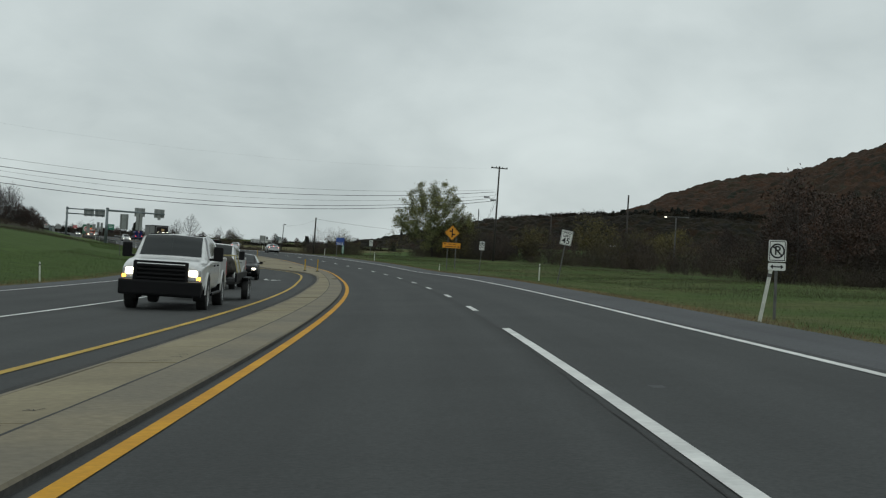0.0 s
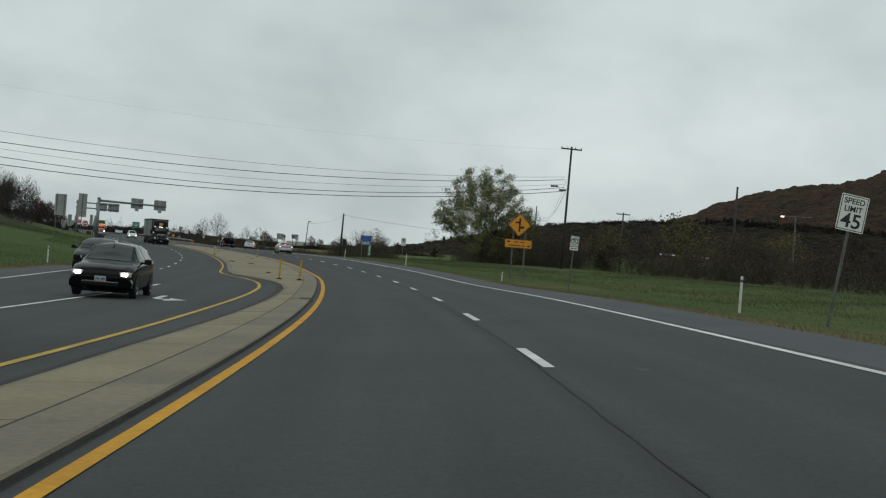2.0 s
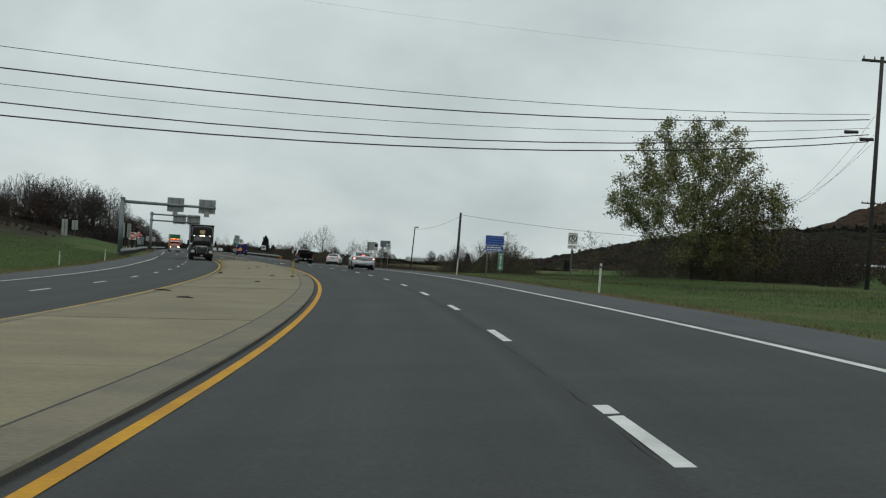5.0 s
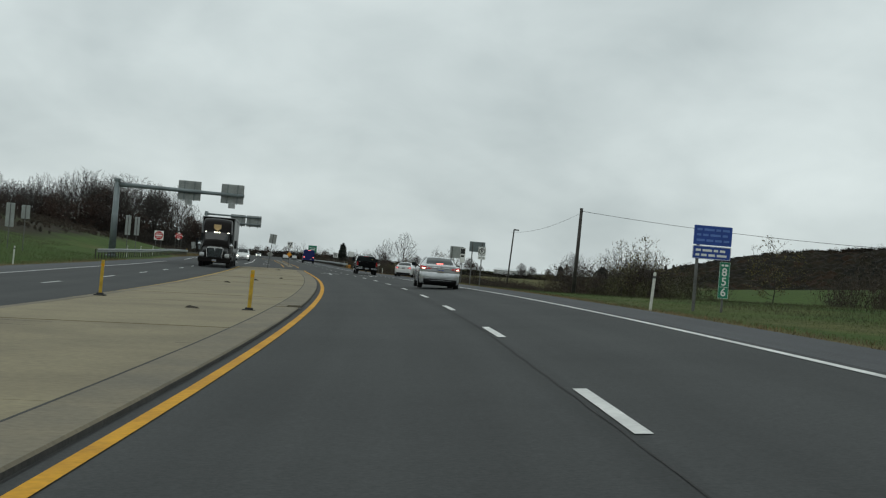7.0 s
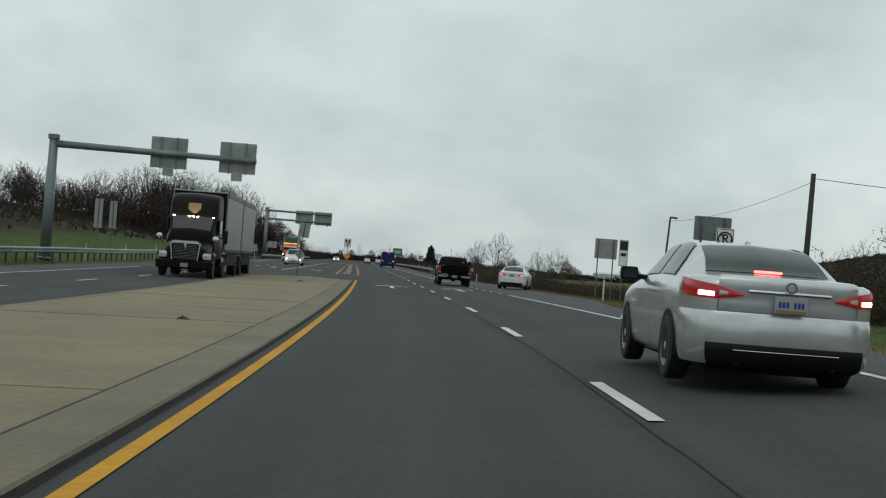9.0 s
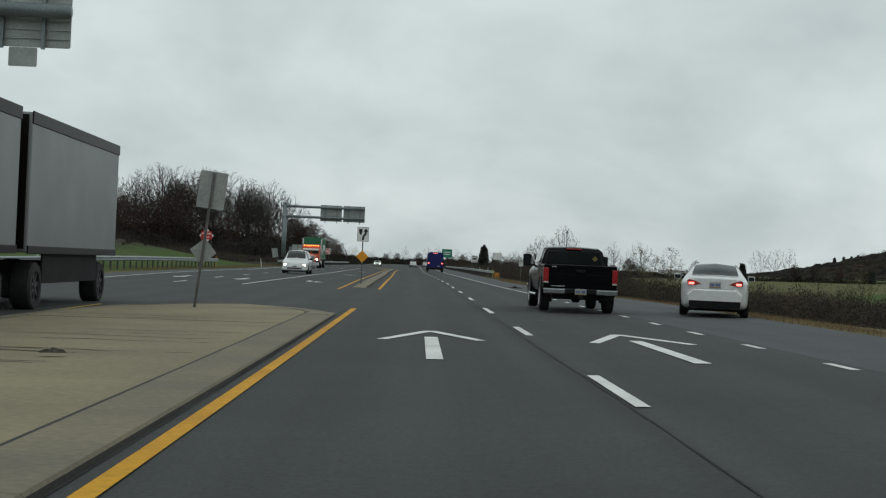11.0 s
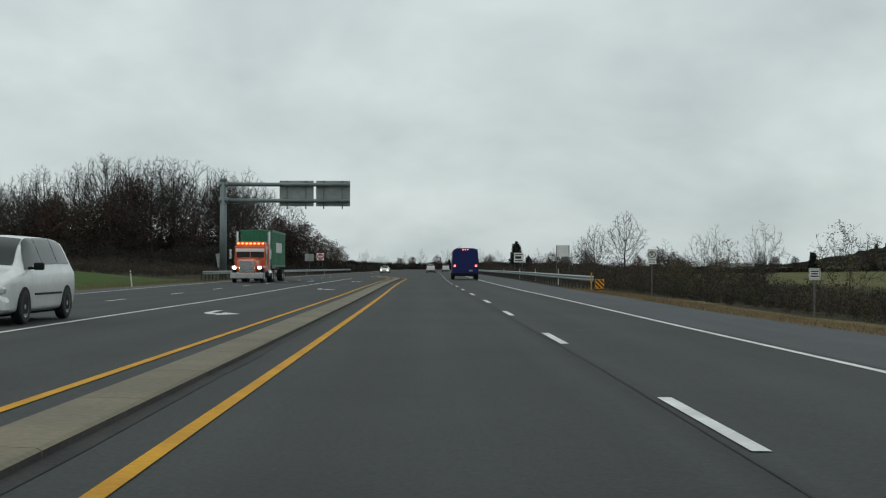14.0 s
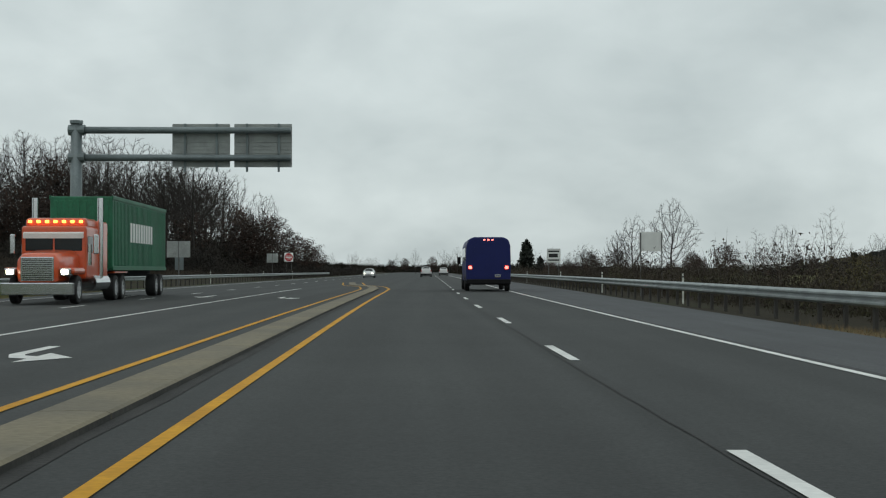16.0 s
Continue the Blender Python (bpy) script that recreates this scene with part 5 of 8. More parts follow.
def wheel(parent, x, y, r, w, rim, key):
    """Tyre with a rim, hub and spokes; side faces outwards."""
    if key not in WHEELS:
        tb = lathe([(-w / 2, r * 0.62), (-w / 2, r * 0.9), (-w * 0.40, r * 0.985), (-w * 0.2, r), (w * 0.2, r), (w * 0.40, r * 0.985), (w / 2, r * 0.9), (w / 2, r * 0.62)], 28, caps=False)
        rb = lathe([(w * 0.30, r * 0.2), (w * 0.30, r * 0.60), (w * 0.47, r * 0.66), (w * 0.47, r * 0.61), (w * 0.2, r * 0.58), (w * 0.2, r * 0.1)], 28)
        sp = bmesh.new()
        for k in range(7):
            a = 2 * math.pi * k / 7 + 0.2
            c, s = math.cos(a), math.sin(a)
            q = rbox(w * 0.32, w * 0.44, r * 0.05, r * 0.62, -r * 0.085, r * 0.085, 0.006)
            bmesh.ops.rotate(q, verts=q.verts, cent=(0, 0, 0), matrix=Matrix.Rotation(a, 3, "X"))
            joined(sp, q)
        joined(sp, lathe([(w * 0.3, r * 0.14), (w * 0.46, r * 0.14), (w * 0.48, r * 0.08)], 14))
        made = []
        for nm, bb in (("tyre", tb), ("rim", rb), ("spokes", sp)):
            bmesh.ops.recalc_face_normals(bb, faces=bb.faces)
            me = bpy.data.meshes.new(nm)
            bb.to_mesh(me)
            bb.free()
            me.materials.append(TYRE if nm == "tyre" else rim)
            made.append(me)
        WHEELS[key] = made
    tyre, rm, spk = WHEELS[key]
    t = new("wheel", tyre)
    t.parent = parent
    t.matrix_basis = pose(x, y, r, 0, 0, 0 if x > 0 else 180)
    for nm, me in (("rim", rm), ("spokes", spk)):
        o = new(nm, me)
        o.parent = t
    return t


def arch(parent, x, y, r, h0):
    """Dark wheel housing let into the body's side."""
    pts = [(y + r * math.cos(radians(a)), h0 + max(r * math.sin(radians(a)), -h0 * 0.45)) for a in range(-20, 201, 10)]
    part("wheel_housing", side_prism(pts, x - 0.30 if x > 0 else x, x if x > 0 else x + 0.30), UNDERSIDE, parent)


def mirror_pair(parent, shell_w, y, z, mat, big=False):
    for q in (-1, 1):
        w, h = (0.24, 0.36) if big else (0.20, 0.15)
        b = rbox(q * (shell_w + 0.14) - w / 2, q * (shell_w + 0.14) + w / 2, y - 0.06, y + 0.07, z, z + h, 0.035, 2)
        m = part("wing_mirror", b, mat, parent)
        part("mirror_arm", tube((q * (shell_w - 0.12), y + 0.04, z + 0.03), (q * (shell_w + 0.1), y + 0.02, z + 0.05), 0.03, 0.03, 8), BLACK_TRIM, m)
        part("mirror_glass", rbox(q * (shell_w + 0.14) - w * 0.4, q * (shell_w + 0.14) + w * 0.4, y - 0.066, y - 0.0605, z + 0.02, z + h - 0.02), GLASS, m)


def car(name, label, m, stations, paint_mat, wheels, glass, front=None, rear=None, category="car", round_top=0.05, mirrors=None, rim=RIM, glass_mat=None, n=44):
    """Body skin, underside, wheels in their housings and windows. Returns the thing and its shell."""
    t = thing(name, label, category, m)
    sh = Shell(stations, round_top)
    part("body", sh.body(n), paint_mat, t, smooth=True)
    st = sh.st
    part("underbody", rbox(-0.7, 0.7, st[0, 0] + 0.25, st[-1, 0] - 0.25, 0.16, 0.34, 0.03), UNDERSIDE, t)
    for y, r, w, x in wheels:
        for q in (-1, 1):
            hw = float(monotone(st[:, 0], st[:, 1], y))
            arch(t, q * (hw + 0.004), y, r * 1.16, r * 1.0)
            wheel(t, q * (hw + 0.014 - w / 2), y, r, w, rim, (round(r, 3), round(w, 3), rim.name))
    for nm, y0, y1, v0, v1, both in glass:
        gm = (glass_mat or GLASS) if nm == "rear_window" else WINDSCREEN if nm == "windscreen" else GLASS
        if both:
            for q in (-1, 1):
                part(nm, sh.patch(y0, y1, v0, v1, q), gm, t, smooth=True)
        else:
            b = sh.patch(y0, y1, v0, v1, 1)
            sh.patch(y0, y1, v0, v1, -1, bm=b)
            bmesh.ops.remove_doubles(b, verts=b.verts, dist=0.02)
            part(nm, b, gm, t, smooth=True)
    if mirrors:
        mirror_pair(t, *mirrors)
    return t, sh


# v on a shell: 0.60 shoulder line, 0.72 to 0.84 side glass, above 0.88 the roof
SEDAN = [(0.00, 0.58, 0.40, 0.90, 0.50, 1.02), (0.06, 0.73, 0.30, 0.93, 0.60, 1.05), (0.20, 0.835, 0.24, 0.95, 0.66, 1.075), (0.45, 0.885, 0.21, 0.965, 0.68, 1.09), (0.72, 0.903, 0.20, 0.975, 0.68, 1.105),
         (1.10, 0.912, 0.19, 0.985, 0.625, 1.275), (1.50, 0.915, 0.19, 0.985, 0.59, 1.39), (2.10, 0.915, 0.19, 0.98, 0.575, 1.44), (2.75, 0.915, 0.19, 0.97, 0.58, 1.42),
         (3.25, 0.912, 0.19, 0.96, 0.62, 1.25), (3.70, 0.905, 0.19, 0.94, 0.72, 1.00), (4.35, 0.88, 0.20, 0.84, 0.66, 0.90), (4.72, 0.80, 0.22, 0.70, 0.56, 0.77), (4.87, 0.62, 0.30, 0.58, 0.42, 0.64)]
SEDAN_GLASS = [("side_window", (1.35, 1.62), (2.18, 2.20), 0.645, 0.80, True), ("side_window", (2.26, 2.28), (3.30, 2.80), 0.645, 0.80, True),
               ("rear_window", (0.78, 0.78), (1.48, 1.48), 0.815, 1.0, False), ("windscreen", (2.84, 2.84), (3.62, 3.62), 0.815, 1.0, False)]
SEDAN_WHEELS = [(1.10, 0.33, 0.22, 0.80), (3.88, 0.33, 0.22, 0.80)]


def tail_lamp(t, pts, y0, y1, mat, name="tail_lamp", lit=None):
    for q in (-1, 1):
        p = part(name, prism([(q * x, z) for x, z in pts][::q], y0, y1, r=0.008), mat, t, "red tail lamp lens")
        if lit:
            part("lit_bulb", rbox(*sorted((q * lit[0], q * lit[1])), y0 - 0.012, y0 + 0.02, lit[2], lit[3], 0.01), lit[4], p)


def plate(t, x, y, z, w=0.31, h=0.16, face=-1):
    p = part("number_plate", rbox(x - w / 2, x + w / 2, y - 0.006, y + 0.006, z - h / 2, z + h / 2, 0.004), PLATE, t)
    yy = sorted((y + face * 0.007, y + face * 0.010))
    for k in range(7):
        if k != 3:
            xx = x + (k - 3) * w * 0.115
            part("plate_bar", rbox(xx - w * 0.04, xx + w * 0.04, yy[0], yy[1], z - h * 0.14, z + h * 0.2), SIGN_BLUE, p)
    part("plate_strip", rbox(x - w * 0.45, x + w * 0.45, yy[0], yy[1], z - h * 0.46, z - h * 0.28), GOLD, p)


TAIL_T = [0, 0.25, 0.5, 0.62, 0.72, 0.80, 0.88, 1.0]
TAIL_X = [0, 0.27, 0.54, 0.68, 0.79, 0.855, 0.890, 0.908]
TAIL_Y = [-0.115, -0.105, -0.075, -0.035, 0.045, 0.15, 0.30, 0.66]


def wrap(rows, a, b, n=36, span=None):
    """A skin wrapped round the tail of a sedan from a to b (-1 to 1). rows: height, and how far it stands out;
    with span (low and high edge at the inner and outer end) heights run from 0 to 1 between those edges."""
    bm = bmesh.new()
    grid = []
    for i in range(n + 1):
        t = a + (b - a) * i / n
        x, y = float(monotone(TAIL_T, TAIL_X, abs(t))), float(monotone(TAIL_T, TAIL_Y, abs(t)))
        x2, y2 = float(monotone(TAIL_T, TAIL_X, min(abs(t) + 0.01, 1))), float(monotone(TAIL_T, TAIL_Y, min(abs(t) + 0.01, 1)))
        if abs(t) > 0.985:
            x2, y2 = x + 0.0005, y + 0.01
        d = math.hypot(x2 - x, y2 - y) or 1
        nx, ny = (y2 - y) / d, -(x2 - x) / d
        sg = 1 if t >= 0 else -1
        row = []
        for z, o in rows:
            if span:
                f = (abs(t) - min(abs(a), abs(b))) / abs(b - a)
                lo, hi = span[0] + (span[1] - span[0]) * f, span[2] + (span[3] - span[2]) * f
                z = lo + (hi - lo) * z
            k = min(1.0, max(0.0, (0.96 - abs(t)) / 0.2))
            o = 0.004 + (o - 0.004) * k if o > 0 else o * (0.4 + 0.6 * k)
            row.append(bm.verts.new((sg * (x + nx * o), y + ny * o, z)))
        grid.append(row)
    for i in range(n):
        for j in range(len(rows) - 1):
            bm.faces.new((grid[i][j], grid[i + 1][j], grid[i + 1][j + 1], grid[i][j + 1]))
    return bm


def silver_sedan():
    t, sh = car("sedan", "silver four-door sedan with lit brake lamps in the travel lane", spot(181.75, 1.66, 0.004, -0.5, "road"), SEDAN, SILVER, SEDAN_WHEELS, SEDAN_GLASS, round_top=0.025,
                mirrors=(0.90, 3.02, 0.98, BLACK_TRIM), glass_mat=GLASS_GREY)
    part("bumper", wrap([(0.24, -0.09), (0.30, -0.035), (0.40, 0.0), (0.48, 0.013), (0.58, 0.016), (0.67, 0.010), (0.72, 0.0), (0.745, -0.012)], -0.97, 0.97), SILVER, t, smooth=True)
    part("rear_diffuser", wrap([(0.215, -0.10), (0.25, -0.03), (0.30, 0.004), (0.38, 0.020), (0.435, 0.024), (0.45, 0.010)], -0.67, 0.67), BLACK_TRIM, t, "black lower bumper insert", True)
    part("chrome_strip", wrap([(0.372, 0.004), (0.38, 0.018), (0.395, 0.022), (0.405, 0.008)], -0.46, 0.46), CHROME, t, smooth=True)
    lid = part("boot_lid", wrap([(0.748, -0.016), (0.76, -0.012), (0.84, -0.014), (0.90, -0.012), (0.95, -0.006), (1.03, -0.002), (1.06, -0.006), (1.08, -0.03), (1.092, -0.10), (1.10, -0.30)], -0.60, 0.60), SILVER, t, smooth=True)
    for q in (-1, 1):
        part("quarter_panel", wrap([(0.745, -0.012), (0.80, -0.008), (0.92, -0.008), (1.0, -0.012), (1.045, -0.04), (1.07, -0.12)], *sorted((q * 0.605, q * 0.99)), 16), SILVER, t, smooth=True)
    part("chrome_strip", wrap([(0.93, -0.02), (0.935, 0.008), (0.96, 0.008), (0.97, -0.015)], -0.36, 0.36), CHROME, lid, smooth=True)
    part("badge", ring(0, 1.005, 0.035, 0.055, -0.145, 20), CHROME, lid, "plain chrome ring badge")
    for q in (-1, 1):
        for w0, w1, lo0, lo1, hi0, hi1, nm in ((0.40, 0.60, 0.900, 0.862, 0.915, 0.985, "glowing red lens on the boot lid"), (0.605, 0.95, 0.860, 0.872, 0.987, 1.05, "glowing red lens wrapping the corner")):
            p = part("tail_lamp", wrap([(0.0, 0.0), (0.25, 0.008), (0.75, 0.008), (1.0, -0.004)], *((w0, w1) if q > 0 else (-w1, -w0)), 12, (lo0, lo1, hi0, hi1)), TAIL_GLOW, t, nm, True)
        part("lit_bulb", wrap([(0.0, 0.012), (0.5, 0.016), (1.0, 0.012)], *((0.63, 0.75) if q > 0 else (-0.75, -0.63)), 8, (0.882, 0.886, 0.925, 0.93)), TAIL_HOT, p)
        part("reverse_lens", wrap([(0.0, 0.009), (0.5, 0.012), (1.0, 0.009)], *((0.53, 0.595) if q > 0 else (-0.595, -0.53)), 8, (0.905, 0.895, 0.93, 0.945)), LAMP_CLEAR, p, "pale clear lens")
    plate(t, 0, -0.165, 0.84)
    part("high_brake_lamp", rbox(-0.14, 0.14, 0.74, 0.79, 1.135, 1.16, 0.008), TAIL_LIT, t, "lit high brake lamp")
    for x in (-0.45, 0.45):
        part("exhaust_tip", tube((x, -0.07, 0.285), (x, 0.12, 0.29), 0.035, 0.035, 12), UNDERSIDE, t)
    for q in (-1, 1):
        for y in (1.95, 2.85):
            part("door_handle", rbox(*sorted((q * 0.905, q * 0.935)), y - 0.09, y + 0.09, 0.87, 0.895, 0.008), CHROME, t)
        for y in (1.42, 2.24, 3.30):
            part("door_gap", sh.patch((y - 0.004, y - 0.004), (y + 0.004, y + 0.004), 0.22, 0.62, q, 0.003, 1, 12), BLACK_TRIM, t)
        part("headlamp", rbox(*sorted((q * 0.52, q * 0.80)), 4.55, 4.76, 0.62, 0.75, 0.03, 2), LAMP_CLEAR, t)
    part("bumper", prism([(-0.80, 0.30), (0.80, 0.30), (0.84, 0.5), (0.7, 0.62), (-0.7, 0.62), (-0.84, 0.5)], 4.55, 4.90, r=0.04), SILVER, t)
    part("shark_fin_antenna", side_prism([(1.62, 1.42), (1.85, 1.435), (1.66, 1.48)], -0.02, 0.02), SILVER, t)


silver_sedan()


def white_sedan(m):
    t, sh = car("sedan", "white four-door sedan waiting ahead of the black pickup", m, SEDAN, WHITE_PAINT, SEDAN_WHEELS, SEDAN_GLASS, mirrors=(0.90, 3.02, 0.98, WHITE_PAINT), glass_mat=GLASS_GREY)
    part("bumper", prism([(-0.70, 0.40), (0.70, 0.40), (0.735, 0.60), (0.58, 0.74), (-0.58, 0.74), (-0.735, 0.60)], -0.06, 0.25, r=0.035), WHITE_PAINT, t)
    part("rear_diffuser", prism([(-0.66, 0.26), (0.66, 0.26), (0.68, 0.44), (-0.68, 0.44)], -0.075, 0.2, r=0.02), BLACK_TRIM, t)
    tail_lamp(t, [(0.36, 0.88), (0.54, 0.84), (0.72, 0.85), (0.735, 0.96), (0.68, 1.0), (0.52, 0.96)], -0.03, 0.14, TAIL_RED, lit=(0.55, 0.69, 0.86, 0.92, TAIL_LIT))
    plate(t, 0, -0.02, 0.86)
    part("boot_lid", prism([(-0.50, 0.74), (0.50, 0.74), (0.56, 0.86), (0.55, 1.04), (-0.55, 1.04), (-0.56, 0.86)], -0.012, 0.10, r=0.02), WHITE_PAINT, t)


white_sedan(spot(252.5, 6.0, 0.012, -12, "road"))

PICK = [(0.0, 0.95, 0.62, 1.20, 0.80, 1.24), (0.1, 0.985, 0.50, 1.22, 0.84, 1.25), (1.0, 1.0, 0.48, 1.25, 0.80, 1.76), (1.05, 1.0, 0.48, 1.25, 0.80, 1.79), (1.8, 1.0, 0.48, 1.25, 0.79, 1.83),
        (2.7, 1.0, 0.48, 1.24, 0.79, 1.81), (3.15, 1.0, 0.48, 1.22, 0.82, 1.53), (3.5, 1.0, 0.48, 1.20, 0.86, 1.28), (4.4, 0.985, 0.48, 1.14, 0.86, 1.23), (4.75, 0.96, 0.50, 1.08, 0.82, 1.15), (4.86, 0.90, 0.56, 1.02, 0.76, 1.07)]


def pickup(name, label, m, mat, front_guard=False, lit_front=False):
    """Crew-cab pickup; y = 0 at the tailgate, nose at about 6.1."""
    t = thing(name, label, "pickup truck", m)
    # cab and bonnet
    st = [(y + 1.25, w, lo, s, wt, tp) for y, w, lo, s, wt, tp in PICK]
    st = [(1.88, 0.99, 0.52, 1.24, 0.80, 1.76)] + [x for x in st if x[0] > 2.2]
    sh = Shell(st, 0.03)
    part("cab", sh.body(40), mat, t, smooth=True)
    # load bed
    b = rbox(-1.0, -0.90, 0.04, 1.90, 0.62, 1.30, 0.03, 2)
    rbox(0.90, 1.0, 0.04, 1.90, 0.62, 1.30, 0.03, 2, b)
    rbox(-0.92, 0.92, 0.04, 1.90, 0.62, 0.74, 0.0, 1, b)
    rbox(-0.92, 0.92, 1.80, 1.90, 0.62, 1.28, 0.02, 1, b)
    part("load_bed", b, mat, t)
    gate = part("tailgate", rbox(-0.86, 0.86, -0.02, 0.06, 0.66, 1.30, 0.02, 2), mat, t)
    part("tailgate_handle", rbox(-0.13, 0.13, -0.035, -0.015, 1.10, 1.18, 0.01), BLACK_TRIM, gate)
    part("tailgate_ridge", rbox(-0.80, 0.80, -0.03, -0.015, 0.82, 1.05, 0.008), mat, gate)
    bar = part("rear_bumper", prism([(-0.98, 0.50), (0.98, 0.50), (0.98, 0.66), (-0.98, 0.66)], -0.20, 0.02, r=0.03), BLACK_TRIM, t)
    for q in (-1, 1):
        part("bumper_corner", rbox(*sorted((q * 0.42, q * 1.0)), -0.215, 0.02, 0.50, 0.645, 0.03, 3), DARK_CHROME, bar, "chrome bumper corner")
        p = part("tail_lamp", rbox(*sorted((q * 0.865, q * 1.012)), -0.025, 0.14, 0.80, 1.20, 0.02, 2), TAIL_RED, t, "red tail lamp")
        part("reverse_lamp", rbox(*sorted((q * 0.87, q * 1.0)), -0.030, 0.0, 0.79, 0.83, 0.006), LAMP_CLEAR, p)
    plate(t, 0, -0.215, 0.575)
    part("underbody", rbox(-0.75, 0.75, 0.1, 5.7, 0.36, 0.62, 0.03), UNDERSIDE, t)
    part("axle", tube((-0.8, 1.0, 0.42), (0.8, 1.0, 0.42), 0.07, 0.07, 10), UNDERSIDE, t)
    part("differential", lathe([(-0.16, 0.04), (-0.08, 0.16), (0.08, 0.16), (0.16, 0.04)], 12), UNDERSIDE, t).matrix_basis = pose(0, 1.0, 0.42)
    part("exhaust", tube((0.72, -0.05, 0.42), (0.72, 1.8, 0.45), 0.05, 0.05, 10), UNDERSIDE, t)
    part("tow_hitch", rbox(-0.06, 0.06, -0.26, 0.3, 0.40, 0.48, 0.01), UNDERSIDE, t)
    for y in (1.0, 4.85):
        for q in (-1, 1):
            arch(t, q * 1.006, y, 0.50, 0.44)
            wheel(t, q * 0.89, y, 0.41, 0.27, RIM, (0.41, 0.27, "RIM"))
            part("arch_lip", side_prism([(y + 0.54 * math.cos(radians(a)), 0.44 + 0.54 * math.sin(radians(a))) for a in range(0, 181, 12)]
                                        + [(y + 0.495 * math.cos(radians(a)), 0.44 + 0.495 * math.sin(radians(a))) for a in range(180, -1, -12)], *sorted((q * 0.98, q * 1.022))), mat, t)
    for y0, y1 in (((2.36, 2.42), (3.18, 3.18)), ((3.26, 3.26), (4.36, 3.98))):
        for q in (-1, 1):
            part("side_window", sh.patch(y0, y1, 0.645, 0.80, q), WINDSCREEN, t, smooth=True)
    b = sh.patch((4.02, 4.02), (4.66, 4.66), 0.815, 1.0, 1)
    sh.patch((4.02, 4.02), (4.66, 4.66), 0.815, 1.0, -1, bm=b)
    part("windscreen", b, WINDSCREEN, t, smooth=True)
    part("rear_window", prism([(-0.84, 1.33), (0.84, 1.33), (0.74, 1.70), (-0.74, 1.70)], 1.845, 1.885, r=0.008), GLASS, t)
    part("high_brake_lamp", rbox(-0.22, 0.22, 1.85, 1.92, 1.735, 1.775, 0.01), TAIL_RED, t)
    for q in (-1, 1):
        for y in (2.62, 3.46):
            part("door_handle", rbox(*sorted((q * 0.985, q * 1.022)), y - 0.1, y + 0.1, 1.10, 1.14, 0.01), CHROME if mat is BLACK_PAINT else BLACK_TRIM, t)
        for y in (2.30, 3.22, 4.40):
            part("door_gap", sh.patch((y - 0.006, y - 0.006), (y + 0.006, y + 0.006), 0.22, 0.62, q, 0.003, 1, 12), UNDERSIDE, t)
        part("running_board", tube((q * 1.02, 2.1, 0.43), (q * 1.02, 4.2, 0.43), 0.038, 0.038, 10), CHROME if mat is BLACK_PAINT else BLACK_TRIM, t, "side step tube")
    mirror_pair(t, 1.02, 4.20, 1.24, BLACK_TRIM, True)
    # nose
    part("front_bumper", prism([(-1.0, 0.46), (1.0, 0.46), (1.0, 0.70), (-1.0, 0.70)], 5.95, 6.22, r=0.04), BLACK_TRIM if front_guard else CHROME, t)
    g = part("grille", rbox(-0.62, 0.62, 6.02, 6.16, 0.70, 1.13, 0.03), BLACK_TRIM, t)
    part("grille_bar", rbox(-0.64, 0.64, 6.10, 6.18, 0.90, 0.95, 0.01), CHROME if not front_guard else BLACK_TRIM, g)
    for q in (-1, 1):
        p = part("headlamp", rbox(*sorted((q * 0.64, q * 0.94)), 5.95, 6.14, 0.76, 1.04, 0.03, 2), LAMP_CLEAR, t)
        if lit_front:
            part("lit_bulb", rbox(*sorted((q * 0.66, q * 0.86)), 6.12, 6.17, 0.88, 1.02, 0.03, 2), HEAD_LIT, p, "lit headlamp bulb")
            part("turn_lamp", rbox(*sorted((q * 0.84, q * 0.95)), 6.10, 6.15, 0.78, 0.88, 0.02), AMBER_LIT, p, "lit amber lamp")
    if front_guard:
        b = rbox(-1.0, 1.0, 6.18, 6.36, 0.40, 0.76, 0.05, 2)
        for x in (-0.62, 0.62):
            rbox(x - 0.04, x + 0.04, 6.22, 6.32, 0.5, 1.20, 0.02, 1, b)
        for z in (0.80, 0.90, 1.0, 1.09, 1.18):
            rbox(-0.64, 0.64, 6.24, 6.30, z - 0.028, z + 0.028, 0.015, 1, b)
        for q in (-1, 1):
            rbox(*sorted((q * 0.66, q * 1.0)), 6.20, 6.28, 0.70, 0.76, 0.015, 1, b)
        part("grille_guard", b, BLACK_TRIM, t, "black grille guard")
    return t


t = pickup("pickup_truck", "black crew-cab pickup with chrome bumper corners in the lane", spot(253.3, 2.5, 0.012, -0.5, "road"), BLACK_PAINT)
part("aerial", tube((-0.2, 2.1, 1.78), (-0.2, 2.1, 2.30), 0.008, 0.006, 6), BLACK_TRIM, t)
part("aerial_ball", lathe([(-0.03, 0.01), (0, 0.035), (0.03, 0.01)], 10), POST_STEEL, t).matrix_basis = pose(-0.2, 2.1, 2.24, 0, 90, 0)
part("window_sticker", prism(turned(round_rect(0.12, 0.12, 0.01, cx=0.60, cz=1.50), 45, 0.60, 1.50), 1.836, 1.842), LEAF_YELLOW, t, "small yellow diamond sticker")
part("badge", rbox(-0.80, -0.42, -0.036, -0.02, 0.70, 0.73), CHROME, t)
part("badge", rbox(-0.78, -0.66, -0.036, -0.02, 1.22, 1.25), CHROME, t)

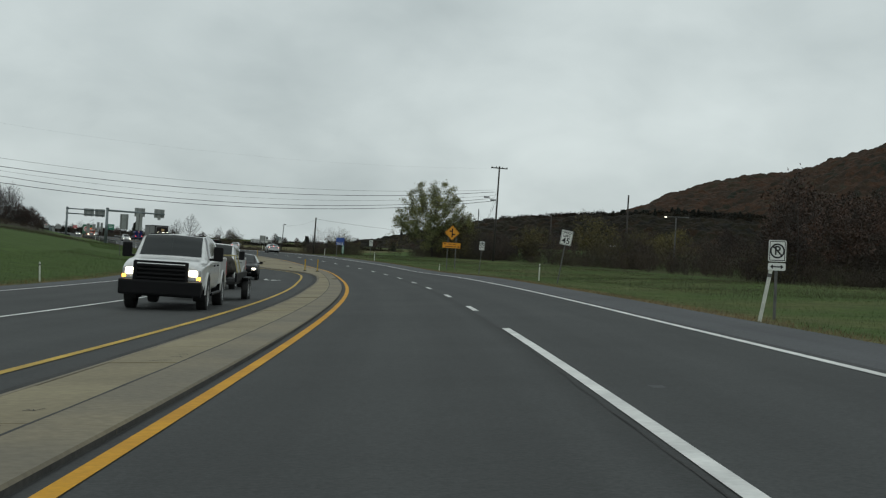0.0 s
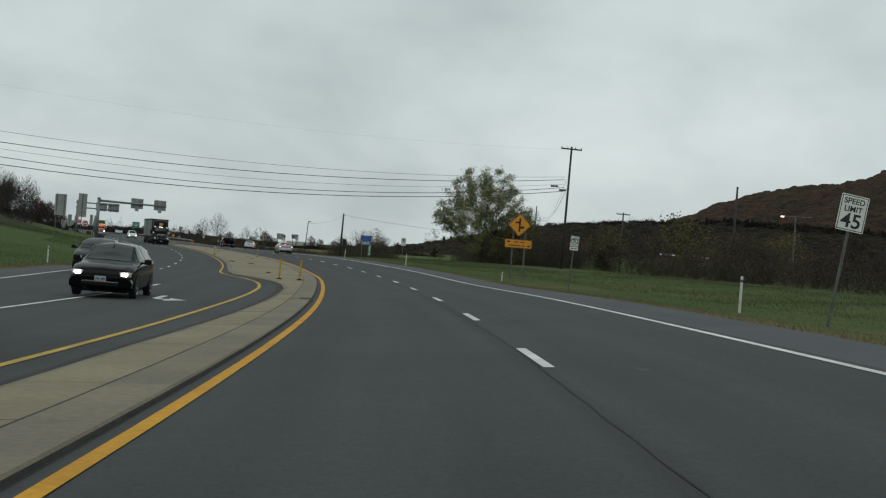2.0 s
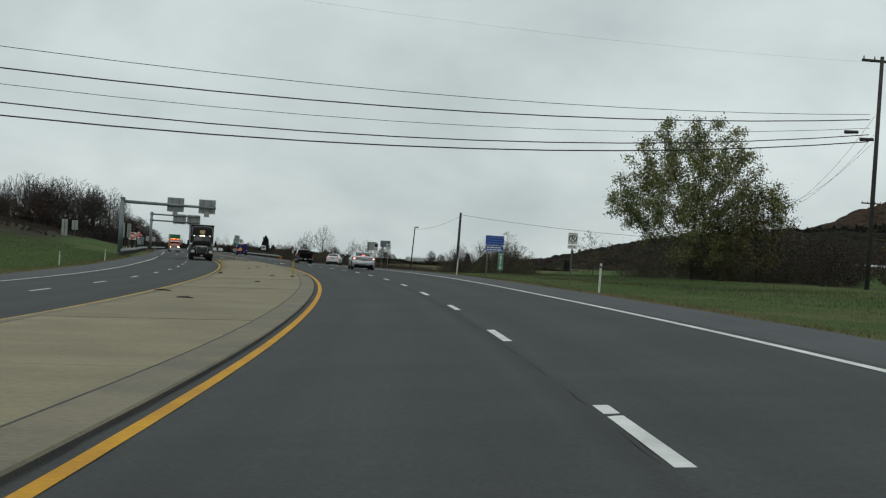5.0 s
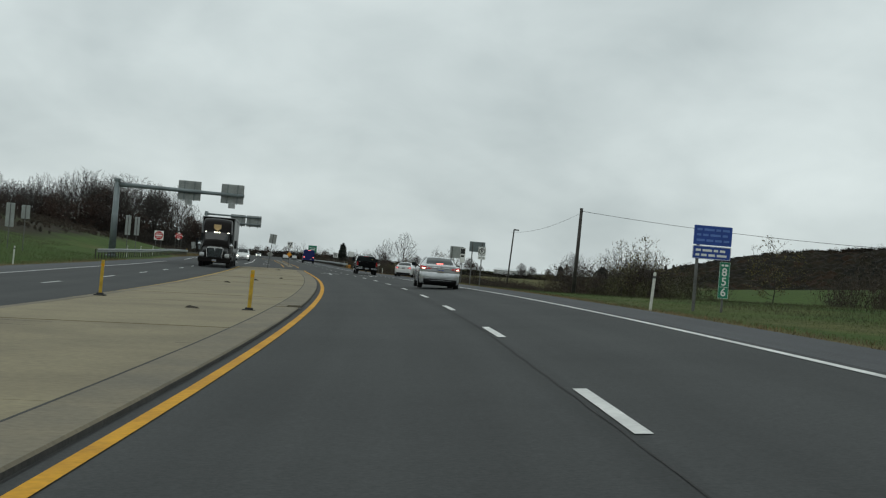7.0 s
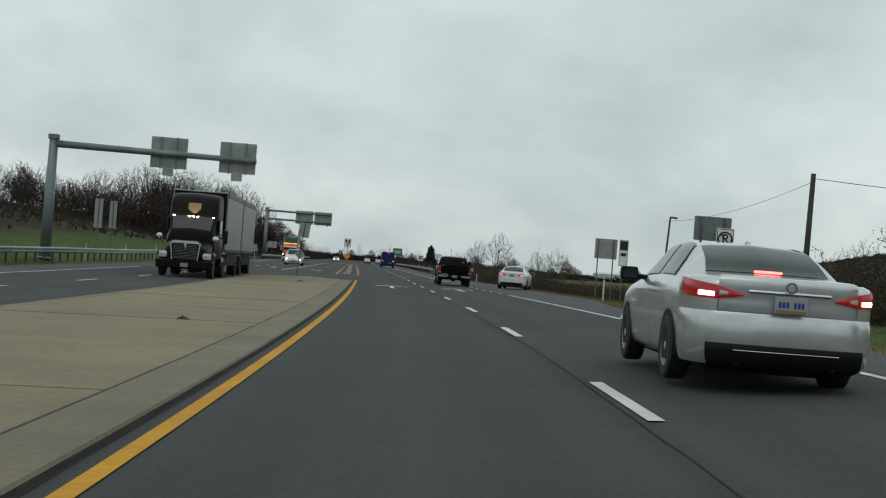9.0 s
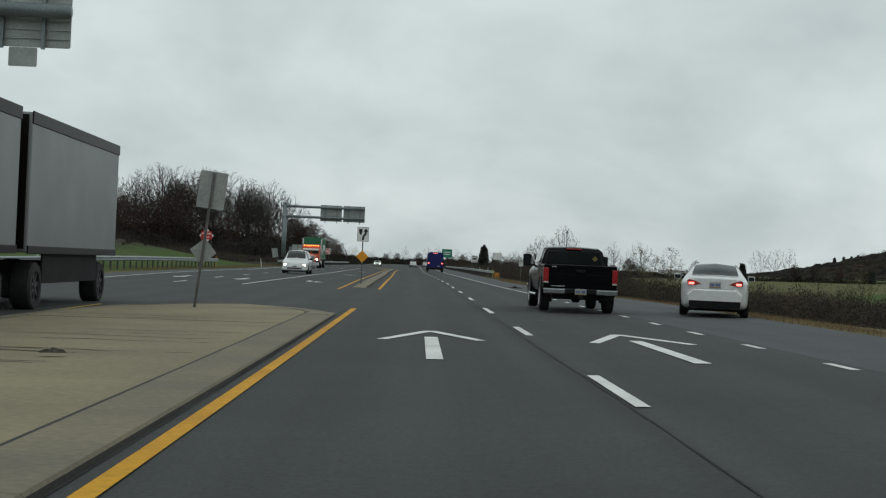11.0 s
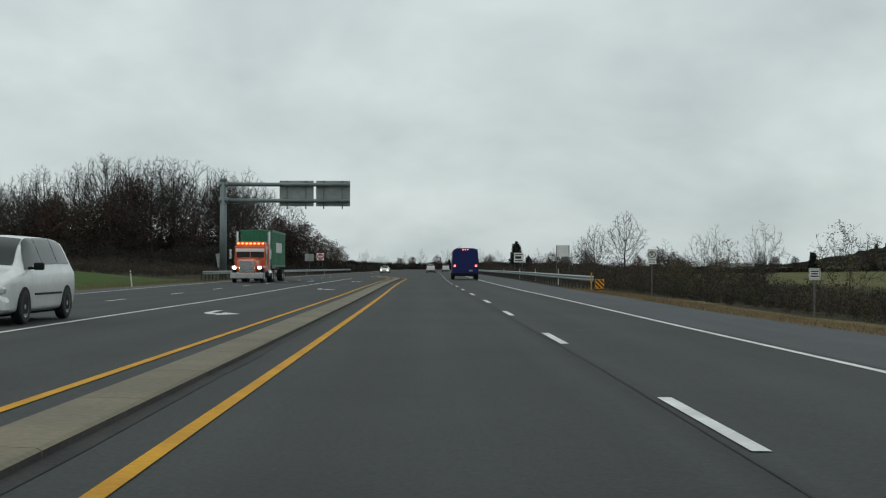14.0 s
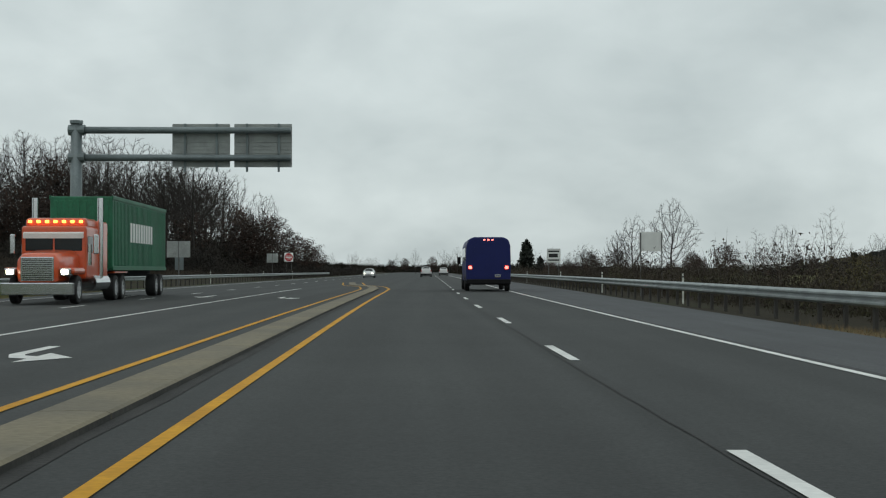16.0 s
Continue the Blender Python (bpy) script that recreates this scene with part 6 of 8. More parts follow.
FLIP = 180.0
pick_a = pickup("pickup_truck", "white pickup with black grille guard and lit headlamps", spot(3.4, -7.95, 0.012, FLIP + 1, "road") @ Matrix.Diagonal((1.03, 1, 1.07, 1)), WHITE_PAINT, front_guard=True, lit_front=True)
b = rbox(-0.68, 0.68, 3.55, 3.65, 1.815, 1.845, 0.01)
part("roof_marker", b, BLACK_TRIM, pick_a)
pickup("pickup_truck", "white pickup with dark grille guard following with headlamps on", spot(27.2, -9.35, 0.012, FLIP - 1, "road") @ Matrix.Diagonal((1.03, 1, 1.07, 1)), WHITE_PAINT, front_guard=True, lit_front=True)


def flat_trailer(m):
    t = thing("utility_trailer", "black utility trailer with a canvas-wrapped load", "trailer", m)
    part("deck", rbox(-0.95, 0.95, 0.3, 4.6, 0.58, 0.70, 0.02), UNDERSIDE, t)
    part("side_rail", rbox(-1.0, -0.93, 0.3, 4.6, 0.68, 0.95, 0.01), BLACK_TRIM, t)
    part("side_rail", rbox(0.93, 1.0, 0.3, 4.6, 0.68, 0.95, 0.01), BLACK_TRIM, t)
    part("drawbar", tube((0, 4.6, 0.55), (0, 6.1, 0.5), 0.06, 0.05, 8), UNDERSIDE, t)
    for q in (-1, 1):
        part("mudguard", rbox(*sorted((q * 0.98, q * 1.22)), 0.8, 2.5, 0.72, 0.78, 0.02), BLACK_TRIM, t)
        for y in (1.2, 2.05):
            wheel(t, q * 1.1, y, 0.36, 0.22, RIM, (0.36, 0.22, "RIM"))
    b = bmesh.new()
    bmesh.ops.create_icosphere(b, subdivisions=5, radius=1.0)
    for v in b.verts:
        d = v.co.copy()
        fold = 0.10 * noise.noise(d * 2.1) + 0.07 * noise.noise(Vector((d.x * 7, d.y * 7, d.z * 1.5))) + 0.03 * noise.noise(d * 11)
        box = 1 / max(abs(d.x), abs(d.y), abs(d.z)) ** 0.55
        v.co = Vector((d.x * 0.82, 2.9 + d.y * 1.35, 0.70 + max(0.0, 0.42 + d.z * 0.46))) + Vector((d.x * 0.7, d.y, d.z * 0.6)) * fold + Vector((d.x, d.y, 0)) * (box - 1) * 0.25
    part("load", b, CARGO, t, "dark brown canvas-wrapped load", True)
    for y in (2.2, 3.5):
        part("strap", prism([(-0.96, 0.86), (-0.80, 1.50), (0.80, 1.50), (0.96, 0.86), (0.93, 0.86), (0.78, 1.47), (-0.78, 1.47), (-0.93, 0.86)], y - 0.04, y + 0.04), STRAP, t, "pale yellow tie-down strap")


flat_trailer(spot(10.6, -7.95, 0.012, FLIP + 1, "road"))

HATCH = [(0.0, 0.74, 0.40, 0.95, 0.60, 1.05), (0.12, 0.82, 0.26, 1.0, 0.62, 1.20), (0.55, 0.86, 0.2, 1.0, 0.56, 1.40), (1.3, 0.87, 0.2, 0.98, 0.55, 1.47), (2.2, 0.875, 0.2, 0.96, 0.55, 1.45),
         (2.7, 0.875, 0.2, 0.95, 0.60, 1.22), (3.15, 0.87, 0.2, 0.92, 0.66, 0.99), (3.75, 0.85, 0.2, 0.84, 0.62, 0.90), (4.1, 0.79, 0.22, 0.72, 0.52, 0.80), (4.25, 0.62, 0.30, 0.6, 0.42, 0.66)]
HATCH_GLASS = [("side_window", (0.75, 0.9), (1.72, 1.72), 0.645, 0.80, True), ("side_window", (1.80, 1.80), (2.78, 2.28), 0.645, 0.80, True),
               ("rear_window", (0.14, 0.14), (0.52, 0.52), 0.815, 1.0, False), ("windscreen", (2.28, 2.28), (3.08, 3.08), 0.815, 1.0, False)]


def oncoming_car(name, label, m, stations, glass, mat, wheels, nose, lit=True, wide=0.84, mirrors=None):
    t, sh = car(name, label, m, stations, mat, wheels, glass, mirrors=mirrors)
    part("front_bumper", prism([(-wide, 0.26), (wide, 0.26), (wide, 0.50), (wide * 0.86, 0.62), (-wide * 0.86, 0.62), (-wide, 0.50)], nose - 0.32, nose + 0.03, r=0.05), mat, t)
    g = part("grille", rbox(-wide * 0.6, wide * 0.6, nose - 0.1, nose + 0.045, 0.34, 0.47, 0.02), BLACK_TRIM, t)
    part("grille_strip", rbox(-wide * 0.58, wide * 0.58, nose + 0.03, nose + 0.055, 0.44, 0.46), CHROME, g)
    plate(t, 0, nose + 0.05, 0.52, face=1)
    for q in (-1, 1):
        p = part("headlamp", rbox(*sorted((q * wide * 0.58, q * wide * 0.95)), nose - 0.30, nose - 0.02, 0.60, 0.74, 0.04, 2), LAMP_CLEAR, t)
        if lit:
            part("lit_bulb", rbox(*sorted((q * wide * 0.64, q * wide * 0.86)), nose - 0.06, nose + 0.0, 0.62, 0.72, 0.03, 2), HEAD_LIT, p, "lit headlamp bulb")
        part("tail_lamp", rbox(*sorted((q * wide * 0.7, q * wide * 0.97)), -0.02, 0.16, 0.86, 1.0, 0.02), TAIL_RED, t)
    if wide > 0.9:
        part("upper_grille", rbox(-wide * 0.5, wide * 0.5, nose - 0.22, nose - 0.035, 0.63, 0.75, 0.02), BLACK_TRIM, t, "dark upper grille")
        part("grille_cross", rbox(-wide * 0.48, wide * 0.48, nose - 0.05, nose - 0.025, 0.68, 0.70), CHROME, t)
        for q in (-1, 1):
            part("turn_lamp", rbox(*sorted((q * wide * 0.50, q * wide * 0.62)), nose - 0.12, nose - 0.01, 0.61, 0.69, 0.02), AMBER_LIT, t, "lit amber lamp")
            part("side_moulding", rbox(*sorted((q * 0.985, q * 1.012)), 1.4, 3.4, 0.56, 0.60, 0.008), BLACK_TRIM, t)
    return t


oncoming_car("hatchback", "black hatchback with lit headlamps in the oncoming lane", spot(47.2, -9.40, 0.012, FLIP, "road"), HATCH, HATCH_GLASS, BLACK_PAINT, [(0.75, 0.31, 0.2, 0.76), (3.38, 0.31, 0.2, 0.76)], 4.25, mirrors=(0.86, 2.55, 0.95, BLACK_TRIM))
oncoming_car("sedan", "dark grey sedan with lit headlamps in the oncoming lane", spot(66.5, -13.1, 0.012, FLIP + 3, "road"), SEDAN, SEDAN_GLASS, DARK_PAINT, SEDAN_WHEELS, 4.87, mirrors=(0.90, 3.02, 0.98, DARK_PAINT))

MINIVAN = [(0.0, 0.86, 0.40, 1.0, 0.64, 1.25), (0.08, 0.94, 0.28, 1.05, 0.66, 1.45), (0.35, 0.98, 0.22, 1.06, 0.66, 1.68), (1.5, 1.0, 0.2, 1.05, 0.67, 1.75), (2.9, 1.0, 0.2, 1.03, 0.67, 1.72),
           (3.4, 1.0, 0.2, 1.02, 0.70, 1.55), (4.05, 0.99, 0.2, 1.0, 0.78, 1.12), (4.6, 0.96, 0.2, 0.92, 0.74, 0.99), (5.0, 0.88, 0.22, 0.8, 0.6, 0.88), (5.15, 0.7, 0.3, 0.66, 0.5, 0.72)]
MINIVAN_GLASS = [("side_window", (0.45, 0.6), (1.4, 1.4), 0.645, 0.80, True), ("side_window", (1.48, 1.48), (2.55, 2.55), 0.645, 0.80, True), ("side_window", (2.63, 2.63), (3.85, 3.25), 0.645, 0.80, True),
                 ("rear_window", (0.09, 0.09), (0.34, 0.34), 0.815, 1.0, False), ("windscreen", (3.06, 3.06), (3.98, 3.98), 0.815, 1.0, False)]
oncoming_car("minivan", "white minivan with lit headlamps in the oncoming lane", spot(323.0, -10.95, 0.012, FLIP, "road"), MINIVAN, MINIVAN_GLASS, WHITE_PAINT, [(0.95, 0.34, 0.22, 0.86), (4.05, 0.34, 0.22, 0.86)], 5.15, wide=0.94, mirrors=(0.98, 3.55, 1.06, BLACK_TRIM))
for s, u, mt, lb in ((560, -10.8, WHITE_PAINT, "white car far off in the oncoming lane"), (318, -47, WHITE_PAINT, "white car on the side road below the woods")):
    m = spot(s, u, 0.02, FLIP, "road" if u > -20 else "ground") if u > -20 else spot(s, u, 0.05, 70)
    oncoming_car("sedan", lb, m, SEDAN, SEDAN_GLASS, mt, SEDAN_WHEELS, 4.87, lit=u > -20)


def far_van(s, u, mat, label):
    t, sh = car("van", label, spot(s, u, 0.012, 0, "road"), MINIVAN, mat, [(0.95, 0.34, 0.22, 0.86), (4.05, 0.34, 0.22, 0.86)], MINIVAN_GLASS, category="van")
    part("rear_bumper", rbox(-0.94, 0.94, -0.08, 0.2, 0.36, 0.58, 0.03), BLACK_TRIM, t)
    for q in (-1, 1):
        part("tail_lamp", rbox(*sorted((q * 0.80, q * 0.95)), -0.02, 0.12, 0.9, 1.25, 0.02), TAIL_RED, t)


far_van(585, -1.9, WHITE_PAINT, "white van far ahead in the travel lane")
far_van(640, 1.8, WHITE_PAINT, "distant white van ahead in the travel lane")


def blue_bus():
    t = thing("bus", "deep blue bus with lit red tail lamps", "bus", spot(418, 1.85, 0.012, 0, "road"))
    pts = [(-1.2, 0.55), (1.2, 0.55), (1.22, 1.3), (1.2, 2.5), (1.08, 2.82), (0.8, 2.95), (-0.8, 2.95), (-1.08, 2.82), (-1.2, 2.5), (-1.22, 1.3)]
    part("body", prism(pts, 0.0, 8.2, r=0.06), BLUE_PAINT, t)
    part("bonnet", rbox(-0.95, 0.95, 8.0, 9.4, 0.55, 1.45, 0.15, 3), BLUE_PAINT, t)
    part("rear_bumper", rbox(-1.2, 1.2, -0.15, 0.15, 0.40, 0.66, 0.03), BLACK_TRIM, t)
    part("rear_door_panel", prism(round_rect(1.5, 1.9, 0.08, cz=1.75), -0.012, 0.02), BLUE_PAINT, t)
    part("underbody", rbox(-0.9, 0.9, 0.3, 8.8, 0.35, 0.58), UNDERSIDE, t)
    for y in (1.9, 7.9):
        for q in (-1, 1):
            arch(t, q * 1.225, y, 0.55, 0.46)
            wheel(t, q * 1.12, y, 0.43, 0.28, RIM_DARK, (0.43, 0.28, "D"))
    for q in (-1, 1):
        p = part("tail_lamp", rbox(*sorted((q * 0.86, q * 1.12)), -0.05, 0.02, 1.18, 1.42, 0.03), TAIL_RED, t)
        part("lit_bulb", rbox(*sorted((q * 0.90, q * 1.08)), -0.07, -0.04, 1.22, 1.38, 0.03), TAIL_LIT, p)
        part("side_window", rbox(*sorted((q * 1.205, q * 1.226)), 1.0, 7.4, 1.65, 2.4, 0.008), GLASS, t)
        part("wing_mirror", rbox(*sorted((q * 1.3, q * 1.52)), 8.1, 8.25, 1.5, 1.95, 0.03), BLACK_TRIM, t)
    for x in (-0.22, 0.0, 0.22):
        part("roof_lamp", rbox(x - 0.06, x + 0.06, -0.02, 0.04, 2.76, 2.83, 0.01), TAIL_LIT, t, "small lit red roof lamp")
    plate(t, 0.5, -0.16, 0.85)


blue_bus()


def big_wheels(t, ys, x, r=0.5, w=0.28, rim=RIM):
    for y in ys:
        for q in (-1, 1):
            wheel(t, q * x, y, r, w, rim, (r, w, rim.name))


def brown_truck():
    """Tractor with two short trailers; nose at y = 0, all behind at negative y."""
    t = thing("semi_truck", "dark brown tractor with two grey box trailers", "truck", spot(230.8, -11.2, 0.012, FLIP + 0.6, "road") @ Matrix.Diagonal((1.06, 1, 1.05, 1)))
    hood = Shell([(-2.1, 1.02, 0.62, 1.55, 0.78, 1.72), (-1.2, 0.98, 0.60, 1.42, 0.72, 1.58), (-0.5, 0.94, 0.58, 1.32, 0.64, 1.46), (-0.15, 0.88, 0.60, 1.2, 0.58, 1.36), (-0.02, 0.78, 0.66, 1.1, 0.52, 1.2)], 0.04)
    part("hood", hood.body(24), BROWN_PAINT, t, smooth=True)
    cabin = Shell([(-4.0, 1.20, 0.70, 1.9, 1.12, 3.75), (-3.2, 1.20, 0.70, 1.9, 1.10, 3.72), (-2.6, 1.18, 0.72, 1.85, 1.05, 3.45), (-2.25, 1.12, 0.74, 1.75, 0.98, 2.72), (-1.7, 1.04, 0.78, 1.62, 0.86, 1.95)], 0.06)
    cab = part("cab", cabin.body(24), BROWN_PAINT, t, smooth=True)
    b = cabin.patch((-2.22, -2.22), (-1.80, -1.80), 0.80, 1.0, 1, 0.015)
    cabin.patch((-2.22, -2.22), (-1.80, -1.80), 0.80, 1.0, -1, 0.015, bm=b)
    part("windscreen", b, WINDSCREEN, cab, smooth=True)
    for q in (-1, 1):
        part("side_window", rbox(*sorted((q * 1.10, q * 1.19)), -3.1, -2.35, 1.95, 2.6, 0.02), GLASS, cab)
        m = part("wing_mirror", rbox(*sorted((q * 1.36, q * 1.56)), -2.2, -2.08, 1.55, 2.15, 0.04, 2), BLACK_TRIM, t)
        part("mirror_arm", tube((q * 1.1, -2.2, 1.8), (q * 1.4, -2.15, 1.8), 0.03, 0.03, 8), BLACK_TRIM, m)
        part("hood_mirror", lathe([(-0.03, 0.02), (0, 0.13), (0.03, 0.05)], 14), CHROME, t).matrix_basis = pose(q * 1.2, -0.5, 1.72, 0, 0, 90)
        part("mirror_stalk", tube((q * 0.95, -0.6, 1.3), (q * 1.2, -0.5, 1.68), 0.015, 0.015, 6), BLACK_TRIM, t)
        part("fender", rbox(*sorted((q * 0.80, q * 1.2)), -1.5, -0.1, 0.85, 1.12, 0.12, 3), BROWN_PAINT, t)
        p = part("headlamp", rbox(*sorted((q * 0.68, q * 1.12)), -0.28, -0.02, 0.80, 1.08, 0.06, 2), LAMP_CLEAR, t)
        part("lit_bulb", rbox(*sorted((q * 0.76, q * 0.98)), -0.05, 0.01, 0.88, 1.02, 0.03), LAMP_CLEAR, p)
        part("side_tank", tube((q * 0.95, -4.6, 0.75), (q * 0.95, -3.2, 0.75), 0.3, 0.3, 14), BROWN_PAINT, t)
    part("bumper", prism([(-1.2, 0.36), (1.2, 0.36), (1.22, 0.74), (-1.22, 0.74)], -0.5, 0.06, r=0.05), BROWN_PAINT, t)
    plate(t, 0, 0.07, 0.52, face=1)
    g = part("grille", prism([(-0.52, 0.74), (0.52, 0.74), (0.60, 1.48), (0.50, 1.56), (-0.50, 1.56), (-0.60, 1.48)], -0.10, 0.05, r=0.02), BLACK_TRIM, t)
    for k in range(11):
        part("grille_bar", rbox(-0.5, 0.5, 0.05, 0.062, 0.80 + k * 0.065, 0.815 + k * 0.065), MAST, g)
    part("grille_top_trim", prism([(-0.60, 1.48), (-0.52, 1.57), (0.52, 1.57), (0.60, 1.48), (0.56, 1.42), (0.50, 1.46), (-0.50, 1.46), (-0.56, 1.42)], -0.08, 0.085), CHROME, g)
    for q in (-1, 1):
        part("grille_side_trim", prism([(q * x, z) for x, z in ((0.52, 0.74), (0.565, 0.74), (0.645, 1.48), (0.60, 1.48))][::q], -0.08, 0.075), CHROME, g)
    part("grille_spear", prism([(-0.05, 1.46), (0.05, 1.46), (0.0, 1.18)], 0.06, 0.075), CHROME, g)
    part("shield_emblem", prism([(-0.28, 0.22), (0.28, 0.22), (0.28, -0.08), (0.14, -0.22), (0, -0.28), (-0.14, -0.22), (-0.28, -0.08)], -0.06, 0.05, r=0.01), GOLD, cab, "plain gold shield shape").matrix_basis = pose(0, -2.36, 3.08, 25)
    for x in (-0.86, -0.18, 0.0, 0.18, 0.86):
        part("marker_lamp", rbox(x - 0.05, x + 0.05, -2.36, -2.2 if abs(x) > 0.5 else -2.1, 2.66, 2.71, 0.01), HEAD_LIT, cab, "small lit marker lamp")
    for y0, y1 in ((-13.0, -4.5), (-22.2, -13.8)):
        bx = part("box_trailer", rbox(-1.27, 1.27, y0, y1, 1.18, 3.95, 0.04, 2), TRAILER_SIDE, t, "grey box trailer")
        part("front_panel", rbox(-1.2, 1.2, y1 - 0.01, y1 + 0.02, 1.25, 3.9, 0.008), BROWN_PAINT, bx)
        for q in (-1, 1):
            part("top_rail", rbox(*sorted((q * 1.26, q * 1.29)), y0, y1, 3.72, 3.97, 0.01), BROWN_PAINT, bx)
            part("bottom_rail", rbox(*sorted((q * 1.26, q * 1.29)), y0, y1, 1.16, 1.32, 0.01), BROWN_PAINT, bx)
            part("side_skirt", rbox(*sorted((q * 1.16, q * 1.2)), y0 + 1.8, y1 - 1.5, 0.55, 1.18, 0.01), UNDERSIDE, bx)
    part("chassis", rbox(-0.5, 0.5, -21.8, -1.5, 0.70, 0.98, 0.03), UNDERSIDE, t)
    big_wheels(t, (-1.0,), 1.02, rim=RIM_DARK)
    big_wheels(t, (-5.2, -12.0, -14.9, -21.0), 0.98, 0.5, 0.42, RIM_DARK)


brown_truck()


def orange_truck():
    t = thing("semi_truck", "orange conventional tractor hauling a green shipping container", "truck", spot(390.8, -14.8, 0.012, FLIP + 1.0, "road"))
    part("hood", Shell([(-2.4, 0.92, 0.75, 1.72, 0.66, 1.90), (-1.2, 0.82, 0.74, 1.66, 0.58, 1.82), (-0.15, 0.72, 0.74, 1.55, 0.52, 1.74), (0.0, 0.68, 0.78, 1.5, 0.5, 1.68)], 0.04).body(20), ORANGE_PAINT, t, smooth=True)
    cab = part("cab", rbox(-1.15, 1.15, -4.2, -2.2, 0.85, 2.75, 0.12, 3), ORANGE_PAINT, t)
    part("sleeper", rbox(-1.2, 1.2, -5.6, -4.1, 0.85, 3.0, 0.15, 3), ORANGE_PAINT, t)
    part("roof_fairing", rbox(-1.1, 1.1, -4.3, -2.5, 2.6, 3.05, 0.18, 3), ORANGE_PAINT, cab)
    part("sun_visor", side_prism([(-2.45, 2.62), (-2.05, 2.48), (-2.06, 2.30), (-2.45, 2.40)], -1.05, 1.05), SIGN_WHITE, cab, "white sun visor")
    for q in (-1, 1):
        part("windscreen", rbox(*sorted((q * 0.03, q * 1.0)), -2.24, -2.18, 1.86, 2.34, 0.02), GLASS, cab)
        part("side_window", rbox(*sorted((q * 1.12, q * 1.165)), -3.6, -2.4, 1.80, 2.4, 0.02), GLASS, cab)
        part("wing_mirror", rbox(*sorted((q * 1.38, q * 1.56)), -2.35, -2.2, 1.75, 2.45, 0.03), CHROME, t)
        part("exhaust_stack", tube((q * 1.2, -4.25, 0.9), (q * 1.2, -4.25, 3.85), 0.11, 0.11, 14), CHROME, t, "tall chrome exhaust stack")
        part("fender", rbox(*sorted((q * 0.72, q * 1.2)), -1.9, -0.2, 1.02, 1.26, 0.12, 3), ORANGE_PAINT, t)
        p = part("headlamp", rbox(*sorted((q * 0.74, q * 1.12)), -0.32, 0.02, 0.98, 1.24, 0.05, 2), CHROME, t)
        part("lit_bulb", rbox(*sorted((q * 0.80, q * 1.04)), 0.0, 0.05, 1.02, 1.20, 0.03), HEAD_LIT, p)
        part("air_cleaner", tube((q * 1.08, -2.6, 1.35), (q * 1.08, -2.6, 2.1), 0.17, 0.17, 14), CHROME, t)
        part("air_cleaner_lamps", rbox(*sorted((q * 1.02, q * 1.12)), -2.43, -2.40, 1.35, 2.05), AMBER_LIT, t, "column of lit amber lamps")
        part("side_tank", tube((q * 0.98, -5.6, 0.72), (q * 0.98, -3.2, 0.72), 0.32, 0.32, 14), CHROME, t)
        part("rear_fender", rbox(*sorted((q * 0.75, q * 1.25)), -9.2, -6.7, 1.05, 1.12, 0.03), ORANGE_PAINT, t)
    part("bumper", prism([(-1.22, 0.32), (1.22, 0.32), (1.22, 0.74), (-1.22, 0.74)], -0.15, 0.12, r=0.03), CHROME, t, "deep chrome bumper")
    g = part("grille", rbox(-0.56, 0.56, -0.05, 0.06, 0.80, 1.62, 0.03), CHROME, t, "tall chrome grille")
    for k in range(12):
        part("grille_slot", rbox(-0.5, 0.5, 0.058, 0.068, 0.85 + k * 0.063, 0.873 + k * 0.063), BLACK_TRIM, g)
    for k in range(7):
        x = -0.9 + k * 0.3
        part("cab_lamp", rbox(x - 0.06, x + 0.06, -2.5, -2.36, 2.86, 2.96, 0.02), AMBER_LIT, cab, "lit amber cab lamp")
    # container on its skeletal trailer
    part("chassis", rbox(-0.5, 0.5, -18.5, -1.8, 0.90, 1.16, 0.02), UNDERSIDE, t)
    box = thing("shipping_container", "green corrugated shipping container on the trailer", "container", spot(390.8, -14.8, 0.012, FLIP + 1.0, "road") @ pose(0, -18.6, 1.17))
    part("frame", rbox(-1.2, 1.2, 0.03, 12.17, 0.02, 2.86, 0.03), GREEN_BOX, box)
    for q in (-1, 1):
        bm = bmesh.new()
        for k in range(42):
            y = 0.25 + k * 0.28
            rbox(*sorted((q * 1.195, q * 1.222)), y, y + 0.14, 0.18, 2.70, 0.012, 1, bm)
        part("corrugation", bm, GREEN_BOX, box)
        for z in (0.0, 2.74):
            part("rail", rbox(*sorted((q * 1.16, q * 1.235)), 0.0, 12.2, z, z + 0.15, 0.01), GREEN_BOX, box)
        for k in range(9):
            y = 3.7 + k * 0.58
            part("lettering_bar", rbox(*sorted((q * 1.22, q * 1.232)), y, y + 0.42, 1.15, 1.95, 0.004), SIGN_WHITE, box, "white bar of a painted name")
    for k in range(8):
        part("front_rib", rbox(-1.05 + k * 0.28, -0.91 + k * 0.28, 12.16, 12.195, 0.2, 2.7, 0.01), GREEN_BOX, box)
    big_wheels(t, (-1.1,), 1.02, 0.5, 0.28, RIM)
    big_wheels(t, (-7.2, -8.55, -16.2, -17.5), 0.98, 0.5, 0.44, RIM)


orange_truck()


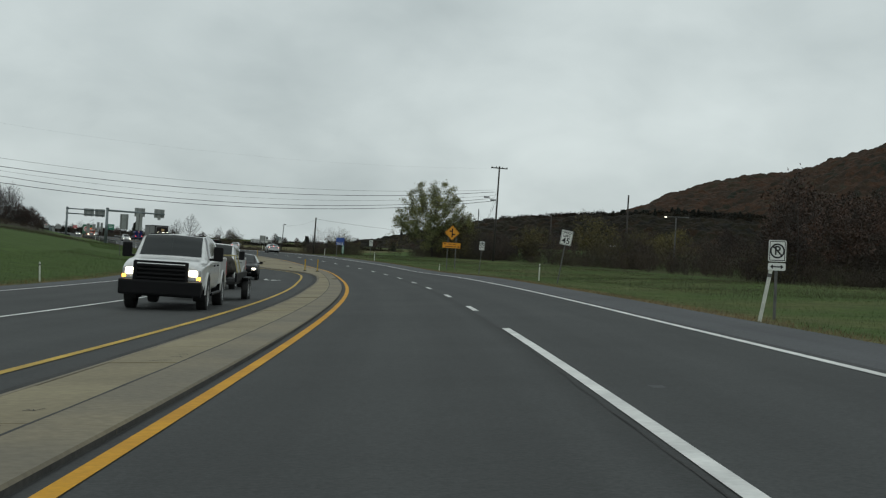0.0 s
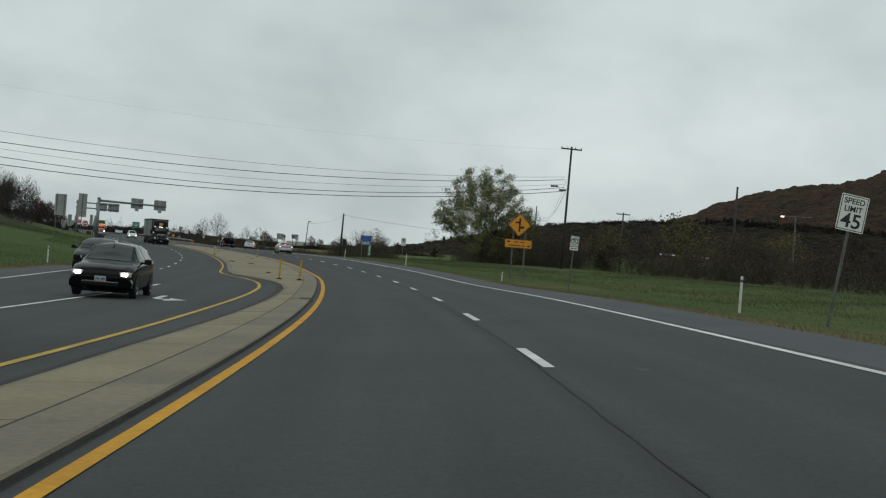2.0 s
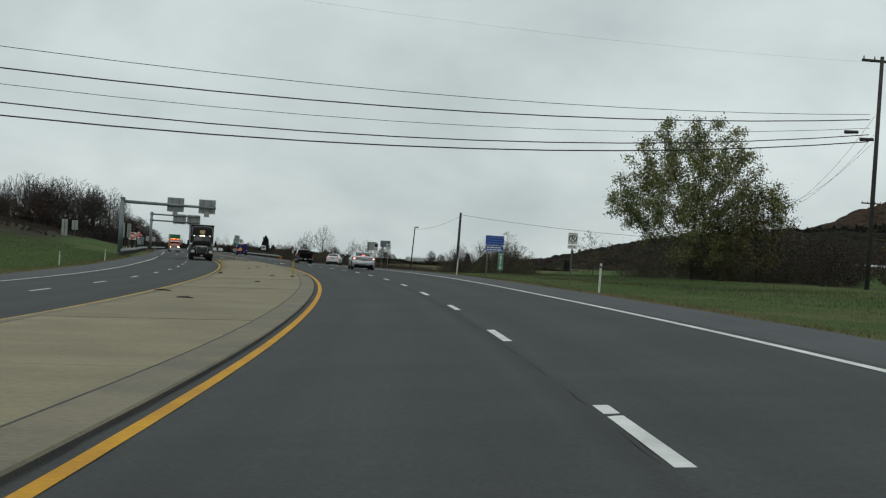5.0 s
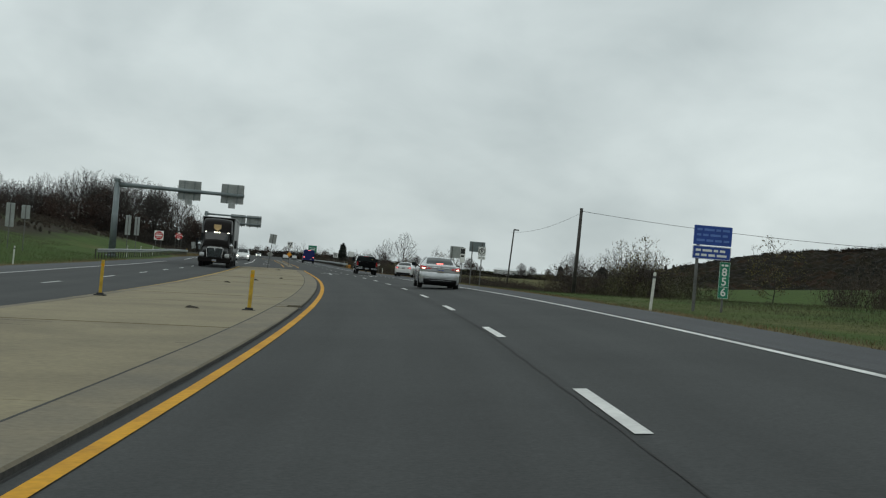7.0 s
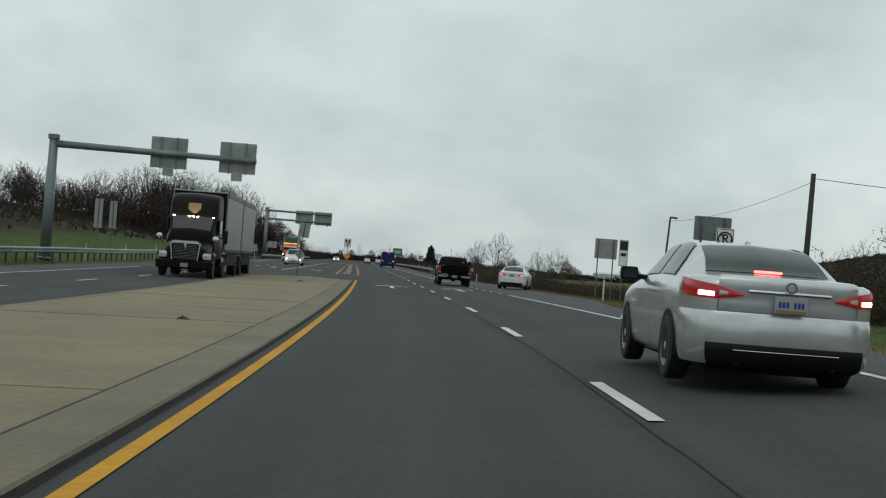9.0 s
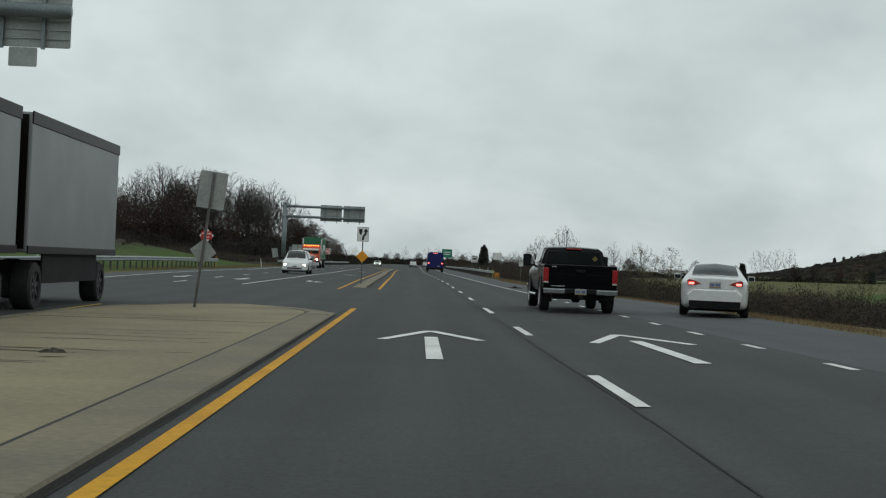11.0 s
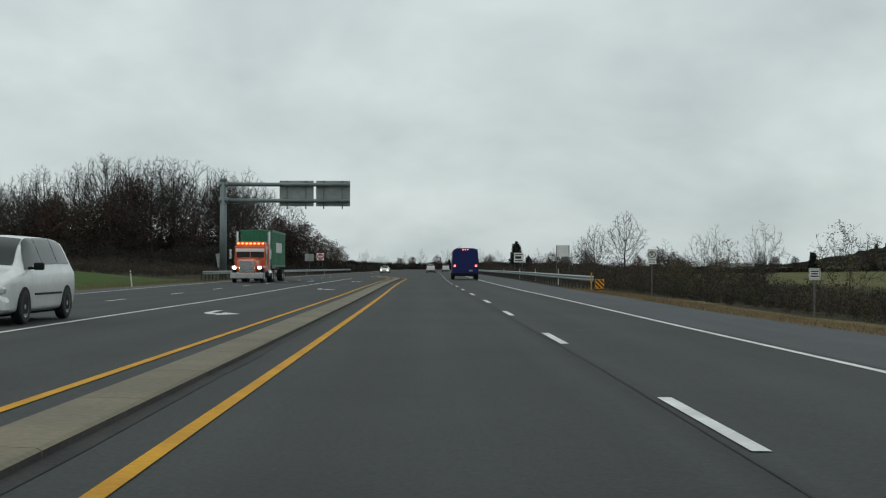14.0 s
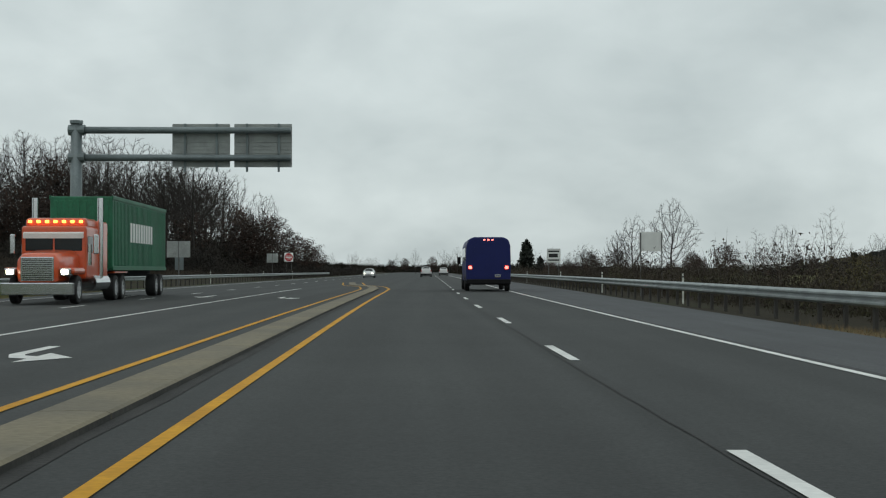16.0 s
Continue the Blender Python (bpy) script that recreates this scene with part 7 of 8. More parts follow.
# ---- trees, brush and distance ----
def grown(seed, height, radius, base, points=520, step=0.5, rise=0.12, lumps=0.25, top=1.0, tip=0.010, narrow=0.75):
    """Grows a branching skeleton towards points spread through a crown. Returns nodes, parents, radii and ends."""
    rr = np.random.RandomState(seed)
    d = rr.normal(0, 1, (points, 3))
    d /= np.linalg.norm(d, axis=1, keepdims=True)
    q = rr.uniform(0, 1, points) ** (1 / 2.4)
    lump = 1 + lumps * np.sin(3.1 * d[:, 0] + seed) * np.cos(2.7 * d[:, 1] + 2 * seed) + lumps * 0.6 * np.sin(5.3 * d[:, 2] + 4.1 * d[:, 0])
    half = (height - base) / 2
    aim = d * (q * lump)[:, None] * np.array([radius, radius, half])
    # egg-shaped: narrower towards the foot of the crown
    f = np.clip((aim[:, 2] + half) / (2 * half), 0, 1)
    aim[:, :2] *= (narrow + (1.12 - narrow) * np.sin(np.pi * np.clip(f * 0.85 + 0.12, 0, 1)))[:, None]
    aim[:, 2] = np.minimum(aim[:, 2], half * top) + base + half
    nodes, par = [np.zeros(3)], [-1]
    lean = rr.normal(0, 0.035, 2)
    while nodes[-1][2] < base + 0.12 * (height - base):
        nodes.append(nodes[-1] + np.array([lean[0] + rr.normal(0, 0.03), lean[1] + rr.normal(0, 0.03), 1.0]) * step)
        par.append(len(nodes) - 2)
    P = np.array(nodes)
    par = list(par)
    near = np.full(len(aim), 1e9)
    who = np.zeros(len(aim), int)
    fresh = np.arange(len(P))
    for _ in range(110):
        dist = np.linalg.norm(aim[:, None, :] - P[fresh][None], axis=2)
        k = dist.argmin(1)
        m = dist[np.arange(len(aim)), k]
        better = m < near
        near[better], who[better] = m[better], fresh[k[better]]
        keep = near > step * 1.5
        aim, near, who = aim[keep], near[keep], who[keep]
        if not len(aim):
            break
        ids = np.unique(who)
        pull = np.zeros((len(P), 3))
        v = aim - P[who]
        v /= np.linalg.norm(v, axis=1, keepdims=True)
        np.add.at(pull, who, v)
        g = pull[ids]
        g /= np.linalg.norm(g, axis=1, keepdims=True) + 1e-9
        g += rr.normal(0, 0.06, g.shape)
        g[:, 2] += rise
        g /= np.linalg.norm(g, axis=1, keepdims=True)
        fit = P[ids] + g * step
        clear = np.linalg.norm(fit[:, None] - P[None], axis=2).min(1) > step * 0.6
        stuck = np.isin(who, ids[~clear])
        aim, near, who = aim[~stuck], near[~stuck], who[~stuck]
        ids, fit = ids[clear], fit[clear]
        if not len(aim) or not len(ids):
            break
        fresh = np.arange(len(P), len(P) + len(ids))
        P = np.concatenate([P, fit])
        par += list(ids)
    par = np.array(par)
    tips = np.ones(len(P), int)
    tips[np.unique(par[par >= 0])] = 0
    ends = np.where(tips == 1)[0]
    load = tips.astype(float)
    for i in range(len(P) - 1, 0, -1):
        load[par[i]] += load[i]
    return P, par, tip * np.maximum(load, 1) ** (1 / 2.1), ends


def wood_mesh(P, par, rad):
    """Tapered round limbs along a skeleton."""
    vs, fs, off = [], [], 0
    edges = np.arange(1, len(P))
    for sides, pick in ((3, rad[edges] < 0.045), (6, rad[edges] >= 0.045)):
        e = edges[pick]
        if not len(e):
            continue
        a, b = P[par[e]], P[e]
        ax = b - a
        ax /= np.linalg.norm(ax, axis=1, keepdims=True)
        u = np.cross(ax, np.array([0.31, 0.87, 0.38]))
        u /= np.linalg.norm(u, axis=1, keepdims=True)
        w = np.cross(ax, u)
        r1 = rad[e]
        r0 = np.minimum(rad[par[e]], r1 * 1.35)
        ring = []
        for c, r in ((a, r0), (b + ax * r1[:, None] * 0.3, r1)):
            for i in range(sides):
                t = 2 * math.pi * i / sides
                ring.append(c + (u * math.cos(t) + w * math.sin(t)) * r[:, None])
        v = np.stack(ring, 1).reshape(-1, 3)
        for k in range(len(e)):
            o = off + k * 2 * sides
            for i in range(sides):
                j = (i + 1) % sides
                fs.append((o + i, o + j, o + sides + j, o + sides + i))
        vs.append(v)
        off += len(v)
    return np.concatenate(vs), fs


def twig_mesh(P, par, rad, seed, per, length, wide, up=0.35, limit=0.035):
    """Slender tapering twigs off every thin limb."""
    rr = np.random.RandomState(seed + 7)
    e = np.where((rad < limit) & (par >= 0))[0]
    e = np.repeat(e, per)
    n = len(e)
    ax = P[e] - P[par[e]]
    ax /= np.linalg.norm(ax, axis=1, keepdims=True)
    g = ax + rr.normal(0, 0.55, (n, 3))
    g[:, 2] += up
    g /= np.linalg.norm(g, axis=1, keepdims=True)
    a = P[par[e]] + (P[e] - P[par[e]]) * rr.uniform(0, 1, (n, 1))
    ln = length * rr.uniform(0.5, 1.3, (n, 1))
    s = np.cross(g, rr.normal(0, 1, (n, 3)))
    s *= wide / np.linalg.norm(s, axis=1, keepdims=True)
    m = a + (g + rr.normal(0, 0.12, (n, 3))) * ln * 0.5
    v = np.stack([a - s, a + s, m + s * 0.7, m - s * 0.7, a + g * ln], 1).reshape(-1, 3)
    f = []
    for i in range(n):
        k = 5 * i
        f.append((k, k + 1, k + 2, k + 3)), f.append((k + 3, k + 2, k + 4))
    return v, f


def leaf_mesh(points, seed, per, size, spread):
    """Many small turned leaves round the given places."""
    rr = np.random.RandomState(seed)
    pts = np.repeat(np.array([tuple(p) for p in points]), per, axis=0)
    n = len(pts)
    c = pts + rr.normal(0, spread, (n, 3)) * np.array([1, 1, 0.8])
    a, b = rr.normal(0, 1, (n, 3)), rr.normal(0, 1, (n, 3))
    a /= np.linalg.norm(a, axis=1, keepdims=True)
    b -= a * np.sum(a * b, 1, keepdims=True)
    b /= np.linalg.norm(b, axis=1, keepdims=True)
    s = size * rr.uniform(0.6, 1.4, (n, 1))
    v = np.stack([c - a * s, c + b * s * 0.55, c + a * s, c - b * s * 0.55], 1).reshape(-1, 3)
    f = [(4 * i, 4 * i + 1, 4 * i + 2, 4 * i + 3) for i in range(n)]
    return v, f


def tree(name, label, m, seed, height, radius, base, leaves=None, bark=None, twigs=(4, 1.1, 0.014), **kw):
    """leaves: material, leaves a place, size, spread, share of the limbs that still carry leaves."""
    t = thing(name, label, "tree", m)
    P, par, rad, ends = grown(seed, height, radius, base, **kw)
    P[:, 2] -= 0.3
    raw("trunk", *wood_mesh(P, par, rad), bark or BARK, t)
    tw = twig_mesh(P, par, rad, seed, *twigs)
    if leaves:
        mat, per, size, sp, share = leaves
        rr = np.random.RandomState(seed + 3)
        thin = np.where((rad < 0.035) & (P[:, 2] > base * 0.8))[0]
        # leaves hang on in clumps
        tuft = np.array([noise.noise(Vector(P[i]) * 0.75 + Vector((seed, 0, 0))) for i in thin])
        thin = thin[tuft > np.quantile(tuft, 1 - share)]
        raw("crown", *leaf_mesh(P[thin], seed, per, size, sp), mat, t)
        tagged(raw("branchwork", *tw, TWIG, t), kind="stuff")
    else:
        raw("crown", *tw, TWIG, t)
    return t


def tree_at(x, y, z, turn, sc, sz):
    return pose(x, y, z, 0, 0, turn) @ Matrix.Diagonal((sc, sc, sz, 1))


# the broad green tree behind the verge
tree("broadleaf_tree", "broad tree with thin olive green autumn leaves behind the verge", spot(169.3, 24.4), 11, 12.0, 6.2, 1.1,
     (LEAF_GREEN, 46, 0.08, 0.26, 0.66), points=1500, step=0.36, rise=0.10, lumps=0.2, tip=0.008, twigs=(2, 0.6, 0.008), narrow=0.9)
tree("broadleaf_tree", "smaller yellow-green tree beside the broad tree", spot(166.5, 28.2), 12, 7.5, 3.4, 1.0,
     (LEAF_YELLOW, 16, 0.085, 0.25, 0.85), points=520, step=0.36, twigs=(3, 0.6, 0.008))

# bare woodland trees, built a few times and then copied
def wood_ground(x, y):
    """Height of the land at a place in the plan."""
    i = int(np.argmin((AX_X - x) ** 2 + (AX_Y - y) ** 2))
    t = AX_T[i]
    return float(ground_z(AX_S[i], (x - AX_X[i]) * math.cos(t) + (y - AX_Y[i]) * math.sin(t)))


BARE = [tree("bare_tree", "tall bare grey woodland tree", pose(x, y, wood_ground(x, y)), 30 + k, 19.0, r, b, points=1300, step=0.55, rise=0.16, lumps=0.2, tip=0.018, twigs=(4, 0.85, 0.015, 0.25, 0.055), narrow=0.55)
        for k, (x, y, r, b) in enumerate(((-70, 566, 5.2, 5.5), (-60.5, 560, 4.4, 7.5), (-51, 563, 4.9, 6.2), (-43, 566, 4.0, 8.2), (-81, 571, 5.6, 5.0)))]
RUSTY = [tree("rust_leaved_tree", "dark tree still holding rust brown leaves", pose(x, y, wood_ground(x, y)), 50 + k, 12.0, r, 2.2, (LEAF_RUST, 13, 0.17, 0.42, 0.9), points=700, step=0.5, rise=0.15, twigs=(1, 0.8, 0.012))
         for k, (x, y, r) in enumerate(((-66.5, 552, 3.4), (-31, 576, 3.0), (-57, 551, 2.9)))]
BUSH = [tree("bush", "tall rounded brown autumn bush", spot(s, u), 90 + k, 4.4, r, 0.25, (mat, 15, 0.055, 0.20, 0.95), points=430, step=0.27, rise=0.12, lumps=0.3, tip=0.007, twigs=(2, 0.5, 0.007), narrow=0.95)
        for k, (s, u, r, mat) in enumerate(((60, 38, 2.3, LEAF_BROWN), (34, 36, 2.0, LEAF_RUST), (46, 41, 2.2, LEAF_OLIVE), (24, 39, 2.1, LEAF_BROWN)))]
YOUNG = [tree("young_bare_tree", "slender bare roadside tree with fine twigs", spot(s, u), 60 + k, 9.0, r, 1.8, points=620, step=0.36, rise=0.2, lumps=0.25, tip=0.008, twigs=(3, 0.6, 0.009), narrow=0.55)
         for k, (s, u, r) in enumerate(((500, 40, 2.6), (470, 36, 2.2), (452, 38, 3.0)))]


def pine(name, label, m, seed, h):
    """Trunk with whorls of drooping needle sprays."""
    t = thing(name, label, "tree", m)
    rr = random.Random(seed)
    part("trunk", tube((0, 0, -0.3), (0, 0, h * 0.97), h * 0.016, h * 0.003, 7), BARK, t)
    pts = []
    for k in range(22):
        f = k / 22
        z = h * (0.12 + 0.86 * f)
        r = h * 0.20 * (1 - f) ** 0.8 + 0.15
        for j in range(8):
            a = rr.uniform(0, 6.28)
            for d in (0.35, 0.7, 1.0):
                pts.append((r * d * math.cos(a), r * d * math.sin(a), z - 0.25 * d * r))
    v, f = leaf_mesh(pts, seed, 4, 0.30, 0.22)
    raw("crown", v, f, LEAF_DARK, t)
    return t


PINES = [pine("pine_tree", "dark evergreen pine tree", spot(286 + 366 * k, 34 - 10 * k), 70 + k, 4.6 + k) for k in range(2)]


def scatter(kinds, spots, group, rng, lo=0.8, hi=1.2):
    for s, u in spots:
        x, y = plan(s, u)
        k = kinds[rng.randrange(len(kinds))]
        sc = rng.uniform(lo, hi)
        c = copy_thing(k, tree_at(float(x), float(y), float(ground_z(s, u)) - 0.1, rng.uniform(0, 360), sc, sc * rng.uniform(0.9, 1.1)))
        tagged(c, group=group)


rng = random.Random(21)


# the wood beyond the ramp on the oncoming side: crown tops follow the lie of the wood
def wood_top(x):
    return float(np.interp(x, [-112, -104, -93, -88, -82, -78, -71, -61, -51, -43, -36, -30, -24, -18], [22, 23.5, 22.5, 20.5, 19.0, 22.5, 26.5, 25.4, 25, 24, 21.5, 13.5, 9.5, 5]))


def woods(kinds, x, y, height, own, group="wood beyond the ramp", wide=1.0):
    z = wood_ground(x, y) - 0.1
    sz = height / own
    tagged(copy_thing(kinds[rng.randrange(len(kinds))], tree_at(x, y, z, rng.uniform(0, 360), wide * (0.35 + 0.65 * sz), sz)), group=group)


for k in range(17):
    x = -107 + k * 4.3 + rng.uniform(-1.6, 1.6)
    y = 556 + rng.uniform(0, 16)
    woods(BARE, x, y, (wood_top(x) - wood_ground(x, y)) * rng.uniform(0.90, 1.0), 19.0)
for k in range(64):
    x = rng.uniform(-112, -35)
    y = rng.uniform(572, 650)
    woods(BARE, x, y, (wood_top(x) - wood_ground(x, y)) * rng.uniform(0.78, 1.0), 19.0)
for x, y, h in ((-73, 555, 13.5), (-62, 553, 14.5), (-59, 557, 18), (-77, 560, 13), (-47, 560, 11), (-99, 562, 18), (-104, 568, 16), (-92, 566, 13), (-85, 560, 12), (-53, 566, 13),
                (-29, 578, 11.5), (-27.5, 586, 12), (-25, 592, 9.5), (-23, 600, 8.5), (-21.5, 607, 6.8), (-33, 584, 13), (-39, 570, 11)):
    woods(RUSTY, x, y, h, 12.0, wide=0.95)
for x, y, h in ((-33, 572, 11), (-35, 580, 14), (-31, 590, 12), (-37, 566, 10)):
    woods(YOUNG, x, y, h, 9.0)
# scattered trees beyond the brush on the other side
for s, u, sc in ((474, 30, 0.85), (482, 44, 0.7), (585, 26, 0.8), (596, 24, 0.6), (608, 26, 0.7), (620, 24, 0.8), (640, 23, 0.7), (660, 22, 0.9), (700, 18, 0.95), (735, 14, 0.95), (790, 8, 1.1), (810, -6, 1.0), (830, 4, 0.95), (420, 60, 0.7), (560, 30, 0.9), (566, 24, 0.8)):
    scatter(YOUNG, [(s, u)], "roadside trees", rng, sc, sc * 1.05)
scatter([BARE[4]], [(543, 34.5)], "roadside trees", rng, 0.78, 0.79)
scatter([BARE[0]], [(546, 29.0)], "roadside trees", rng, 0.64, 0.66)
scatter([BARE[2]], [(540, 26.0)], "roadside trees", rng, 0.42, 0.44)
for s, u, sc in ((762, 138, 0.88), (768, 146, 0.9), (772, 153, 0.86)):
    scatter([YOUNG[int(s) % 3]], [(s, u)], "trees across the field", rng, sc * 1.8, sc * 1.9)
scatter(RUSTY, [(572, 26), (576, 31), (590, 25), (606, 22), (612, 26), (690, 15), (745, 12), (800, 12), (510, 35), (518, 33), (830, -10), (860, 0), (850, 8), (870, -16)], "roadside trees", rng, 0.4, 0.58)
scatter(RUSTY, [(760, 112), (765, 118), (775, 128), (790, 160), (800, 172), (810, 186), (815, 200), (820, 215)], "trees across the field", rng, 0.5, 0.75)
scatter(PINES, [(640, 20), (770, 133), (780, 190)], "roadside trees", rng, 1.3, 1.6)
scatter(YOUNG, [(rng.uniform(880, 1000), rng.uniform(-60, 60)) for _ in range(24)], "roadside trees", rng, 0.7, 1.1)
for x, y, h in ((112, 900, 10.5), (116, 906, 8), (104, 900, 6.5), (121, 915, 6)):
    woods(RUSTY, x, y, h, 12.0, "trees across the field")
# trees behind the verge at the beginning
scatter(BUSH, [(rng.uniform(-5, 75), rng.uniform(31, 46)) for _ in range(34)] + [(rng.uniform(72, 150), rng.uniform(32, 60)) for _ in range(26)], "bushes behind the verge", rng, 0.75, 1.25)
scatter(BUSH, [(rng.uniform(158, 186), rng.uniform(24, 42)) for _ in range(14)], "bushes behind the verge", rng, 0.6, 0.95)
scatter(YOUNG, [(rng.uniform(60, 200), rng.uniform(45, 90)) for _ in range(12)], "trees behind the verge", rng, 0.5, 0.8)
mrng = random.Random(44)
scatter(RUSTY, [(mrng.uniform(10, 190), mrng.uniform(60, 130)) for _ in range(26)], "trees behind the verge", mrng, 0.5, 0.7)
scatter(BUSH, [(mrng.uniform(10, 190), mrng.uniform(50, 110)) for _ in range(30)], "bushes behind the verge", mrng, 1.0, 1.5)
scatter(YOUNG, [(mrng.uniform(10, 190), mrng.uniform(50, 110)) for _ in range(22)], "trees behind the verge", mrng, 0.6, 0.9)
scatter(BUSH, [(mrng.uniform(180, 203), mrng.uniform(31, 44)) for _ in range(16)], "bushes behind the verge", mrng, 0.9, 1.3)
scatter(YOUNG, [(mrng.uniform(182, 203), mrng.uniform(31, 42)) for _ in range(8)], "trees behind the verge", mrng, 0.5, 0.66)
scatter(YOUNG, [(mrng.uniform(236, 250), mrng.uniform(23, 29)) for _ in range(11)] + [(mrng.uniform(256, 267), mrng.uniform(23.5, 28)) for _ in range(5)], "trees behind the verge", mrng, 0.45, 0.66)
scatter(BUSH, [(mrng.uniform(237, 249), mrng.uniform(24, 29)) for _ in range(6)] + [(259, 25), (262, 26.5), (265, 24.5)], "bushes behind the verge", mrng, 0.8, 1.0)
# brown and olive trees standing behind the brush at the beginning
OLIVE = tree("olive_leaved_tree", "rounded tree with thin olive yellow leaves", spot(158, 37), 71, 6.0, 2.6, 0.6, (LEAF_OLIVE, 12, 0.10, 0.30, 0.9), points=480, step=0.36, rise=0.14, lumps=0.3, tip=0.008, twigs=(2, 0.6, 0.008))
scatter([OLIVE], [(163, 60), (168, 65), (176, 62), (172, 52), (190, 70), (184, 58)], "trees behind the verge", mrng, 0.8, 1.45)
scatter(RUSTY, [(76, 37), (82, 44), (70, 34), (88, 52), (64, 38), (74, 48), (92, 47), (58, 33), (150, 92), (158, 100)], "trees behind the verge", mrng, 0.62, 0.84)
scatter(YOUNG, [(76, 38), (82, 44), (72, 35), (66, 33), (86, 48), (78, 43)], "trees behind the verge", mrng, 0.85, 1.1)
scatter(BUSH, [(rng.uniform(400, 530), rng.uniform(18, 34)) for _ in range(26)], "bushes behind the verge", rng, 0.7, 1.1)
THIN = [tree("thin_tree", "young tree with few pale yellow leaves", spot(s, u), 80 + k, h, r, 1.4, (LEAF_YELLOW, 7, 0.085, 0.25, 0.6), points=330, step=0.38, rise=0.16, tip=0.008, twigs=(3, 0.6, 0.008))
        for k, (s, u, h, r) in enumerate(((240, 26.5, 6.4, 2.2), (294, 39.5, 8.2, 2.6)))]
scatter(THIN, [(236, 23.5), (246, 30), (300, 43), (289, 37), (314, 41), (98, 50), (112, 58), (125, 48), (138, 62), (84, 56), (262, 30), (228, 34), (330, 36), (352, 24), (384, 27), (398, 22)], "trees behind the verge", rng, 0.55, 0.9)


def thicket(name, label, areas, mat, seed, leaf=0.045, leaves=150, stems=14):
    """Shrubs of fanning stems with small ragged leaves. areas: s0, s1, u0, u1, shrubs, height."""
    rr = np.random.RandomState(seed)
    quads = []

    def kites(c, a, b, ln, wd):
        quads.append(np.stack([c - a * ln, c + b * wd, c + a * ln, c - b * wd], 1).reshape(-1, 3))

    for s0, s1, u0, u1, count, hgt in areas:
        s, u = rr.uniform(s0, s1, count), rr.uniform(u0, u1, count)
        # a mown strip leads up to the field
        free = (u < 0) | (s > 345) | (s < 170) | (np.abs(u - 24 - 0.36 * (s - 200)) > 4.0)
        s, u = s[free], u[free]
        count = len(s)
        clump = np.sin(s * 0.11 + u * 0.21) + np.sin(s * 0.047 - u * 0.13 + 2) + np.sin(s * 0.29 + 1.3)
        h = hgt * np.clip(0.78 + 0.16 * clump, 0.35, 1.3) * rr.uniform(0.65, 1.15, count)
        x, y = plan(s, u)
        foot = np.stack([x, y, ground_z(s, u) - 0.08], 1)
        w = h * rr.uniform(0.32, 0.5, count)
        # stems
        i = np.repeat(np.arange(count), stems)
        n = len(i)
        g = rr.normal(0, 1, (n, 3)) * np.array([0.36, 0.36, 0]) + np.array([0, 0, 1])
        ln = h[i] * rr.uniform(0.5, 1.05, n)
        g /= np.linalg.norm(g, axis=1, keepdims=True)
        side = np.cross(g, rr.normal(0, 1, (n, 3)))
        side /= np.linalg.norm(side, axis=1, keepdims=True)
        off = rr.normal(0, 0.10, (n, 3)) * h[i][:, None] * np.array([1, 1, 0])
        kites(foot[i] + off + g * ln[:, None] * 0.5, g, side, ln[:, None] * 0.5, 0.006 + 0.002 * h[i][:, None])
        # side twigs and leaves
        i = np.repeat(np.arange(count), leaves)
        n = len(i)
        o = rr.normal(0, 1, (n, 3))
        o /= np.linalg.norm(o, axis=1, keepdims=True)
        r = rr.uniform(0.25, 1, (n, 1)) ** 0.6
        c = foot[i] + np.stack([0 * w[i], 0 * w[i], h[i] * 0.44], 1) + o * r * np.stack([w[i] * 0.8, w[i] * 0.8, h[i] * 0.42], 1)
        a = rr.normal(0, 1, (n, 3)) * np.array([0.7, 0.7, 1.1])
        a /= np.linalg.norm(a, axis=1, keepdims=True)
        b = np.cross(a, rr.normal(0, 1, (n, 3)))
        b /= np.linalg.norm(b, axis=1, keepdims=True)
        k = rr.uniform(0.5, 1.5, (n, 1)) * leaf * (0.75 + 0.12 * h[i][:, None])
        long = np.where(rr.uniform(0, 1, (n, 1)) < 0.35, 2.2, 1.0)
        kites(c, a, b, k * long, k * 0.6 / np.sqrt(long))
    v = np.concatenate(quads)
    me = bpy.data.meshes.new(name)
    k = len(v) // 4
    me.from_pydata(v.tolist(), [], [(4 * i, 4 * i + 1, 4 * i + 2, 4 * i + 3) for i in range(k)])
    me.materials.append(mat)
    return tagged(new(name, me), label, "brush", kind="stuff")


thicket("brush", "brown tangled autumn scrub beside the highway", [
    (-20, 90, 29, 46, 300, 2.6), (90, 140, 30, 44, 150, 2.6), (180, 232, 29, 44, 190, 3.8), (236, 250, 23, 29, 60, 3.6), (256, 267, 23.5, 28, 36, 4.0), (205, 236, 19, 30, 40, 0.7), (252, 300, 24, 40, 150, 3.4), (252, 300, 14, 24, 130, 2.0),
    (300, 330, 24, 48, 120, 2.8), (330, 470, 26, 46, 240, 2.4), (296, 372, 11.5, 28, 400, 2.2), (374, 600, 9.6, 26, 620, 3.0), (600, 760, 9.5, 22, 190, 3.6), (60, 110, 34, 60, 110, 4.6)], SCRUB, 2)
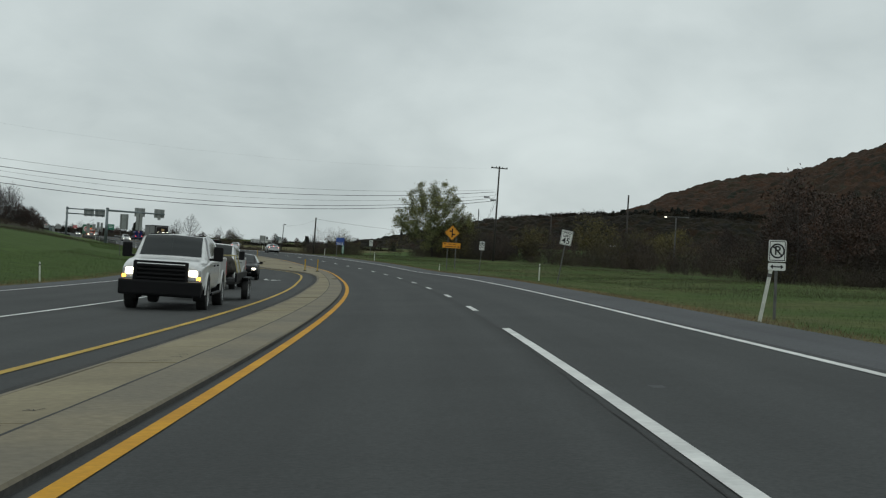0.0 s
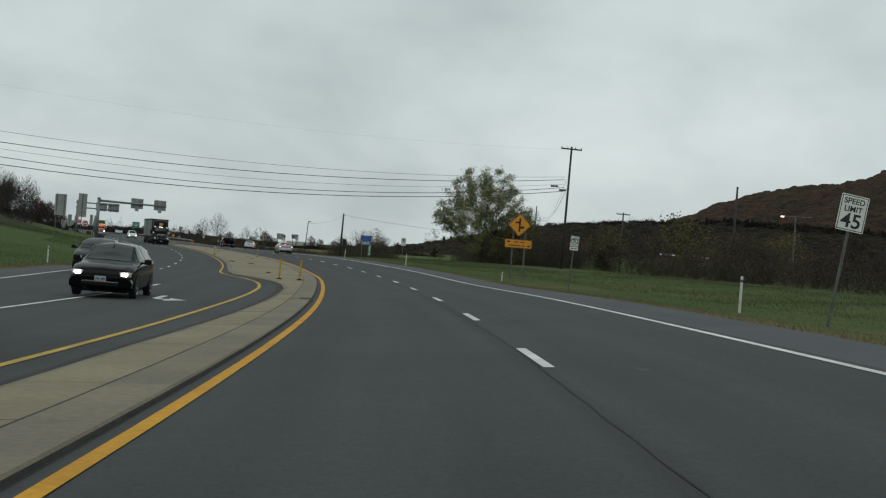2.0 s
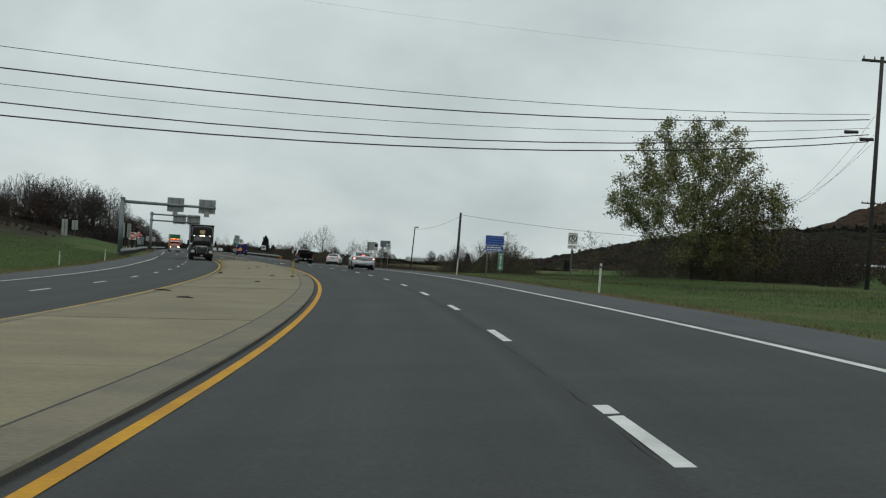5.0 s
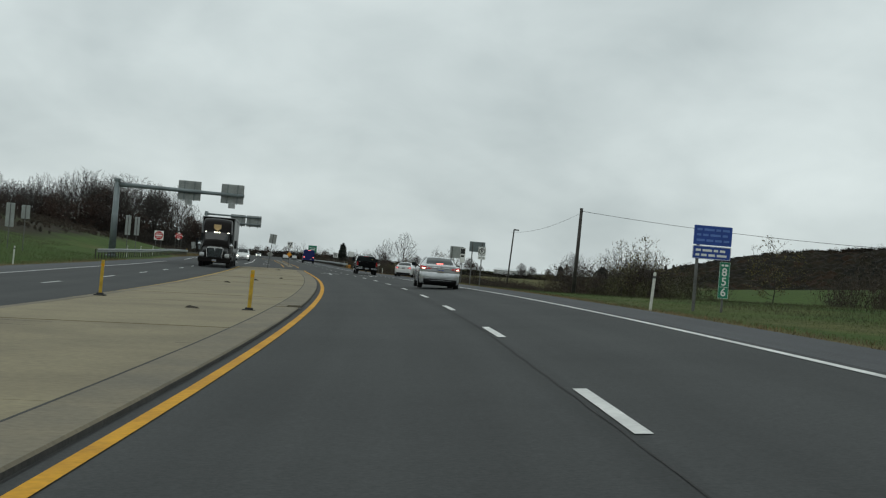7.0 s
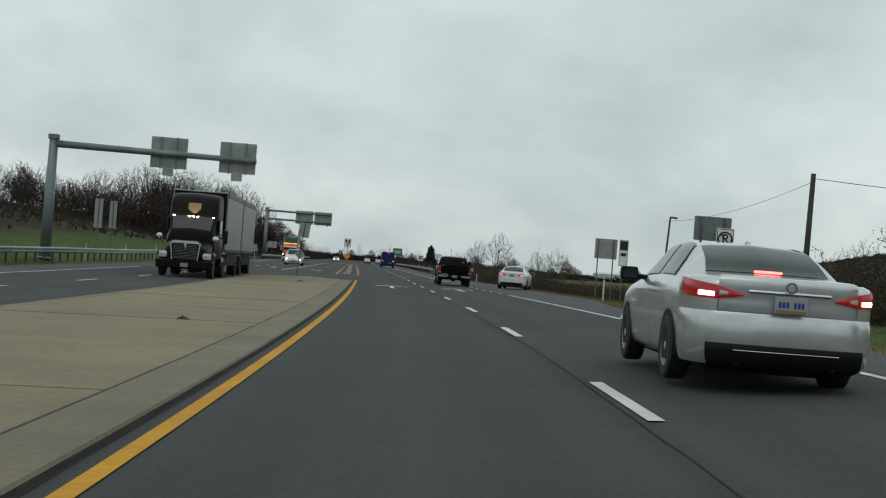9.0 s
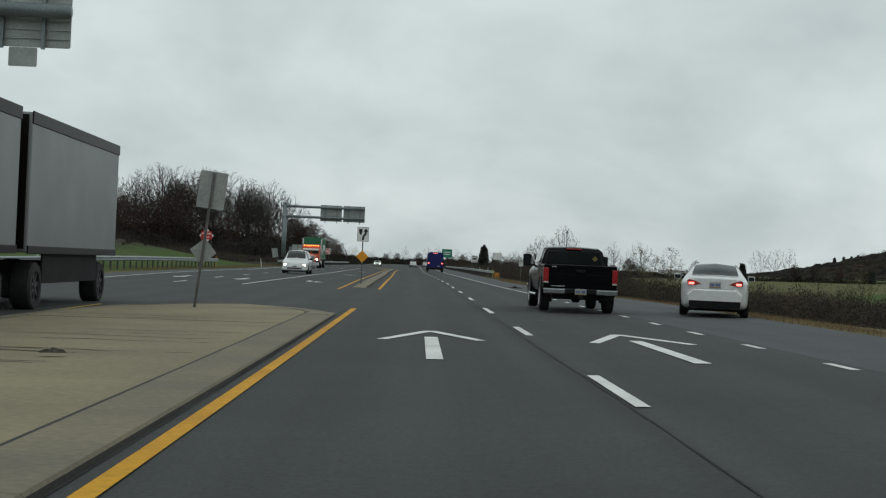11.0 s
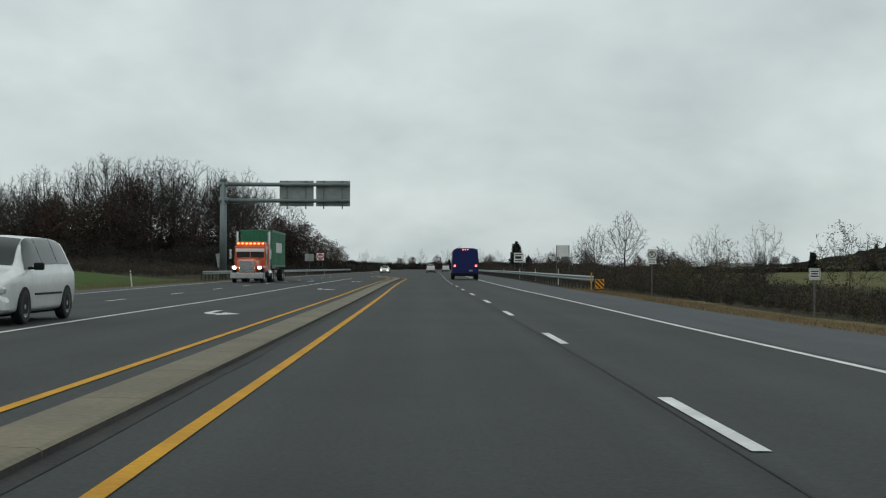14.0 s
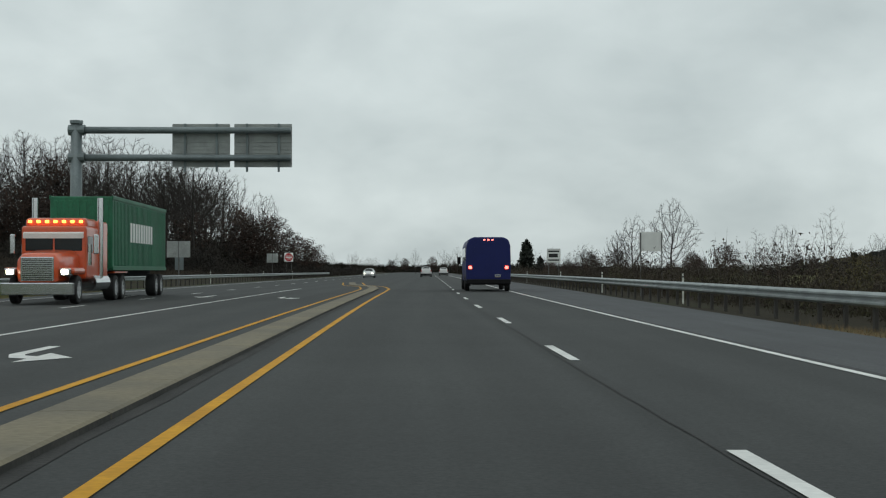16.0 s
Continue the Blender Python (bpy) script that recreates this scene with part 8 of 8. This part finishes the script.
thicket("brush", "dull olive and yellow scrub among the brown", [
    (-12, 10, 26, 36, 60, 3.4), (10, 60, 30, 46, 90, 2.8), (110, 150, 30, 42, 60, 3.2), (180, 212, 16, 22, 40, 2.2), (236, 249, 23, 30, 34, 3.4), (296, 420, 12.5, 36, 300, 2.1), (20, 50, 40, 60, 60, 4.5), (164, 184, 25, 34, 50, 3.0), (350, 440, 11.5, 26, 120, 2.2), (425, 520, 11, 24, 120, 2.6)], SCRUB_GREEN, 3, 0.05, 150, 8)
thicket("brush", "low brown weeds and scrub on the bank", [
    (262, 425, -66, -40, 1100, 1.2), (280, 425, -44, -32, 320, 0.8), (185, 270, -64, -42, 620, 1.2), (180, 262, -90, -60, 340, 1.5), (262, 430, -110, -66, 520, 1.9), (430, 540, -44, -30, 460, 1.7), (400, 540, -75, -40, 460, 2.0)], SCRUB, 12, 0.06, 80, 8)
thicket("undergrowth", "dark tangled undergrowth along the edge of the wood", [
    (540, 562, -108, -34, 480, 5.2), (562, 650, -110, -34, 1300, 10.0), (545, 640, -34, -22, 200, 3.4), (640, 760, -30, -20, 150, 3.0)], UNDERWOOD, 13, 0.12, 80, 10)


def verge(name, label, areas, mat, seed):
    """Grass blades and stalks. areas: s0, s1, distance from the asphalt, side, count, height."""
    rr = np.random.RandomState(seed)
    out = []
    for s0, s1, d0, d1, side, count, h in areas:
        s, d = rr.uniform(s0, s1, count), rr.uniform(d0, d1, count)
        u = edge_right(s) + d if side > 0 else edge_left(s) - d
        x, y = plan(s, u)
        base = np.stack([x, y, ground_z(s, u) - 0.03], 1)
        ang = rr.uniform(0, 6.28, count)
        w = rr.uniform(0.004, 0.010, count)[:, None] * np.stack([np.cos(ang), np.sin(ang), 0 * ang], 1)
        tip = base + np.stack([rr.normal(0, 0.06, count), rr.normal(0, 0.06, count), h * rr.uniform(0.5, 1.4, count)], 1)
        out.append(np.stack([base - w, base + w, tip], 1).reshape(-1, 3))
    v = np.concatenate(out)
    me = bpy.data.meshes.new(name)
    me.from_pydata(v.tolist(), [], [(3 * i, 3 * i + 1, 3 * i + 2) for i in range(len(v) // 3)])
    me.materials.append(mat)
    return tagged(new(name, me), label, "grass", kind="stuff")


verge("grass", "short green verge grass", [(-40, 110, 0.8, 20, 1, 170000, 0.07), (110, 235, 0.6, 14, 1, 110000, 0.07), (10, 120, 0.4, 9, -1, 20000, 0.15), (150, 245, 0.4, 8, -1, 20000, 0.18)], GRASS_BLADE, 4)
verge("weeds", "brown and olive weed stalks among the verge grass", [(15, 130, 6, 24, 1, 34000, 0.15), (-35, 30, 12, 24, 1, 15000, 0.14), (130, 232, 7, 18, 1, 26000, 0.14), (185, 262, 8, 22, -1, 20000, 0.2)], SCRUB_GREEN, 16)
verge("dry_grass", "dry tan stalks along the asphalt edge", [(-40, 225, -0.05, 1.0, 1, 20000, 0.09), (230, 374, -0.05, 3.0, 1, 36000, 0.12), (-30, 240, 0.0, 1.2, -1, 16000, 0.12), (300, 420, 0.0, 3.0, -1, 12000, 0.16)], DRY_BLADE, 6)


# wooded hills: canopies of many crowns over rising ground
def forest_hill(name, label, mat, ridge, depth, step, crown, seed, base=-3.0, back=0.3, reach=1.0):
    """A wooded ridge along places (x, y, height), domed crown by crown; falls off to both sides over `depth` metres."""
    rr = np.random.RandomState(seed)
    ridge = np.array(ridge, float)
    seg = np.concatenate([[0], np.cumsum(np.linalg.norm(np.diff(ridge[:, :2], axis=0), axis=1))])
    na, nb = int(reach * seg[-1] / step), int((1 + back) * depth / step)
    vs = []
    for i in range(na + 1):
        q = reach * seg[-1] * i / na
        c = [float(monotone(seg, ridge[:, k], q)) for k in range(3)]
        t = np.array([float(monotone(seg, ridge[:, k], min(q + 1, seg[-1]))) - float(monotone(seg, ridge[:, k], q - 1)) for k in range(2)])
        t /= np.linalg.norm(t)
        end = min(1.0, q / depth, (seg[-1] - q) / depth)
        end = end * end * (3 - 2 * end)
        for j in range(nb + 1):
            d = depth * (-back + (1 + back) * j / nb)
            fall = (0.5 + 0.5 * math.cos(math.pi * d / depth)) * end
            x, y = c[0] + t[1] * d + rr.uniform(-0.25, 0.25) * step, c[1] - t[0] * d + rr.uniform(-0.25, 0.25) * step
            far, cells = noise.voronoi(Vector((x / crown, y / crown, seed)))
            dome = max(0.0, 1 - 1.7 * far[0] ** 2) * (0.75 + 0.5 * noise.noise(cells[0] * 5.3))
            z = base + (c[2] - base) * fall + crown * 0.5 * (dome - 0.4) * min(1, fall * 3)
            z += noise.noise(Vector((x / 60, y / 60, 3.0))) * c[2] * 0.05 * fall
            vs.append((x, y, z))
    fs = []
    for i in range(na):
        for j in range(nb):
            a = i * (nb + 1) + j
            fs.append((a, a + 1, a + nb + 2, a + nb + 1))
    return tagged(raw(name, vs, fs, mat), label, "wooded hill", kind="structure")


def forest_material(name, tones, crown, patch):
    """Autumn crowns: each crown has a tone of its own, in broad drifts of colour."""
    m = bpy.data.materials.new(name)
    m.use_nodes = True
    n, l = m.node_tree.nodes, m.node_tree.links
    b = n["Principled BSDF"]
    b.inputs["Roughness"].default_value, b.inputs["Specular IOR Level"].default_value = 0.95, 0.1
    pos = n.new("ShaderNodeNewGeometry").outputs["Position"]
    v = n.new("ShaderNodeTexVoronoi")
    v.inputs["Scale"].default_value = 1.0 / crown
    l.new(pos, v.inputs["Vector"])
    sp = n.new("ShaderNodeSeparateColor")
    l.new(v.outputs["Color"], sp.inputs[0])
    t = n.new("ShaderNodeTexNoise")
    t.inputs["Scale"].default_value, t.inputs["Detail"].default_value = 1.0 / patch, 3
    l.new(pos, t.inputs["Vector"])
    k = n.new("ShaderNodeMath")
    k.operation = "MULTIPLY_ADD"
    k.inputs[1].default_value = 0.42
    l.new(sp.outputs[0], k.inputs[0]), l.new(t.outputs["Fac"], k.inputs[2])
    r = n.new("ShaderNodeValToRGB")
    e = r.color_ramp.elements
    for i, c in enumerate(tones):
        p = 0.42 + 0.6 * i / (len(tones) - 1)
        q = e[i] if i < 2 else e.new(p)
        q.position, q.color = p, (*c, 1)
    fine = n.new("ShaderNodeTexNoise")
    fine.inputs["Scale"].default_value, fine.inputs["Detail"].default_value = 5.0 / crown, 4
    l.new(pos, fine.inputs["Vector"])
    g = n.new("ShaderNodeMapRange")
    g.inputs["From Min"].default_value, g.inputs["From Max"].default_value = 0.3, 0.7
    g.inputs["To Min"].default_value, g.inputs["To Max"].default_value = 0.7, 1.3
    l.new(fine.outputs["Fac"], g.inputs[0])
    tone = n.new("ShaderNodeVectorMath")
    tone.operation = "SCALE"
    l.new(k.outputs[0], r.inputs[0]), l.new(r.outputs[0], tone.inputs[0]), l.new(g.outputs[0], tone.inputs["Scale"])
    l.new(tone.outputs[0], b.inputs["Base Color"])
    return m


FOREST = forest_material("autumn_forest_canopy", ((0.018, 0.021, 0.015), (0.028, 0.022, 0.016), (0.042, 0.027, 0.019), (0.054, 0.030, 0.019), (0.032, 0.027, 0.018)), 16.0, 170.0)
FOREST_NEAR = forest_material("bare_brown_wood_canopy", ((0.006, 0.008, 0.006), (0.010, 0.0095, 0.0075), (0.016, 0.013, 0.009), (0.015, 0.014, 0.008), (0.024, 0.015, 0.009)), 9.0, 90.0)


def from_eye(az, dist, el, eye=(-43.3, -32.0, 2.0)):
    a = radians(az)
    return (eye[0] + dist * math.sin(a), eye[1] + dist * math.cos(a), eye[2] + dist * math.tan(radians(el)))


MOUNTAIN = [from_eye(20, 3800, 0.3), from_eye(24, 3700, 0.5), from_eye(27.3, 3600, 1.5), from_eye(28.6, 3550, 2.75), from_eye(29.4, 3500, 3.4), from_eye(30.6, 3450, 3.9), from_eye(32.7, 3400, 4.05), from_eye(34.9, 3350, 4.6), from_eye(36.5, 3300, 5.2), from_eye(40, 3200, 6.0), from_eye(46, 3100, 6.3), from_eye(60, 3000, 6.3)]
forest_hill("backdrop_mountain", "distant mountain covered in rust brown autumn forest", FOREST,
            MOUNTAIN,
            900, 7.0, 17.0, 3, -20.0, 0.1, 0.62)
RIDGE = [from_eye(8, 2000, 0.0), from_eye(12, 1900, 0.0), from_eye(15.5, 1800, 0.05), from_eye(17.2, 1750, 0.5), from_eye(19, 1700, 0.95), from_eye(22, 1600, 1.65), from_eye(25, 1550, 1.95), from_eye(28, 1500, 2.2), from_eye(32, 1450, 2.2), from_eye(37, 1400, 2.2), from_eye(44, 1350, 2.2), from_eye(56, 1300, 2.2)]
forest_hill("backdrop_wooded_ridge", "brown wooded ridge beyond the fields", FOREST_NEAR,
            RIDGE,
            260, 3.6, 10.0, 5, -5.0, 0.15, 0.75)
E30 = (-2.2, 305.4, 1.2)
FAR_WOOD = [from_eye(25, 520, 0.05, E30), from_eye(19, 540, -0.05, E30), from_eye(15.5, 560, -0.12, E30), from_eye(12, 540, -0.15, E30), from_eye(9, 640, -0.1, E30), from_eye(6, 760, 0.05, E30), from_eye(2, 900, 0.15, E30), from_eye(-2, 900, 0.1, E30), from_eye(-6, 800, 0.4, E30), from_eye(-10, 700, 1.2, E30)]
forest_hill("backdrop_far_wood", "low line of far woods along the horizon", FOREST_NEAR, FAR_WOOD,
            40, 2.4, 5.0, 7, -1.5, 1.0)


def canopy(name, label, mat, ridge, depth, base, count, radius, per, seed, back=0.25, q0=0.02, q1=0.98, grain=(0.14, 0.3), front=1.0):
    """Crowns of many turned leaf sprays over the near slope of a ridge."""
    rr = np.random.RandomState(seed)
    ridge = np.array(ridge, float)
    seg = np.concatenate([[0], np.cumsum(np.linalg.norm(np.diff(ridge[:, :2], axis=0), axis=1))])
    q = rr.uniform(q0, q1, count) * seg[-1]
    c = np.stack([np.interp(q, seg, ridge[:, k]) for k in range(3)], 1)
    t = np.stack([np.interp(q + 5, seg, ridge[:, k]) - np.interp(q - 5, seg, ridge[:, k]) for k in range(2)], 1)
    t /= np.linalg.norm(t, axis=1, keepdims=True)
    d = rr.uniform(-back, front, count) * depth
    fall = 0.5 + 0.5 * np.cos(np.pi * d / depth)
    end = np.clip(np.minimum(q, seg[-1] - q) / depth, 0, 1)
    fall = fall * end * end * (3 - 2 * end)
    r = radius * rr.uniform(0.6, 1.3, count)
    p = np.stack([c[:, 0] + t[:, 1] * d, c[:, 1] - t[:, 0] * d, base + (c[:, 2] - base) * fall - r * 0.2], 1)
    p[:, 2] += [noise.noise(Vector((x / 60, y / 60, 3.0))) * h for x, y, h in zip(p[:, 0], p[:, 1], c[:, 2] * 0.05 * fall)]
    p, r = np.repeat(p, per, axis=0), np.repeat(r, per)[:, None]
    n = len(p)
    o = rr.normal(0, 1, (n, 3))
    o[:, 2] = np.abs(o[:, 2]) * 0.9 + 0.1
    o /= np.linalg.norm(o, axis=1, keepdims=True)
    p = p + o * r * np.array([1, 1, 1.15]) * rr.uniform(0.6, 1, (n, 1))
    a = np.cross(o, rr.normal(0, 1, (n, 3)))
    a /= np.linalg.norm(a, axis=1, keepdims=True)
    b = np.cross(o, a)
    s = r * rr.uniform(*grain, (n, 1))
    v = np.stack([p - a * s, p - b * s * 0.7, p + a * s, p + b * s * 0.7], 1).reshape(-1, 3)
    me = bpy.data.meshes.new(name)
    me.from_pydata(v.tolist(), [], [(4 * i, 4 * i + 1, 4 * i + 2, 4 * i + 3) for i in range(n)])
    me.materials.append(mat)
    return tagged(new(name, me), label, "woods", kind="stuff")


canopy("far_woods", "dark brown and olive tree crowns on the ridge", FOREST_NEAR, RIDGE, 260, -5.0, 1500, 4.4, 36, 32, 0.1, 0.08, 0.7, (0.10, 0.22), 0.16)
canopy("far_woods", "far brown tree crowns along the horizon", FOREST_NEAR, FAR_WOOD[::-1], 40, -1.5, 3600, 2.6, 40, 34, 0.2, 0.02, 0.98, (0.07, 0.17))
# crowns that break the ridge's outline
prng = random.Random(9)
for k in range(130):
    az = prng.uniform(17, 34) + 0.5 * math.sin(k * 1.9)
    d = np.interp(az, [15, 19, 22, 25, 28, 32, 37], [1820, 1700, 1600, 1550, 1500, 1450, 1400]) + prng.uniform(-40, 20)
    el = np.interp(az, [15, 19, 22, 25, 28, 32, 37], [0.4, 0.95, 1.65, 1.95, 2.2, 2.2, 2.2])
    x, y, z = from_eye(az, float(d), float(el))
    src = PINES[k % 2] if prng.random() < 0.75 else YOUNG[k % 3]
    sc = prng.uniform(0.9, 1.9) if src in PINES else prng.uniform(0.9, 1.5)
    tagged(copy_thing(src, tree_at(x, y, z - 1.8 * sc, prng.uniform(0, 360), sc, sc)), group="trees on the ridge")


# low pale buildings behind the brush and a far barn
def shed(name, label, m, w, d, h, roof, walls=None):
    t = thing(name, label, "building", m)
    part("wall", rbox(-w / 2, w / 2, -d / 2, d / 2, -0.5, h, 0.02), walls or BARN, t)
    part("roof", prism([(-w / 2 - 0.4, h), (w / 2 + 0.4, h), (w / 2 + 0.4, h + 0.15), (0, h + w * 0.12), (-w / 2 - 0.4, h + 0.15)], -d / 2 - 0.4, d / 2 + 0.4), roof, t)
    for k in range(3):
        x = -w * 0.32 + k * w * 0.32
        part("door", rbox(x - w * 0.09, x + w * 0.09, -d / 2 - 0.05, -d / 2 + 0.05, 0, h * 0.7), BARN, t)


x, y, _ = from_eye(26.2, 620, 0)
shed("farm_shed", "long low farm shed with a white roof behind the brush", pose(x, y, 6.6, 0, 0, 60), 7, 22, 2.6, BARN_WHITE, BARN)
shed("building", "low brown building with a pale metal roof behind the brush", spot(96, 58, 0, -30), 5, 4, 2.0, BARN_ROOF)
shed("barn", "far white barn with a pale metal roof across the field", spot(880, 128, 0, 60), 9, 18, 3.6, BARN_WHITE, BARN_WHITE)


# litter on the shoulder and twigs on the median
def litter(name, label, s, u, ln, wd, mat, on="road", up=0.0, thick=0.03):
    b = bmesh.new()
    rr = random.Random(int(s * 10))
    bmesh.ops.create_grid(b, x_segments=8, y_segments=5, size=0.5)
    for v in b.verts:
        e = max(abs(v.co.x), abs(v.co.y)) * 2
        v.co = Vector((v.co.x * ln * (1 + rr.uniform(-0.15, 0.15)), v.co.y * wd * (1 + rr.uniform(-0.2, 0.2)), (0.01 if e < 0.99 else -0.01) + (1 - e) * rr.uniform(0.5, 2.0) * thick))
    t = part(name, b, mat)
    t.matrix_basis = spot(s, u, up, rr.uniform(-30, 30), on)
    return tagged(t, label, "debris")


litter("tyre_scrap", "shredded dark rubber scrap lying on the shoulder", 299.3, 4.15, 0.95, 0.32, BLACK_TRIM, thick=0.10)
for s, u, l in ((113, -7.2, 0.5), (135.5, -6.3, 0.25), (119, -8.6, 0.6), (184, -6.6, 0.3), (177, -7.4, 0.25), (232, -6.0, 0.3), (151, -5.9, 0.3), (80, -6.2, 0.3), (192, -5.6, 0.2)):
    litter("leaf_litter", "small dark clump of leaves on the median", s, u, l, 0.12, CARGO, "road", 0.15)
for s, u in ((20.5, 1.0), (-24.0, 0.62), (36.0, 0.9), (247.5, 0.9), (291.6, 0.95), (318, 0.8), (343, 0.85)):
    flat_patch("pavement_patch", [(s, u), (s, u + 0.12), (s + 0.26, u + 0.13), (s + 0.3, u - 0.02)], SHOULDER, road, up=0.004)
